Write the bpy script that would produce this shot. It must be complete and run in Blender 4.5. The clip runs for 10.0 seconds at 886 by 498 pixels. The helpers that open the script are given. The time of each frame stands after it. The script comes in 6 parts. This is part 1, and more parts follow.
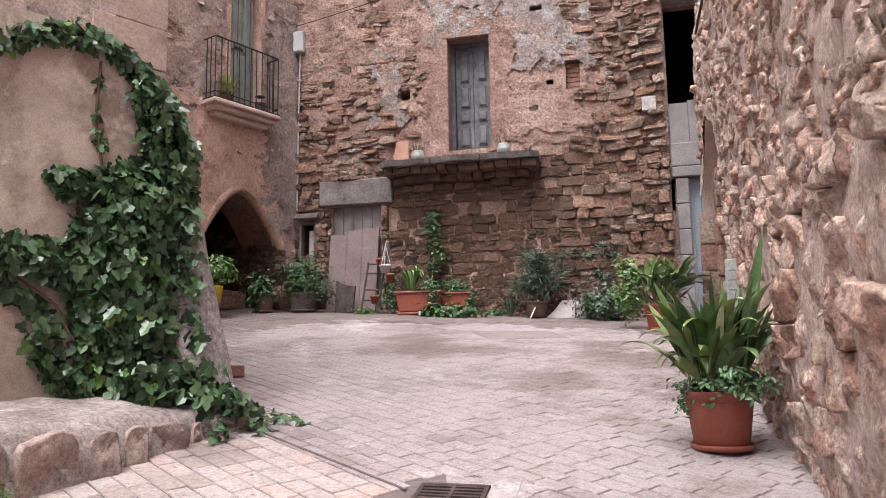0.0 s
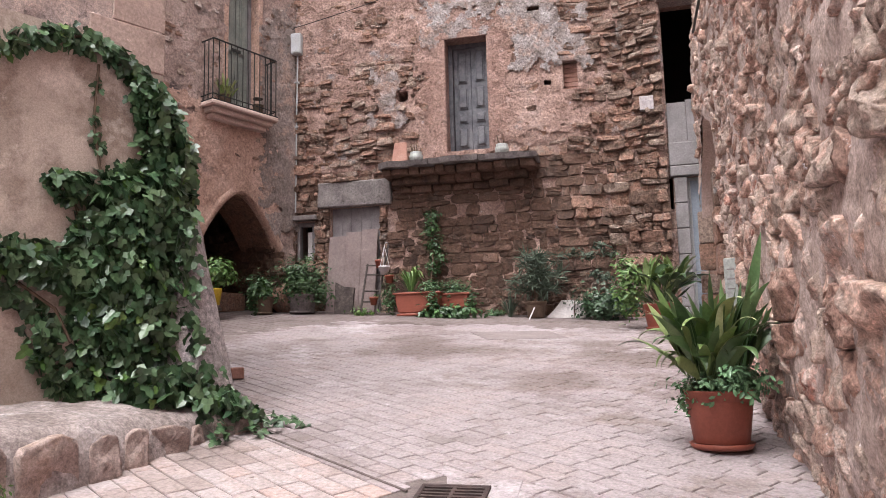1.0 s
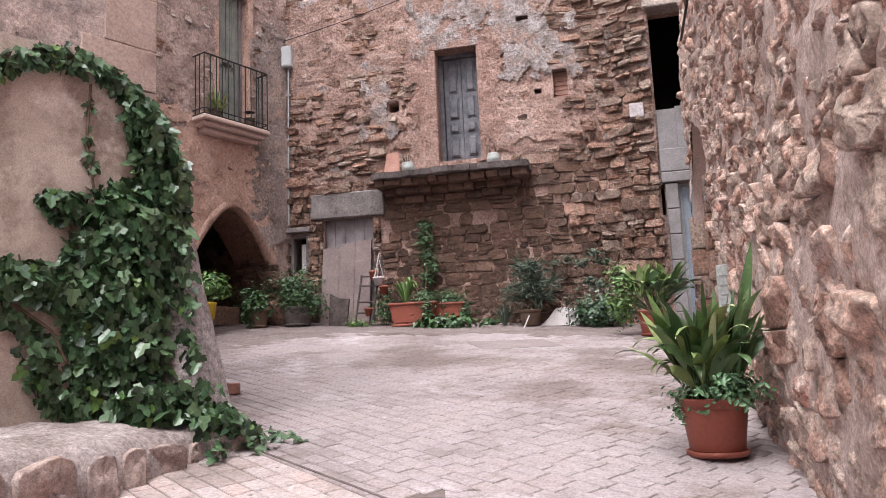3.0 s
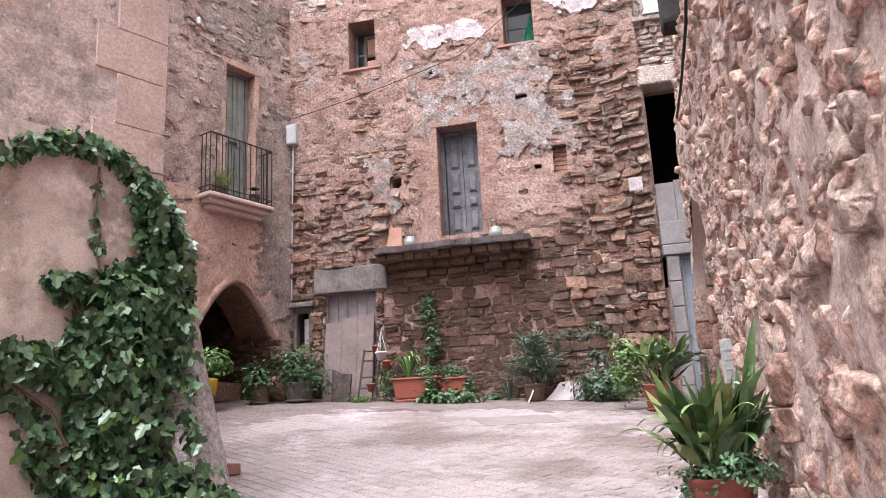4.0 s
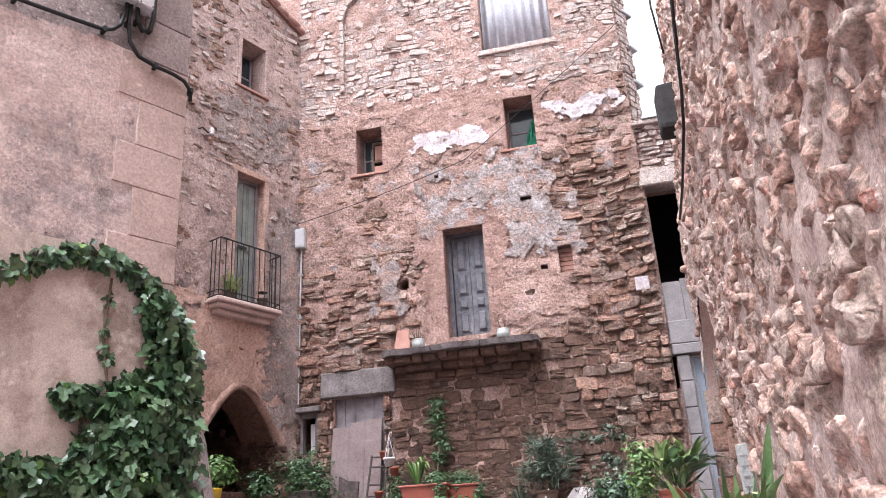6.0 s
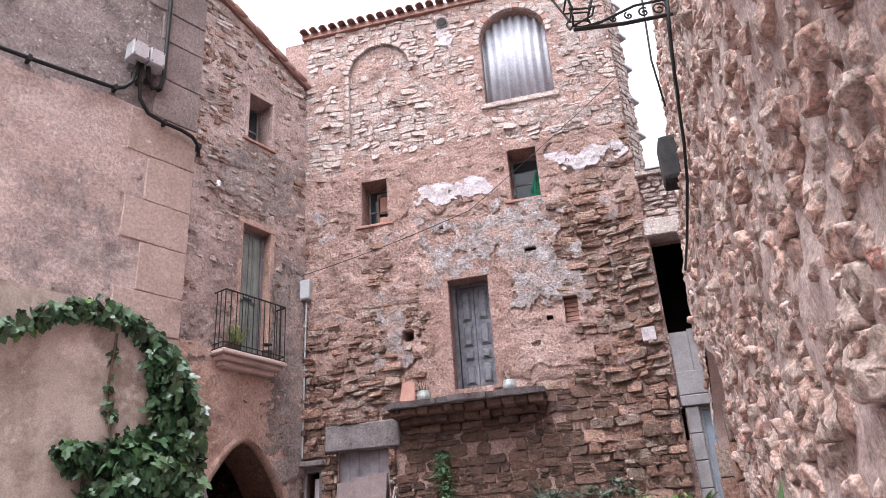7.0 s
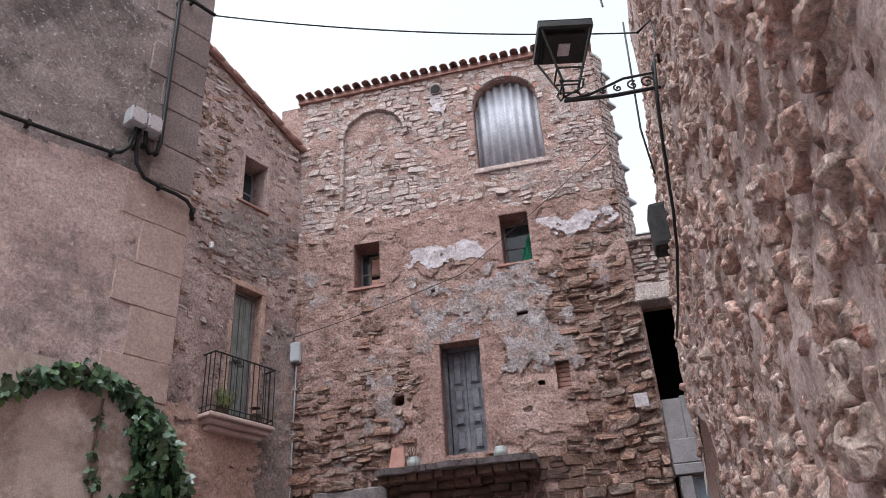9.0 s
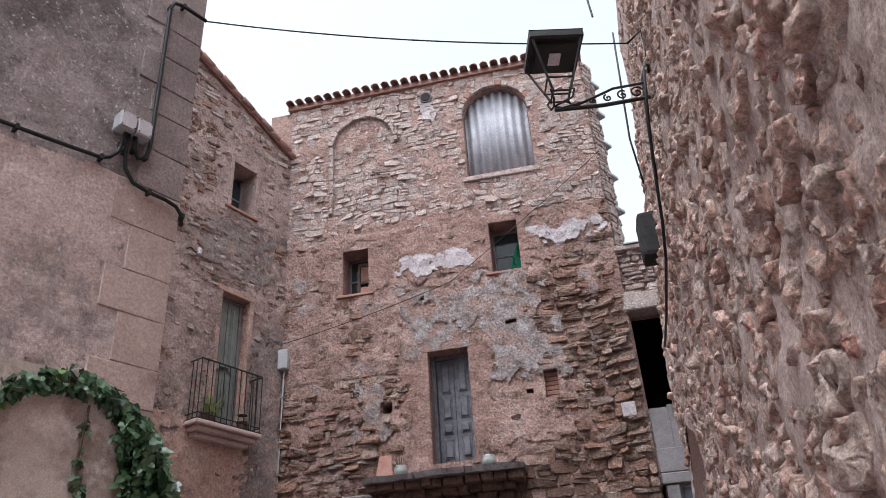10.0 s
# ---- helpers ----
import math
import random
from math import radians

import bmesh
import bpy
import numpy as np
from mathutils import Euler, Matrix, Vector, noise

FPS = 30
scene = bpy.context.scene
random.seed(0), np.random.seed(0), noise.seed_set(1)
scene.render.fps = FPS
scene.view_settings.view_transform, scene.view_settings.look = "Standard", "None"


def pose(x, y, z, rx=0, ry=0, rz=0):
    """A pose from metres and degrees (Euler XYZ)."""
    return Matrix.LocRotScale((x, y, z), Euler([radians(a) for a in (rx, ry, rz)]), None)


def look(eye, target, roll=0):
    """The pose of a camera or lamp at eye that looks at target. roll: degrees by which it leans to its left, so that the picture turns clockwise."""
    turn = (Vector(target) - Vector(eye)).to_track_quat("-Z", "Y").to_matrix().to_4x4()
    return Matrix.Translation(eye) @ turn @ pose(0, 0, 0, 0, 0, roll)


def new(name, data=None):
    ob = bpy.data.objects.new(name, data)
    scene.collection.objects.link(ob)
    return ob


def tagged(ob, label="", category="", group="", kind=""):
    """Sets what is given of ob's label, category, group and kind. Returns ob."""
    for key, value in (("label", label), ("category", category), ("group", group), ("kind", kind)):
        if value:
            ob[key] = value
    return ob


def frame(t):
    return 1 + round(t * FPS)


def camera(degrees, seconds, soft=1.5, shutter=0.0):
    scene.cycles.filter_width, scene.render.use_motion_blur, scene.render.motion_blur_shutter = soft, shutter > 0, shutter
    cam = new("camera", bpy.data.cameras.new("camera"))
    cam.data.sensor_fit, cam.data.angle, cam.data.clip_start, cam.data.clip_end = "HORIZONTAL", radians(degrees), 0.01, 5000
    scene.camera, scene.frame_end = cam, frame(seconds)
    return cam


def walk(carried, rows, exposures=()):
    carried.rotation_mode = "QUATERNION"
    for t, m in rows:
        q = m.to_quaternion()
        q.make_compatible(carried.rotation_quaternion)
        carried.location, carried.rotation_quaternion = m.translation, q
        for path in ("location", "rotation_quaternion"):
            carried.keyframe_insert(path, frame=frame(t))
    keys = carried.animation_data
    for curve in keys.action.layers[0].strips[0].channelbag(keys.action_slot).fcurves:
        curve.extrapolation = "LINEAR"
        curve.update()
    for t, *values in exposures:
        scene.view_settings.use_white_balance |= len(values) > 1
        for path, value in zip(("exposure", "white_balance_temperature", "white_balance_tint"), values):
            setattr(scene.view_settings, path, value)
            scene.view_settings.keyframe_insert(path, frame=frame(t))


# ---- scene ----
# Camera and its walk
cam = camera(60.0, 10.0, soft=0.6)
PATH = [
    (0, (0.057, 0.135, 1.263), (0.05, 2.116, 1.536), -1.1),
    (0.5, (0.059, 0.135, 1.266), (0.052, 2.115, 1.542), -1.3),
    (1, (0.057, 0.133, 1.264), (0.053, 2.114, 1.539), -1.5),
    (1.5, (0.054, 0.129, 1.264), (0.052, 2.111, 1.533), -2.1),
    (2, (0.049, 0.122, 1.272), (0.054, 2.104, 1.537), -2.3),
    (3.5, (0.059, 0.087, 1.312), (0.074, 2.054, 1.674), -2.8),
    (4, (0.061, 0.068, 1.331), (0.076, 2.01, 1.807), -3.0),
    (4.5, (0.052, 0.053, 1.348), (0.075, 1.973, 1.904), -3.0),
    (5, (0.058, 0.04, 1.366), (0.077, 1.941, 1.989), -3.5),
    (5.5, (0.062, 0.03, 1.372), (0.076, 1.915, 2.038), -3.6),
    (7, (0.057, 0.005, 1.409), (0.064, 1.821, 2.246), -3.9),
    (7.5, (0.064, -0.005, 1.42), (0.064, 1.788, 2.305), -3.6),
    (8, (0.06, -0.024, 1.427), (0.07, 1.744, 2.361), -3.6),
    (8.5, (0.063, -0.024, 1.432), (0.086, 1.735, 2.383), -3.5),
    (9, (0.062, -0.028, 1.435), (0.099, 1.716, 2.412), -3.8),
    (9.5, (0.056, -0.027, 1.435), (0.111, 1.711, 2.424), -3.9),
    (10, (0.051, -0.028, 1.437), (0.119, 1.707, 2.43), -3.9),
]
EXPOSURES = [(0, 1.87, 6465, 9), (2.2, 1.87, 6365, 9), (3.5, 2.02, 6285, 10), (4.5, 2.35, 6170, 11), (5.5, 2.38, 6070, 11), (7, 2.07, 5980, 10), (7.5, 2.02, 5950, 9), (8, 1.62, 5900, 8), (10, 1.30, 5890, 6)]
walk(cam, [(t, look(eye, target, roll)) for t, eye, target, roll in PATH], EXPOSURES)

# Overcast daylight
world = bpy.data.worlds.new("overcast_sky")
scene.world = world
world.use_nodes = True
_n = world.node_tree.nodes
_sky = _n.new("ShaderNodeTexSky")
_sky.sky_type = "NISHITA"
_sky.sun_disc = False
_sky.sun_elevation, _sky.sun_rotation = radians(67), radians(214)
_sky.dust_density, _sky.air_density = 4.0, 1.0
_hs = _n.new("ShaderNodeHueSaturation")
_hs.inputs["Saturation"].default_value = 0.015
world.node_tree.links.new(_sky.outputs[0], _hs.inputs["Color"])
world.node_tree.links.new(_hs.outputs[0], _n["Background"].inputs["Color"])
_n["Background"].inputs["Strength"].default_value = 0.15
_sun = bpy.data.lights.new("sun", "SUN")
_sun.energy, _sun.angle, _sun.color = 0.9, radians(40), (1.0, 0.96, 0.9)
sun = new("sun", _sun)
sun.matrix_world = look((0, 0, 30), (4.6, 6.8, 30 - 19))

# ---- materials ----
def cool(c):
    """The stone here is pinkish rather than yellow: less red, more blue; every colour is darkened so a higher exposure
    whitens the sky.
    """
    c = (c[0] * 1.0, c[1] * 0.99, c[2] * 1.12) if c[2] < c[1] < c[0] else c
    return tuple(0.86 * x for x in c)


def surf(name, colours, scale=6.0, fine=70.0, rough=0.88, bump=0.35, vary=0.0, metal=0.0, stain=None, speck=None, depth=0.02, grain=(0.74, 1.2), crumble=0.0, pit=15.0):
    """Noise-mixed surface: colours over two scales, optional (colour, scale, edge) stains and specks, bump, piece-wise variation."""
    m = bpy.data.materials.new(name)
    m.use_nodes = True
    nt = m.node_tree
    N, K = nt.nodes, nt.links
    b = N["Principled BSDF"]
    geo = N.new("ShaderNodeNewGeometry")
    big = N.new("ShaderNodeTexNoise")
    big.inputs["Scale"].default_value, big.inputs["Detail"].default_value, big.inputs["Roughness"].default_value = scale, 6, 0.62
    small = N.new("ShaderNodeTexNoise")
    small.inputs["Scale"].default_value, small.inputs["Detail"].default_value, small.inputs["Roughness"].default_value = fine, 7, 0.72
    for n in (big, small):
        K.new(geo.outputs["Position"], n.inputs["Vector"])
    info = N.new("ShaderNodeObjectInfo")
    add = N.new("ShaderNodeMath")
    K.new(info.outputs["Random"], add.inputs[0]), K.new(geo.outputs["Random Per Island"], add.inputs[1])
    fract = N.new("ShaderNodeMath")
    fract.operation = "FRACT"
    K.new(add.outputs[0], fract.inputs[0])
    # position in the palette: noise and piece
    mix = N.new("ShaderNodeMath")
    mix.operation = "MULTIPLY_ADD"
    K.new(fract.outputs[0], mix.inputs[0])
    mix.inputs[1].default_value = vary
    half = N.new("ShaderNodeMath")
    half.operation = "MULTIPLY_ADD"
    K.new(big.outputs["Fac"], half.inputs[0])
    half.inputs[1].default_value, half.inputs[2].default_value = 2.2 * (1 - vary * 0.75), -0.6 * (1 - vary * 0.75) - vary * 0.25 + 0.0
    K.new(half.outputs[0], mix.inputs[2])
    ramp = N.new("ShaderNodeValToRGB")
    e = ramp.color_ramp.elements
    while len(e) < len(colours):
        e.new(0.5)
    for n, c in enumerate(map(cool, colours)):
        e[n].position, e[n].color = n / max(1, len(colours) - 1), (*c, 1)
    K.new(mix.outputs[0], ramp.inputs[0])
    out = ramp.outputs[0]

    def over(base, colour, sc, edge, soft, off):
        t = N.new("ShaderNodeTexNoise")
        t.inputs["Scale"].default_value, t.inputs["Detail"].default_value, t.inputs["Roughness"].default_value = sc, 8, 0.7
        mv = N.new("ShaderNodeVectorMath")
        mv.inputs[1].default_value = (off, off * 2, off * 3)
        K.new(geo.outputs["Position"], mv.inputs[0]), K.new(mv.outputs[0], t.inputs["Vector"])
        r = N.new("ShaderNodeMapRange")
        r.inputs[1].default_value, r.inputs[2].default_value = edge, edge + soft
        K.new(t.outputs["Fac"], r.inputs[0])
        mx = N.new("ShaderNodeMix")
        mx.data_type = "RGBA"
        K.new(r.outputs[0], mx.inputs[0]), K.new(base, mx.inputs[6])
        mx.inputs[7].default_value = (*cool(colour), 1)
        return mx.outputs[2]

    if stain:
        for n, (c, s, ed) in enumerate(stain if isinstance(stain, list) else [stain]):
            out = over(out, c, s, ed, 0.1, 3.1 + 7 * n)
    if speck:
        out = over(out, speck[0], speck[1], speck[2], 0.04, 9.7)
    # fine grain in value
    g = N.new("ShaderNodeMapRange")
    g.inputs[1].default_value, g.inputs[2].default_value, g.inputs[3].default_value, g.inputs[4].default_value = 0.32, 0.68, *grain
    K.new(small.outputs["Fac"], g.inputs[0])
    mul = N.new("ShaderNodeMix")
    mul.data_type, mul.blend_type = "RGBA", "MULTIPLY"
    mul.inputs[0].default_value = 1.0
    K.new(out, mul.inputs[6]), K.new(g.outputs[0], mul.inputs[7])
    out = mul.outputs[2]
    if crumble:
        tiny = N.new("ShaderNodeTexNoise")
        tiny.inputs["Scale"].default_value, tiny.inputs["Detail"].default_value, tiny.inputs["Roughness"].default_value = fine * 3.2, 4, 0.75
        K.new(geo.outputs["Position"], tiny.inputs["Vector"])
        tr = N.new("ShaderNodeMapRange")
        tr.inputs[1].default_value, tr.inputs[2].default_value, tr.inputs[3].default_value, tr.inputs[4].default_value = 0.34, 0.66, 0.72, 1.26
        K.new(tiny.outputs["Fac"], tr.inputs[0])
        mul2 = N.new("ShaderNodeMix")
        mul2.data_type, mul2.blend_type = "RGBA", "MULTIPLY"
        mul2.inputs[0].default_value = 1.0
        K.new(out, mul2.inputs[6]), K.new(tr.outputs[0], mul2.inputs[7])
        out = mul2.outputs[2]
    K.new(out, b.inputs["Base Color"])
    b.inputs["Roughness"].default_value, b.inputs["Metallic"].default_value = rough, metal
    b.inputs["Specular IOR Level"].default_value = 0.3
    if bump:
        hsum = N.new("ShaderNodeMath")
        hsum.operation = "MULTIPLY_ADD"
        hsum.inputs[1].default_value = 1.0 if crumble else 0.6
        K.new(small.outputs["Fac"], hsum.inputs[0]), K.new(big.outputs["Fac"], hsum.inputs[2])
        if crumble:
            warp = N.new("ShaderNodeVectorMath")
            warp.operation = "MULTIPLY_ADD"
            warp.inputs[1].default_value = (0.09, 0.09, 0.09)
            K.new(small.outputs["Color"], warp.inputs[0]), K.new(geo.outputs["Position"], warp.inputs[2])
            vor = N.new("ShaderNodeTexVoronoi")
            vor.inputs["Scale"].default_value, vor.inputs["Detail"].default_value, vor.inputs["Roughness"].default_value = pit, 3, 0.65
            K.new(warp.outputs[0], vor.inputs["Vector"])
            plus = N.new("ShaderNodeMath")
            plus.operation = "MULTIPLY_ADD"
            plus.inputs[1].default_value = crumble
            K.new(vor.outputs["Distance"], plus.inputs[0]), K.new(hsum.outputs[0], plus.inputs[2])
            hsum = plus
        bp = N.new("ShaderNodeBump")
        bp.inputs["Strength"].default_value, bp.inputs["Distance"].default_value = bump, depth
        K.new(hsum.outputs[0], bp.inputs["Height"]), K.new(bp.outputs[0], b.inputs["Normal"])
    return m


def foliage(name, colours, rough=0.45, sss=0.0):
    m = surf(name, colours, 9.0, 40.0, rough, 0.12, vary=0.8, depth=0.004)
    b = m.node_tree.nodes["Principled BSDF"]
    b.inputs["Specular IOR Level"].default_value = 0.45
    b.inputs["Transmission Weight"].default_value = 0.0
    return m


M_STONE = surf("facade_sandstone", [(0.14, 0.09, 0.065), (0.26, 0.165, 0.115), (0.38, 0.215, 0.145), (0.33, 0.24, 0.18), (0.45, 0.33, 0.245), (0.36, 0.31, 0.26)], 8, 26, 0.92, 1.0, vary=0.7,
               stain=[((0.34, 0.32, 0.28), 2.2, 0.60), ((0.12, 0.08, 0.06), 4.0, 0.64)], depth=0.04, grain=(0.45, 1.45), crumble=0.22, pit=14.0)
# brown sandstone, lowered further to hold the shade under slab and arch
M_STONE_LOW = surf("shaded_brown_sandstone", [(0.075, 0.045, 0.033), (0.135, 0.08, 0.054), (0.20, 0.115, 0.078), (0.175, 0.12, 0.088)], 6, 26, 0.92, 1.0, vary=0.6,
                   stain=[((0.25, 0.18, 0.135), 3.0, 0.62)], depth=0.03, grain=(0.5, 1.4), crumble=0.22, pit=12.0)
M_STONE_TOP = surf("pale_sandstone", [(0.32, 0.235, 0.185), (0.47, 0.36, 0.29), (0.57, 0.44, 0.355), (0.48, 0.40, 0.335), (0.62, 0.51, 0.42), (0.49, 0.31, 0.23)], 8, 28, 0.92, 1.0, vary=0.55,
                   stain=[((0.20, 0.145, 0.12), 2.6, 0.62)], depth=0.03, grain=(0.5, 1.35), crumble=0.22, pit=14.0)
M_COAT = surf("old_lime_render", [(0.21, 0.13, 0.098), (0.36, 0.23, 0.175), (0.46, 0.305, 0.235), (0.50, 0.365, 0.295)], 2.2, 24, 0.95, 1.0,
              stain=[((0.36, 0.335, 0.31), 1.7, 0.58), ((0.13, 0.082, 0.062), 2.6, 0.60)], speck=((0.46, 0.43, 0.41), 10.0, 0.65), depth=0.04, grain=(0.5, 1.4), crumble=0.22, pit=13.0)
M_RUBBLE = surf("red_rubble_stone", [(0.313, 0.196, 0.144), (0.496, 0.300, 0.217), (0.539, 0.413, 0.318), (0.452, 0.339, 0.261), (0.626, 0.409, 0.300), (0.644, 0.513, 0.413), (0.487, 0.217, 0.148), (0.574, 0.461, 0.387)], 7, 34, 0.9, 1.0, vary=0.75,
                stain=[((0.25, 0.185, 0.16), 3.5, 0.60), ((0.20, 0.14, 0.12), 13.0, 0.62)], speck=((0.80, 0.74, 0.69), 14.0, 0.64), depth=0.016, grain=(0.40, 1.55), crumble=0.22, pit=16.0)
M_MORTAR = surf("lime_mortar", [(0.340, 0.246, 0.191), (0.493, 0.374, 0.302), (0.586, 0.468, 0.391)], 8, 34, 0.95, 1.0,
                stain=[((0.26, 0.185, 0.15), 3.0, 0.60)], depth=0.010, grain=(0.55, 1.4), crumble=0.22, pit=18.0)
M_PLASTER = surf("tower_plaster", [(0.24, 0.19, 0.16), (0.38, 0.30, 0.255), (0.50, 0.40, 0.345), (0.60, 0.485, 0.42)], 1.1, 46, 0.93, 1.0,
                 stain=[((0.19, 0.15, 0.128), 0.7, 0.53), ((0.12, 0.097, 0.085), 5.0, 0.60)], speck=((0.78, 0.72, 0.66), 24.0, 0.59), depth=0.02, grain=(0.55, 1.4), crumble=0.22, pit=34.0)
M_PLASTER_MID = surf("pinkish_tower_plaster", [(0.50, 0.365, 0.29), (0.72, 0.54, 0.44), (0.84, 0.67, 0.555)], 1.3, 42, 0.93, 0.9,
                     stain=[((0.48, 0.38, 0.325), 0.6, 0.52), ((0.34, 0.27, 0.23), 1.1, 0.57), ((0.24, 0.185, 0.157), 9.0, 0.60)], speck=((0.78, 0.69, 0.62), 18.0, 0.63), depth=0.015, grain=(0.6, 1.3), crumble=0.22, pit=34.0)
M_PLASTER_LOW = surf("smooth_cement_render", [(0.34, 0.265, 0.20), (0.54, 0.432, 0.335), (0.68, 0.555, 0.445)], 1.5, 90, 0.9, 0.35,
                     stain=[((0.33, 0.245, 0.185), 1.4, 0.52), ((0.78, 0.66, 0.535), 1.9, 0.57), ((0.36, 0.265, 0.20), 3.4, 0.59), ((0.25, 0.18, 0.138), 9.0, 0.65)], depth=0.012, grain=(0.72, 1.2))
M_QUOIN = surf("quoin_sandstone", [(0.42, 0.30, 0.235), (0.56, 0.415, 0.33), (0.64, 0.485, 0.395)], 1.8, 45, 0.92, 0.6, vary=0.3,
               stain=[((0.28, 0.195, 0.155), 1.0, 0.60)], depth=0.015, grain=(0.65, 1.25))
M_LWALL = surf("weathered_wall_render", [(0.24, 0.17, 0.14), (0.43, 0.305, 0.245), (0.58, 0.43, 0.35)], 2.0, 26, 0.95, 1.0,
               stain=[((0.12, 0.09, 0.078), 0.9, 0.56), ((0.44, 0.36, 0.31), 2.7, 0.62)], depth=0.03, grain=(0.5, 1.35), crumble=0.22, pit=14.0)
M_OCHRE = surf("pink_ochre_render", [(0.36, 0.22, 0.155), (0.52, 0.335, 0.245), (0.61, 0.42, 0.32)], 1.8, 26, 0.93, 0.9, stain=[((0.20, 0.135, 0.11), 1.4, 0.58), ((0.46, 0.37, 0.32), 3.0, 0.65)], depth=0.025, grain=(0.55, 1.35), crumble=0.22)
# near-black colour stands in for the missing light inside openings
M_DARK = surf("painted_dark_interior", [(0.02, 0.017, 0.015), (0.04, 0.03, 0.027)], 3, 40, 0.95, 0.3)
M_PAVER = surf("stone_paver", [(0.20, 0.16, 0.145), (0.28, 0.232, 0.212), (0.345, 0.29, 0.27), (0.335, 0.27, 0.242), (0.41, 0.355, 0.335)], 1.1, 40, 0.66, 0.6, vary=0.3,
               stain=[((0.185, 0.14, 0.12), 0.42, 0.50), ((0.22, 0.17, 0.145), 1.3, 0.55), ((0.50, 0.44, 0.42), 0.8, 0.58), ((0.54, 0.48, 0.455), 4.5, 0.64)], speck=((0.17, 0.135, 0.115), 7.0, 0.64), depth=0.01, grain=(0.62, 1.3))
M_PAVER_WARM = surf("warm_stone_paver", [(0.26, 0.205, 0.175), (0.36, 0.285, 0.245), (0.42, 0.355, 0.32), (0.42, 0.305, 0.25), (0.50, 0.43, 0.395)], 1.6, 40, 0.72, 0.6, vary=0.55,
                    stain=[((0.24, 0.18, 0.145), 1.3, 0.58), ((0.66, 0.58, 0.53), 3.0, 0.62)], speck=((0.18, 0.135, 0.11), 7.0, 0.64), depth=0.01, grain=(0.62, 1.3))
# earth-stained pavers, with the corner's shade put into the colour as well
M_PAVER_DIRT_SHADE = surf("earth_stained_shaded_paver", [(0.125, 0.093, 0.08), (0.19, 0.148, 0.13), (0.25, 0.20, 0.178)], 1.0, 40, 0.8, 0.6, vary=0.3,
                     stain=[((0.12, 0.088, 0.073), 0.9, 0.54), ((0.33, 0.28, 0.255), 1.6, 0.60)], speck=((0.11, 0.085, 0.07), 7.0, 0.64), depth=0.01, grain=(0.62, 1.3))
M_JOINT = surf("sand_joint", [(0.105, 0.082, 0.07), (0.21, 0.168, 0.145)], 8, 60, 0.95, 0.6, depth=0.01)
M_GREYSTONE = surf("grey_slab_stone", [(0.12, 0.10, 0.09), (0.19, 0.163, 0.145), (0.26, 0.225, 0.20)], 4, 30, 0.88, 0.9, stain=((0.09, 0.075, 0.06), 4, 0.58), depth=0.02, grain=(0.55, 1.35))
M_WOOD = surf("grey_weathered_wood", [(0.13, 0.11, 0.105), (0.20, 0.175, 0.165), (0.27, 0.24, 0.225)], 5, 50, 0.75, 0.4, depth=0.006)
M_TILE = surf("roof_tile_clay", [(0.20, 0.10, 0.075), (0.32, 0.17, 0.125), (0.36, 0.24, 0.19)], 5, 50, 0.85, 0.4, vary=0.5)
M_BRICK = surf("red_brick", [(0.27, 0.135, 0.095), (0.36, 0.19, 0.135), (0.42, 0.26, 0.20)], 7, 60, 0.88, 0.4, vary=0.4)
M_TERRACOTTA = surf("terracotta_plastic", [(0.25, 0.07, 0.042), (0.32, 0.095, 0.058)], 3, 50, 0.5, 0.08, grain=(0.85, 1.1))
M_IRON = surf("black_iron", [(0.012, 0.012, 0.013), (0.03, 0.026, 0.026)], 8, 60, 0.5, 0.2)
M_CABLE = surf("black_cable", [(0.012, 0.012, 0.013), (0.025, 0.023, 0.022)], 8, 60, 0.6, 0.0)
M_ZINC = surf("galvanised_sheet", [(0.30, 0.31, 0.31), (0.42, 0.43, 0.42), (0.50, 0.50, 0.49)], 5, 40, 0.5, 0.15, metal=0.3)
M_FIBRE = surf("fibre_cement_sheet", [(0.36, 0.35, 0.34), (0.48, 0.47, 0.455), (0.56, 0.545, 0.53)], 4, 30, 0.85, 0.3, stain=((0.27, 0.25, 0.24), 3, 0.62))
M_PVC = surf("grey_pvc", [(0.42, 0.42, 0.41), (0.50, 0.49, 0.48)], 5, 60, 0.55, 0.05)
M_CEMENT = surf("cement_panel", [(0.17, 0.15, 0.135), (0.25, 0.225, 0.205), (0.31, 0.28, 0.26)], 3, 40, 0.85, 0.4)
M_BLUE = surf("blue_grey_paint", [(0.30, 0.33, 0.40), (0.36, 0.39, 0.46)], 3, 50, 0.55, 0.1)
M_WHITE = surf("pale_tile", [(0.55, 0.50, 0.46), (0.66, 0.61, 0.57)], 5, 60, 0.6, 0.1)
M_GREEN = surf("green_cloth", [(0.01, 0.10, 0.06), (0.03, 0.19, 0.11)], 9, 60, 0.9, 0.2)
M_GLASS = surf("window_glass", [(0.03, 0.035, 0.04), (0.05, 0.055, 0.06)], 2, 30, 0.08, 0.0)
M_IVY = foliage("ivy_leaf", [(0.026, 0.055, 0.028), (0.055, 0.108, 0.050), (0.088, 0.15, 0.072), (0.15, 0.215, 0.12)], 0.32)
# darker copy of the ivy leaf, with shade put into its colour
M_IVY_SHADED = foliage("shaded_ivy_leaf", [(0.02, 0.042, 0.021), (0.036, 0.074, 0.034), (0.06, 0.11, 0.05)], 0.4)
M_LEAF = foliage("dark_leaf", [(0.025, 0.06, 0.022), (0.05, 0.11, 0.036), (0.09, 0.17, 0.058)], 0.42)
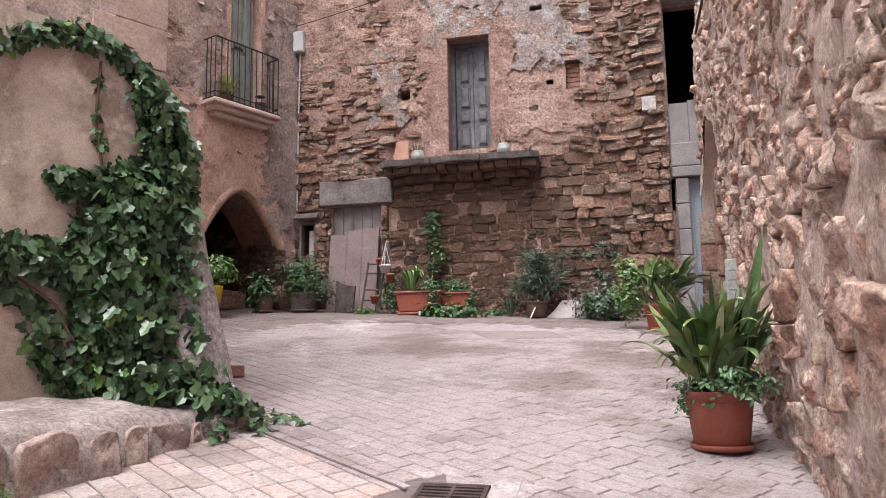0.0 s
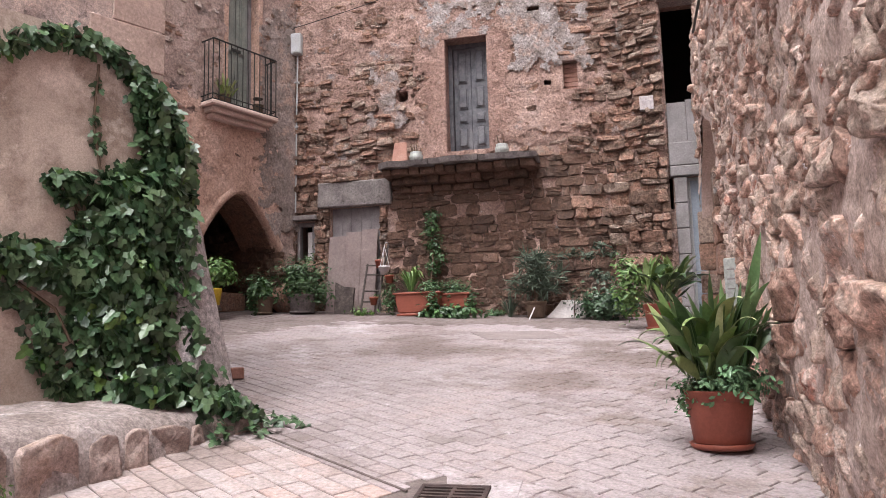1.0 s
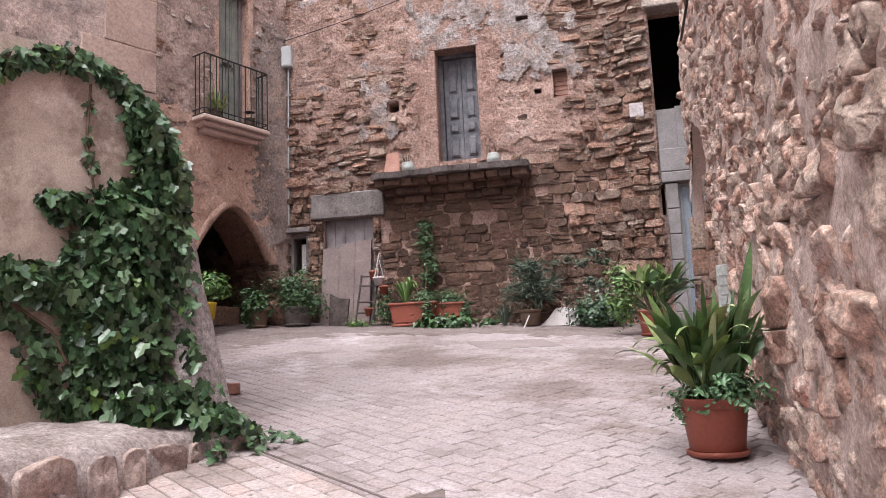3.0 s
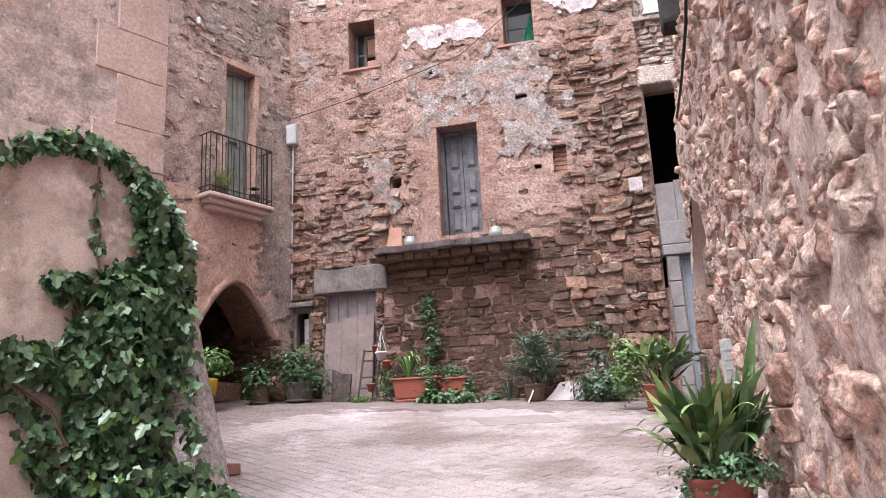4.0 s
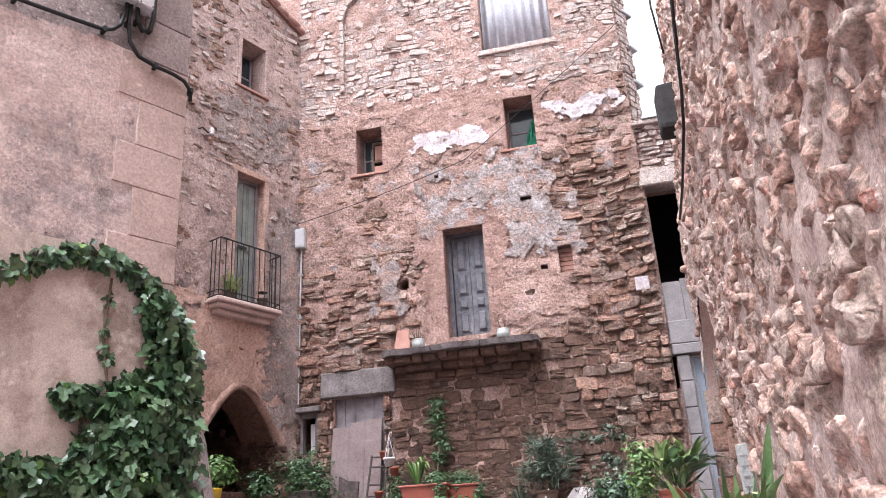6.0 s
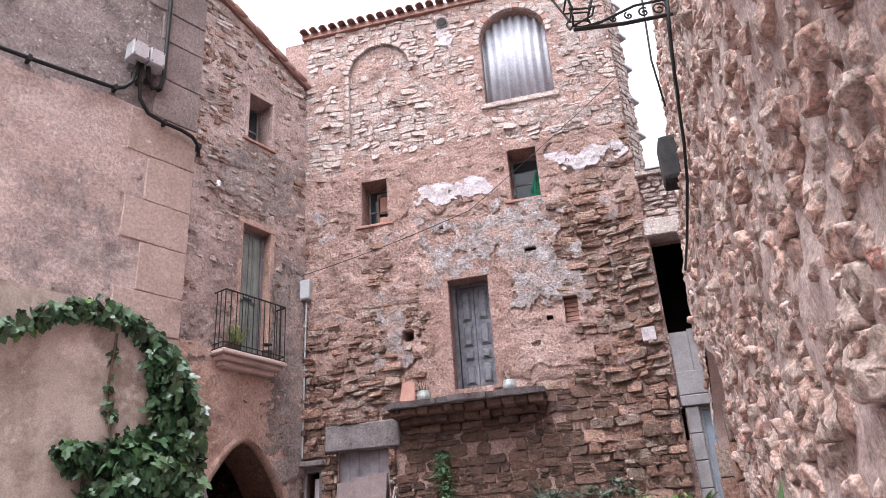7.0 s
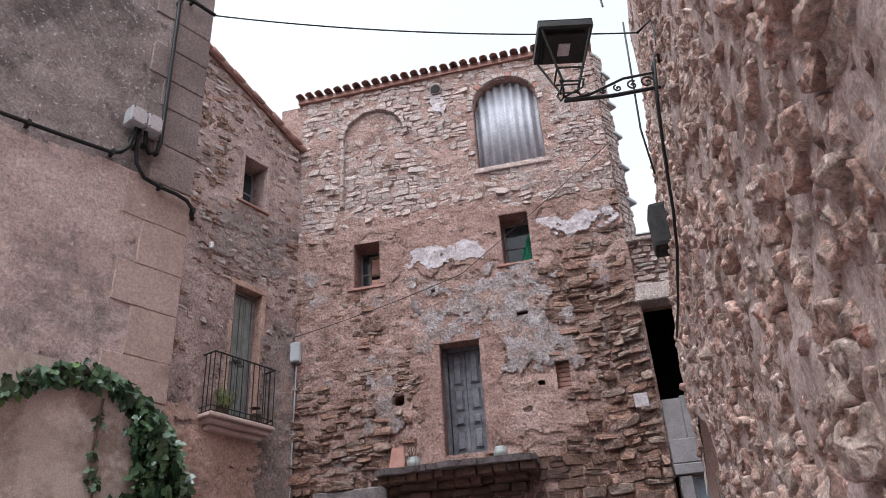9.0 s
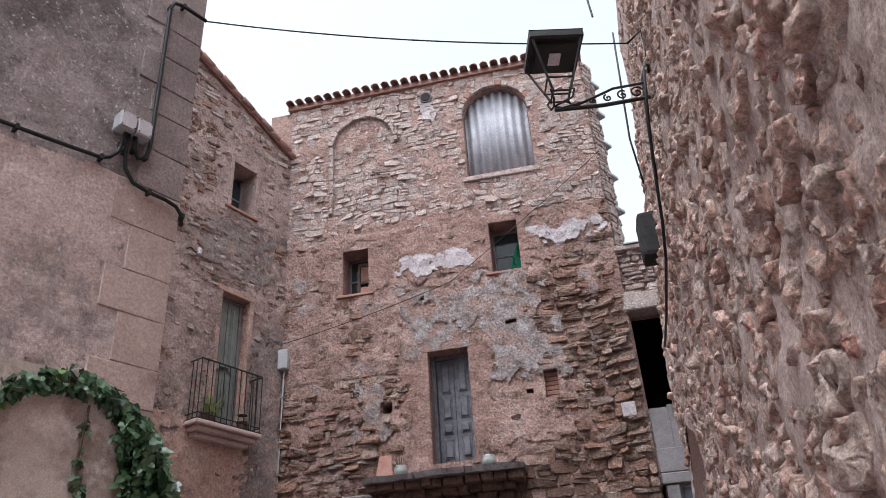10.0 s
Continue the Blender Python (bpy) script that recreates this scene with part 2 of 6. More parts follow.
M_LEAF_GREY = foliage("grey_leaf", [(0.035, 0.055, 0.037), (0.075, 0.10, 0.068), (0.13, 0.165, 0.115)], 0.6)
M_LEAF_LIGHT = foliage("light_leaf", [(0.05, 0.115, 0.025), (0.10, 0.19, 0.045), (0.20, 0.28, 0.085)], 0.45)
M_STEM = surf("ivy_stem", [(0.10, 0.065, 0.04), (0.18, 0.12, 0.08)], 12, 60, 0.85, 0.3)
M_SOIL = surf("potting_soil", [(0.03, 0.02, 0.015), (0.07, 0.05, 0.035)], 30, 80, 0.95, 0.6)


# ---- building helpers ----
def link_mesh(name, me, material, parent=None, label="", smooth=False):
    me.materials.append(material) if not me.materials else None
    if smooth:
        me.polygons.foreach_set("use_smooth", [True] * len(me.polygons))
    ob = new(name, me)
    ob.parent = parent
    if label:
        ob["label"] = label
    return ob


def part(name, bm, material, parent=None, label="", smooth=False):
    me = bpy.data.meshes.new(name)
    bm.normal_update()
    bm.to_mesh(me)
    bm.free()
    return link_mesh(name, me, material, parent, label, smooth)


def thing(name, m, label, category, group="", kind=""):
    ob = new(name)
    ob.matrix_world = m
    ob.empty_display_size = 0.1
    return tagged(ob, label, category, group, kind)


def box(bm, x0, x1, y0, y1, z0, z1, bevel=0.0, seg=1, jit=0.0, rng=random):
    vs = [bm.verts.new((x, y, z)) for z in (z0, z1) for x, y in ((x0, y0), (x1, y0), (x1, y1), (x0, y1))]
    if jit:
        for v in vs:
            v.co += Vector([rng.uniform(-jit, jit) for _ in range(3)])
    fs = [bm.faces.new([vs[i] for i in q]) for q in ((3, 2, 1, 0), (4, 5, 6, 7), (0, 1, 5, 4), (1, 2, 6, 5), (2, 3, 7, 6), (3, 0, 4, 7))]
    if bevel:
        es = list({e for f in fs for e in f.edges})
        bmesh.ops.bevel(bm, geom=es, offset=bevel, segments=seg, affect="EDGES", profile=0.6)
    return vs


def boxes(*rows, bevel=0.0):
    bm = bmesh.new()
    for r in rows:
        box(bm, *r, bevel=bevel)
    return bm


def tube(bm, pts, r, seg=8, cap=True):
    """Sweep a circle of radius r (or one radius a point) along pts."""
    pts = [Vector(p) for p in pts]
    rings = []
    for i, p in enumerate(pts):
        d = (pts[min(i + 1, len(pts) - 1)] - pts[max(i - 1, 0)]).normalized()
        a = d.orthogonal().normalized() if i == 0 else (a - d * a.dot(d)).normalized()
        b = d.cross(a)
        rr = r[i] if isinstance(r, (list, tuple)) else r
        rings.append([bm.verts.new(p + (a * math.cos(t) + b * math.sin(t)) * rr) for t in [2 * math.pi * k / seg for k in range(seg)]])
    for q, w in zip(rings, rings[1:]):
        for k in range(seg):
            bm.faces.new((q[k], q[(k + 1) % seg], w[(k + 1) % seg], w[k]))
    if cap:
        bm.faces.new(rings[0][::-1]), bm.faces.new(rings[-1])
    return bm


def lathe(profile, seg=24, bm=None, squash=(1, 1)):
    """Turn a profile of (radius, height) about the z axis."""
    bm = bm or bmesh.new()
    rings = [[bm.verts.new((r * math.cos(2 * math.pi * k / seg) * squash[0], r * math.sin(2 * math.pi * k / seg) * squash[1], z)) for k in range(seg)] for r, z in profile]
    for q, w in zip(rings, rings[1:]):
        for k in range(seg):
            bm.faces.new((q[k], q[(k + 1) % seg], w[(k + 1) % seg], w[k]))
    bm.faces.new(rings[0][::-1]), bm.faces.new(rings[-1])
    return bm


def sag(a, b, drop, n=14):
    a, b = Vector(a), Vector(b)
    return [a.lerp(b, k / n) - Vector((0, 0, drop * 4 * (k / n) * (1 - k / n))) for k in range(n + 1)]


# ---- the plan: x to the right along a wall, y into it, z up ----
CORNER = (-2.48, 12.99)
F = pose(*CORNER, 0, 0, 0, -13)
L = pose(*CORNER, 0, 0, 0, 54)
T = pose(-1.9, 5.3, 0, 0, 0, 50)
W = pose(3.5, 10.4, 0, 0, 0, -104.72)


def gz(x, y):
    """Height of the sloping courtyard."""
    y = max(-9.0, min(17.0, y))
    return -0.039 - 0.0222 * max(-8.0, min(8.0, x)) + 0.159 * y


def local_gz(m, u, v=0.0):
    p = m @ Vector((u, v, 0))
    return gz(p.x, p.y)


def wall_shell(name, m, u0, u1, z0, z1, thick, holes, material, parent=None, label="", kind="structure", deep=None):
    """A thick wall with rectangular openings (u0, u1, z0, z1) that go right through it."""
    us = sorted({u0, u1, *[h[0] for h in holes], *[h[1] for h in holes]})
    zs = sorted({z0, z1, *[h[2] for h in holes], *[h[3] for h in holes]})
    us, zs = [u for u in us if u0 <= u <= u1], [z for z in zs if z0 <= z <= z1]
    solid = {(i, j) for i in range(len(us) - 1) for j in range(len(zs) - 1)
             if not any(h[0] - 1e-6 <= us[i] and us[i + 1] <= h[1] + 1e-6 and h[2] - 1e-6 <= zs[j] and zs[j + 1] <= h[3] + 1e-6 for h in holes)}
    bm = bmesh.new()
    cache = {}

    def V(i, j, k):
        if (i, j, k) not in cache:
            cache[i, j, k] = bm.verts.new((us[i], thick * k, zs[j]))
        return cache[i, j, k]

    for i, j in solid:
        bm.faces.new((V(i, j, 0), V(i + 1, j, 0), V(i + 1, j + 1, 0), V(i, j + 1, 0)))
        bm.faces.new((V(i, j + 1, 1), V(i + 1, j + 1, 1), V(i + 1, j, 1), V(i, j, 1)))
        for (di, dj), (a, b) in {(-1, 0): ((0, 1), (0, 0)), (1, 0): ((1, 0), (1, 1)), (0, -1): ((0, 0), (1, 0)), (0, 1): ((1, 1), (0, 1))}.items():
            if (i + di, j + dj) not in solid:
                p, q = (i + a[0], j + a[1]), (i + b[0], j + b[1])
                bm.faces.new((V(*p, 0), V(*p, 1), V(*q, 1), V(*q, 0)))
    ob = part(name, bm, material)
    ob.matrix_world = m
    return tagged(ob, label, "wall", kind=kind)


def cells(u0, u1, z0, z1, su, sz, jit, rng):
    """Irregular stone outlines: cells round jittered seeds in running courses."""
    nu, nz = int((u1 - u0) / su) + 1, int((z1 - z0) / sz) + 1
    seeds = {}
    for j in range(-2, nz + 2):
        for i in range(-2, nu + 2):
            seeds[i, j] = (i + 0.5 * (j % 2) + rng.uniform(-jit, jit), j + 0.5 + rng.uniform(-jit, jit) * 0.7)
    for j in range(nz):
        for i in range(nu):
            cx, cy = seeds[i, j]
            poly = [(cx - 1.3, cy - 1.3), (cx + 1.3, cy - 1.3), (cx + 1.3, cy + 1.3), (cx - 1.3, cy + 1.3)]
            for dj in range(-2, 3):
                for di in range(-2, 3):
                    if (di or dj) and (i + di, j + dj) in seeds:
                        sx, sy = seeds[i + di, j + dj]
                        nx, ny = sx - cx, sy - cy
                        d = (nx * (sx + cx) + ny * (sy + cy)) / 2
                        out = []
                        for k, p in enumerate(poly):
                            q = poly[(k + 1) % len(poly)]
                            a, b = nx * p[0] + ny * p[1] - d, nx * q[0] + ny * q[1] - d
                            if a <= 0:
                                out.append(p)
                            if a * b < 0:
                                t = a / (a - b)
                                out.append((p[0] + (q[0] - p[0]) * t, p[1] + (q[1] - p[1]) * t))
                        poly = out
                        if len(poly) < 3:
                            break
                if len(poly) < 3:
                    break
            if len(poly) >= 3:
                yield [(u0 + x * su, z0 + y * sz) for x, y in poly]


def courses(u0, u1, z0, z1, h, w, rng, wave=0.03):
    """Roughly squared stones in uneven courses; h and w are (least, most)."""
    def lift(u, z):
        return z + wave * noise.noise((u * 0.9, z * 0.6, 3.3)) * 2

    z = z0
    while z < z1:
        hh = rng.uniform(*h)
        u = u0 - rng.uniform(0, w[1])
        while u < u1:
            ww = rng.uniform(*w) if rng.random() < 0.75 else w[0] * rng.uniform(0.7, 1.2)
            split = hh > 0.11 and rng.random() < 0.25
            for a, b in (((0, 0.5), (0.5, 1)) if split else ((0, 1),)):
                j = [rng.uniform(-0.16, 0.16) * min(hh, ww) for _ in range(8)]
                lo, hi = z + hh * a, z + hh * b
                poly = [(u + j[0], lo + j[1] * 0.7), (u + ww * 0.5, lo + j[1] * 0.5), (u + ww + j[2], lo + j[3] * 0.7), (u + ww + j[4], hi + j[5] * 0.7), (u + ww * 0.5 + j[4], hi - j[5] * 0.5), (u + j[6], hi + j[7] * 0.7)]
                poly = [(x, lift(x, y)) for x, y in poly]
                if u + ww > u0 + 0.03 and u < u1 - 0.03:
                    yield poly
            u += ww
        z += hh


def stone_data(poly, joint, proud, rng, rings=((0.0, 1.02), (0.8, 1.0), (1.0, 0.90)), jag=0.012, ticks=(0.2, 0.8)):
    """Vertices and faces of one stone: its outline drawn in by the joint, domed to proud, uneven."""
    n = len(poly)
    cu, cz = sum(p[0] for p in poly) / n, sum(p[1] for p in poly) / n
    span = min(max(p[0] for p in poly) - min(p[0] for p in poly), max(p[1] for p in poly) - min(p[1] for p in poly))
    shrink = max(0.55, 1 - 2 * joint / max(span, 0.03))
    ring = []
    for k in range(n):
        p, q = poly[k], poly[(k + 1) % n]
        for t in ticks:
            ring.append(((p[0] + (q[0] - p[0]) * t - cu) * shrink, (p[1] + (q[1] - p[1]) * t - cz) * shrink))
    verts, faces, m = [], [], len(ring)
    tilt_u, tilt_z = rng.uniform(-0.25, 0.25), rng.uniform(-0.3, 0.3)
    for h, s in rings:
        for u, z in ring:
            a = jag * (0.4 if h == 0 else 1)
            y = 0.03 if h == 0 else -proud * h + (u * tilt_u + z * tilt_z) * min(1.0, proud / 0.05) + rng.uniform(-a, a)
            verts.append((cu + u * s + rng.uniform(-a, a) * 0.6, y, cz + z * s + rng.uniform(-a, a) * 0.6))
    verts.append((cu, -proud * rng.uniform(0.95, 1.15), cz))
    for r in range(len(rings) - 1):
        for k in range(m):
            a, b = r * m + k, r * m + (k + 1) % m
            faces.append((a, b, b + m, a + m))
    top = (len(rings) - 1) * m
    for k in range(m):
        faces.append((top + k, top + (k + 1) % m, len(verts) - 1))
    return verts, faces


def lay_stones(m, stones, pick, material, parent, name="stone", rest="stonework", smooth=False):
    """The picked stones (up to 300) as pieces of the wall, the others joined."""
    singles = [s for s in stones if pick(s)][:300]
    chosen = {id(s) for s in singles}
    for s in singles:
        v, f = s[1]
        me = bpy.data.meshes.new(name)
        c = Vector((s[0][0], 0, s[0][1]))
        me.from_pydata([Vector(p) - c for p in v], [], f)
        ob = link_mesh(name, me, s[2] if len(s) > 2 else material, parent, smooth=smooth)
        ob.location = c
    left = {}
    for s in stones:
        if id(s) not in chosen:
            left.setdefault(s[2] if len(s) > 2 else material, []).append(s[1])
    for mt, some in left.items():
        verts, faces = [], []
        for v, f in some:
            o = len(verts)
            verts += v
            faces += [tuple(i + o for i in q) for q in f]
        me = bpy.data.meshes.new(rest)
        me.from_pydata(verts, [], faces)
        tagged(link_mesh(rest, me, mt, parent, smooth=smooth), kind="stuff")


def grid_sheet(name, u0, u1, z0, z1, step, height, skip, material, parent, label=""):
    """A fine uneven sheet over a wall; height(u, z) is how far it stands out."""
    nu, nz = int(round((u1 - u0) / step)), int(round((z1 - z0) / step))
    verts, ids, faces = [], {}, []

    def vid(i, j):
        if (i, j) not in ids:
            u, z = u0 + (u1 - u0) * i / nu, z0 + (z1 - z0) * j / nz
            ids[i, j] = len(verts)
            verts.append((u, -height(u, z), z))
        return ids[i, j]

    for j in range(nz):
        for i in range(nu):
            u, z = u0 + (u1 - u0) * (i + 0.5) / nu, z0 + (z1 - z0) * (j + 0.5) / nz
            if not skip(u, z):
                faces.append((vid(i, j), vid(i + 1, j), vid(i + 1, j + 1), vid(i, j + 1)))
    me = bpy.data.meshes.new(name)
    me.from_pydata(verts, [], faces)
    return link_mesh(name, me, material, parent, label, smooth=True)


def nz3(u, z, s, o=0.0):
    return noise.noise((u * s + o, z * s - o * 1.7, o))


def turb(u, z, s, o=0.0, n=4):
    return noise.fractal((u * s + o, z * s - o, o * 0.7), 0.9, 2.1, n)


def in_holes(u, z, holes, grow=0.0):
    return any(h[0] - grow < u < h[1] + grow and h[2] - grow < z < h[3] + grow for h in holes)


# ---- ground ----
bm = bmesh.new()
xs = [-70, -40, -20] + [-8 + 0.5 * k for k in range(33)] + [20, 40, 70]
ys = [-70, -40, -20] + [-9 + 0.5 * k for k in range(53)] + [25, 40, 70]
gv = [[bm.verts.new((x, y, gz(x, y) - 0.007)) for x in xs] for y in ys]
for j in range(len(ys) - 1):
    for i in range(len(xs) - 1):
        bm.faces.new((gv[j][i], gv[j][i + 1], gv[j + 1][i + 1], gv[j + 1][i]))
ground = tagged(part("ground", bm, M_JOINT), "sloping sandy bed of the paved courtyard", "ground", kind="structure")

# ---- facade ----
F_TOP = 12.45
ARCHWIN = (3.69, 4.99, 9.95, 12.08)
F_HOLES = [(2.70, 3.42, 4.56, 6.48), (1.16, 1.68, 7.80, 8.74), (3.97, 4.51, 7.80, 8.83), (3.69, 4.99, 9.95, 11.43), (0.66, 1.52, 1.5, 3.76),
           (0.05, 0.37, 2.90, 3.55), (4.63, 4.86, 5.40, 5.88), (1.87, 2.04, 5.50, 5.68), (4.32, 4.44, 5.52, 5.60), (4.10, 4.30, 6.78, 6.86), (4.60, 4.66, 6.64, 6.69), (2.62, 2.70, 7.48, 7.54), (2.52, 2.64, 4.06, 4.14)]
facade = wall_shell("wall_facade", F, -0.5, 6.15, 0.5, F_TOP, 0.45, [h if h[2] != 9.95 else ARCHWIN for h in F_HOLES], M_COAT, label="three-storey rubble house front with patchy lime render")


def arch_cut(u, z, c, r, z0, grow=0.0):
    """Inside an arched opening of centre c, half width r, spring height z0."""
    return abs(u - c) < r + grow and (z < z0 or (u - c) ** 2 + (z - z0) ** 2 < (r + grow) ** 2)


def f_skip(u, z, grow=0.0):
    if (u - 1.955) ** 2 + (z - 5.59) ** 2 < (0.115 + 0.03 * nz3(u, z, 14.0) + grow) ** 2:
        return True
    return in_holes(u, z, F_HOLES, grow) or (z > 9.95 - grow and arch_cut(u, z, 4.34, 0.65, 11.43, grow))


def f_bare(u, z):
    """How bare of render the stonework is: 1 bare, 0 covered."""
    n = turb(u, z, 1.1, 3.0)
    b = 0.15 + n
    if z < 4.35:
        b = 1.2 + 0.4 * n if u > 1.55 else 1.0 + 0.5 * n
    elif z > 9.0:
        b = 0.42 + 0.6 * n
    elif u > 5.0 and z < 8.2:
        b = 0.8 + 0.6 * n
    elif u > 3.6 and z < 5.4:
        b = 0.3 + n
    elif u < 2.2 and z < 6.2:
        b = 0.5 + 0.8 * n
    elif 7.0 < z < 7.7 and 2.9 < u < 4.9:
        b = 0.25 + 0.9 * n
    return max(0.0, min(1.0, b))


def f_height(u, z):
    b = f_bare(u, z)
    rough = turb(u, z, 5.0, 1.0) * 0.022 + turb(u, z, 16.0, 6.0, 2) * 0.010 + turb(u, z, 1.3, 8.0) * 0.02
    return 0.062 - 0.045 * min(1.0, b * 1.15) + rough - (0.012 if z < 4.3 and u > 1.6 else 0.0)


grid_sheet("render_coat", -0.02, 6.15, 1.4, F_TOP, 0.028, f_height, f_skip, M_COAT, facade, "flaking pink lime render with grey lichen")
rng = random.Random(4)
f_stones = []
for poly in [*courses(0.0, 6.14, 1.4, 4.4, (0.12, 0.21), (0.16, 0.46), rng, 0.02), *courses(0.0, 6.14, 4.4, 9.0, (0.05, 0.16), (0.10, 0.50), rng, 0.06), *courses(0.0, 6.14, 9.0, F_TOP, (0.09, 0.18), (0.14, 0.42), rng, 0.05)]:
    cu, cz = sum(p[0] for p in poly) / len(poly), sum(p[1] for p in poly) / len(poly)
    if cu > 6.2 or cz > F_TOP or any(f_skip(*p, 0.015) for p in poly) or f_skip(cu, cz):
        continue
    poly = [(min(6.14, max(0.0, p[0])), min(F_TOP, p[1])) for p in poly]
    if rng.random() < (0.15 if 4.4 < cz < 9 else 0.02):
        continue
    # stones around and below the slab take the colour with shade in it
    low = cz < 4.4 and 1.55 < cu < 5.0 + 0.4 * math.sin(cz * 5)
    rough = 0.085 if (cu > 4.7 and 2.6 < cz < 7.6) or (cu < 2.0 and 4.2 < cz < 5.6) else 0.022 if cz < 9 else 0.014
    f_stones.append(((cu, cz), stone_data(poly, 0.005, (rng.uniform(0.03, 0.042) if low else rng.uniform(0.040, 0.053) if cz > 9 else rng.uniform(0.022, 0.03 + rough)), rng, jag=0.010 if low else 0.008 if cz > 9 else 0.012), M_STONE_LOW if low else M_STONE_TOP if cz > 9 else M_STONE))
rng.shuffle(f_stones)
lay_stones(F, f_stones, lambda s: s[0][1] < 6.6 and s[0][0] > 1.6, M_STONE, facade)


def patch(u0, u1, z0, z1, lift, material, label, o, edge=0.0, base=f_height, wall=None, skip=f_skip):
    """A ragged patch of another render over the coat."""
    def gone(u, z):
        du, dz = abs(2 * (u - u0) / (u1 - u0) - 1), abs(2 * (z - z0) / (z1 - z0) - 1)
        return skip(u, z) or max(du, dz) ** 2 + 0.75 * turb(u, z, 3.2, o) > 0.62 + edge
    return grid_sheet("render_patch", u0, u1, z0, z1, 0.025, lambda u, z: base(u, z) * 0.55 + lift + 0.012 * turb(u, z, 7.0, o), gone, material, wall, label)


M_PINK = surf("pink_lime_plaster", [(0.248, 0.147, 0.110), (0.359, 0.225, 0.170), (0.423, 0.285, 0.225)], 3.5, 24, 0.95, 1.0, stain=[((0.20, 0.125, 0.095), 3, 0.59), ((0.44, 0.37, 0.33), 4, 0.63)], depth=0.03, grain=(0.55, 1.35), crumble=0.22, pit=14.0)
M_LICHEN = surf("lichen_grey_render", [(0.22, 0.17, 0.14), (0.36, 0.30, 0.26), (0.50, 0.45, 0.405)], 5.0, 22, 0.95, 1.0, stain=[((0.40, 0.265, 0.20), 3.0, 0.50), ((0.62, 0.57, 0.52), 8.0, 0.62)], depth=0.04, grain=(0.5, 1.4), crumble=0.22, pit=16.0)
M_PALE = surf("pale_lime_wash", [(0.38, 0.315, 0.28), (0.50, 0.435, 0.40), (0.58, 0.52, 0.485)], 5.0, 26, 0.93, 0.9, depth=0.02, grain=(0.6, 1.3))
patch(2.15, 3.95, 4.40, 6.95, 0.045, M_PINK, "salmon plaster round the doorway", 2.0, 0.15, wall=facade)
patch(2.0, 5.1, 6.2, 8.0, 0.050, M_LICHEN, "lichen-grey render over the doorway", 5.0, -0.2, wall=facade)
patch(3.7, 5.2, 5.7, 7.0, 0.050, M_LICHEN, "lichen-grey render beside the doorway", 41.0, -0.1, wall=facade)
patch(3.6, 5.0, 4.7, 5.5, 0.05, M_COAT, "brown render beside the doorway", 8.0, 0.1, wall=facade)
patch(1.35, 2.05, 5.0, 6.2, 0.052, M_LICHEN, "pale lichen patch", 11.0, wall=facade)
patch(0.5, 3.9, 8.85, 9.35, 0.05, M_PINK, "pink lime render", 21.0, wall=facade)
patch(1.9, 3.85, 7.95, 8.45, 0.056, M_PALE, "flaked white lime wash", 14.0, -0.1, wall=facade)
patch(4.6, 6.1, 8.15, 8.65, 0.056, M_PALE, "flaked white lime wash", 17.0, -0.05, wall=facade)
patch(2.75, 3.15, 11.4, 12.15, 0.05, M_PALE, "pale mortar smear", 19.0, wall=facade)
patch(0.2, 6.0, 7.7, 9.2, 0.045, M_PINK, "weathered pink render", 25.0, -0.15, wall=facade)

# ---- house on the left, with the archway ----
A_C, A_R, A_S = -1.16, 0.80, 3.05
L_HOLES = [(-1.47, -0.84, 5.25, 7.60), (-1.49, -0.92, 9.30, 10.32)]
house_l = wall_shell("wall_left_house", L, -4.6, 0.0, 4.2, 11.15, 0.45, L_HOLES, M_LWALL, label="tall house side with weathered grey-pink render")


def pointed(u, z, grow=0.0):
    d = abs(u - A_C)
    if d > A_R + grow:
        return False
    top = A_S + (0.86 + grow) * (1 - (d / (A_R + grow)) ** 1.7)
    return z < top


def l_skip(u, z, grow=0.0):
    return in_holes(u, z, L_HOLES, grow) or pointed(u, z, grow)


def l_height(u, z):
    b = max(0.0, min(1.0, 0.4 + turb(u, z, 0.9, 5.0) + (0.35 if z > 8.5 else 0)))
    return 0.052 - 0.03 * b + turb(u, z, 5.0, 2.0) * 0.018 + turb(u, z, 15.0, 4.0, 2) * 0.008


def l_top(u):
    return 11.14 - 0.40 * u


grid_sheet("render_coat", -4.6, -0.02, 1.4, 13.0, 0.03, l_height, lambda u, z: l_skip(u, z) or z > l_top(u), M_LWALL, house_l, "stained render with stones showing through")
patch(-2.6, -0.35, 2.9, 5.3, 0.04, M_OCHRE, "pink ochre render under the balcony", 31.0, 0.25, l_height, house_l, l_skip)
M_GREYCOAT = surf("grey_washed_render", [(0.18, 0.14, 0.115), (0.30, 0.235, 0.195), (0.40, 0.32, 0.27)], 3.0, 26, 0.94, 1.0, stain=[((0.42, 0.29, 0.22), 2.4, 0.54), ((0.14, 0.112, 0.097), 3.4, 0.60), ((0.48, 0.43, 0.39), 6.0, 0.64)], depth=0.03, grain=(0.5, 1.4), crumble=0.22, pit=15.0)
patch(-0.85, 0.06, 3.2, 7.4, 0.048, M_GREYCOAT, "grey weathered strip of render beside the corner", 51.0, 0.15, l_height, house_l, l_skip)
patch(-2.3, -0.1, 7.8, 9.2, 0.035, M_GREYCOAT, "grey weathered render between the windows", 57.0, -0.1, l_height, house_l, l_skip)
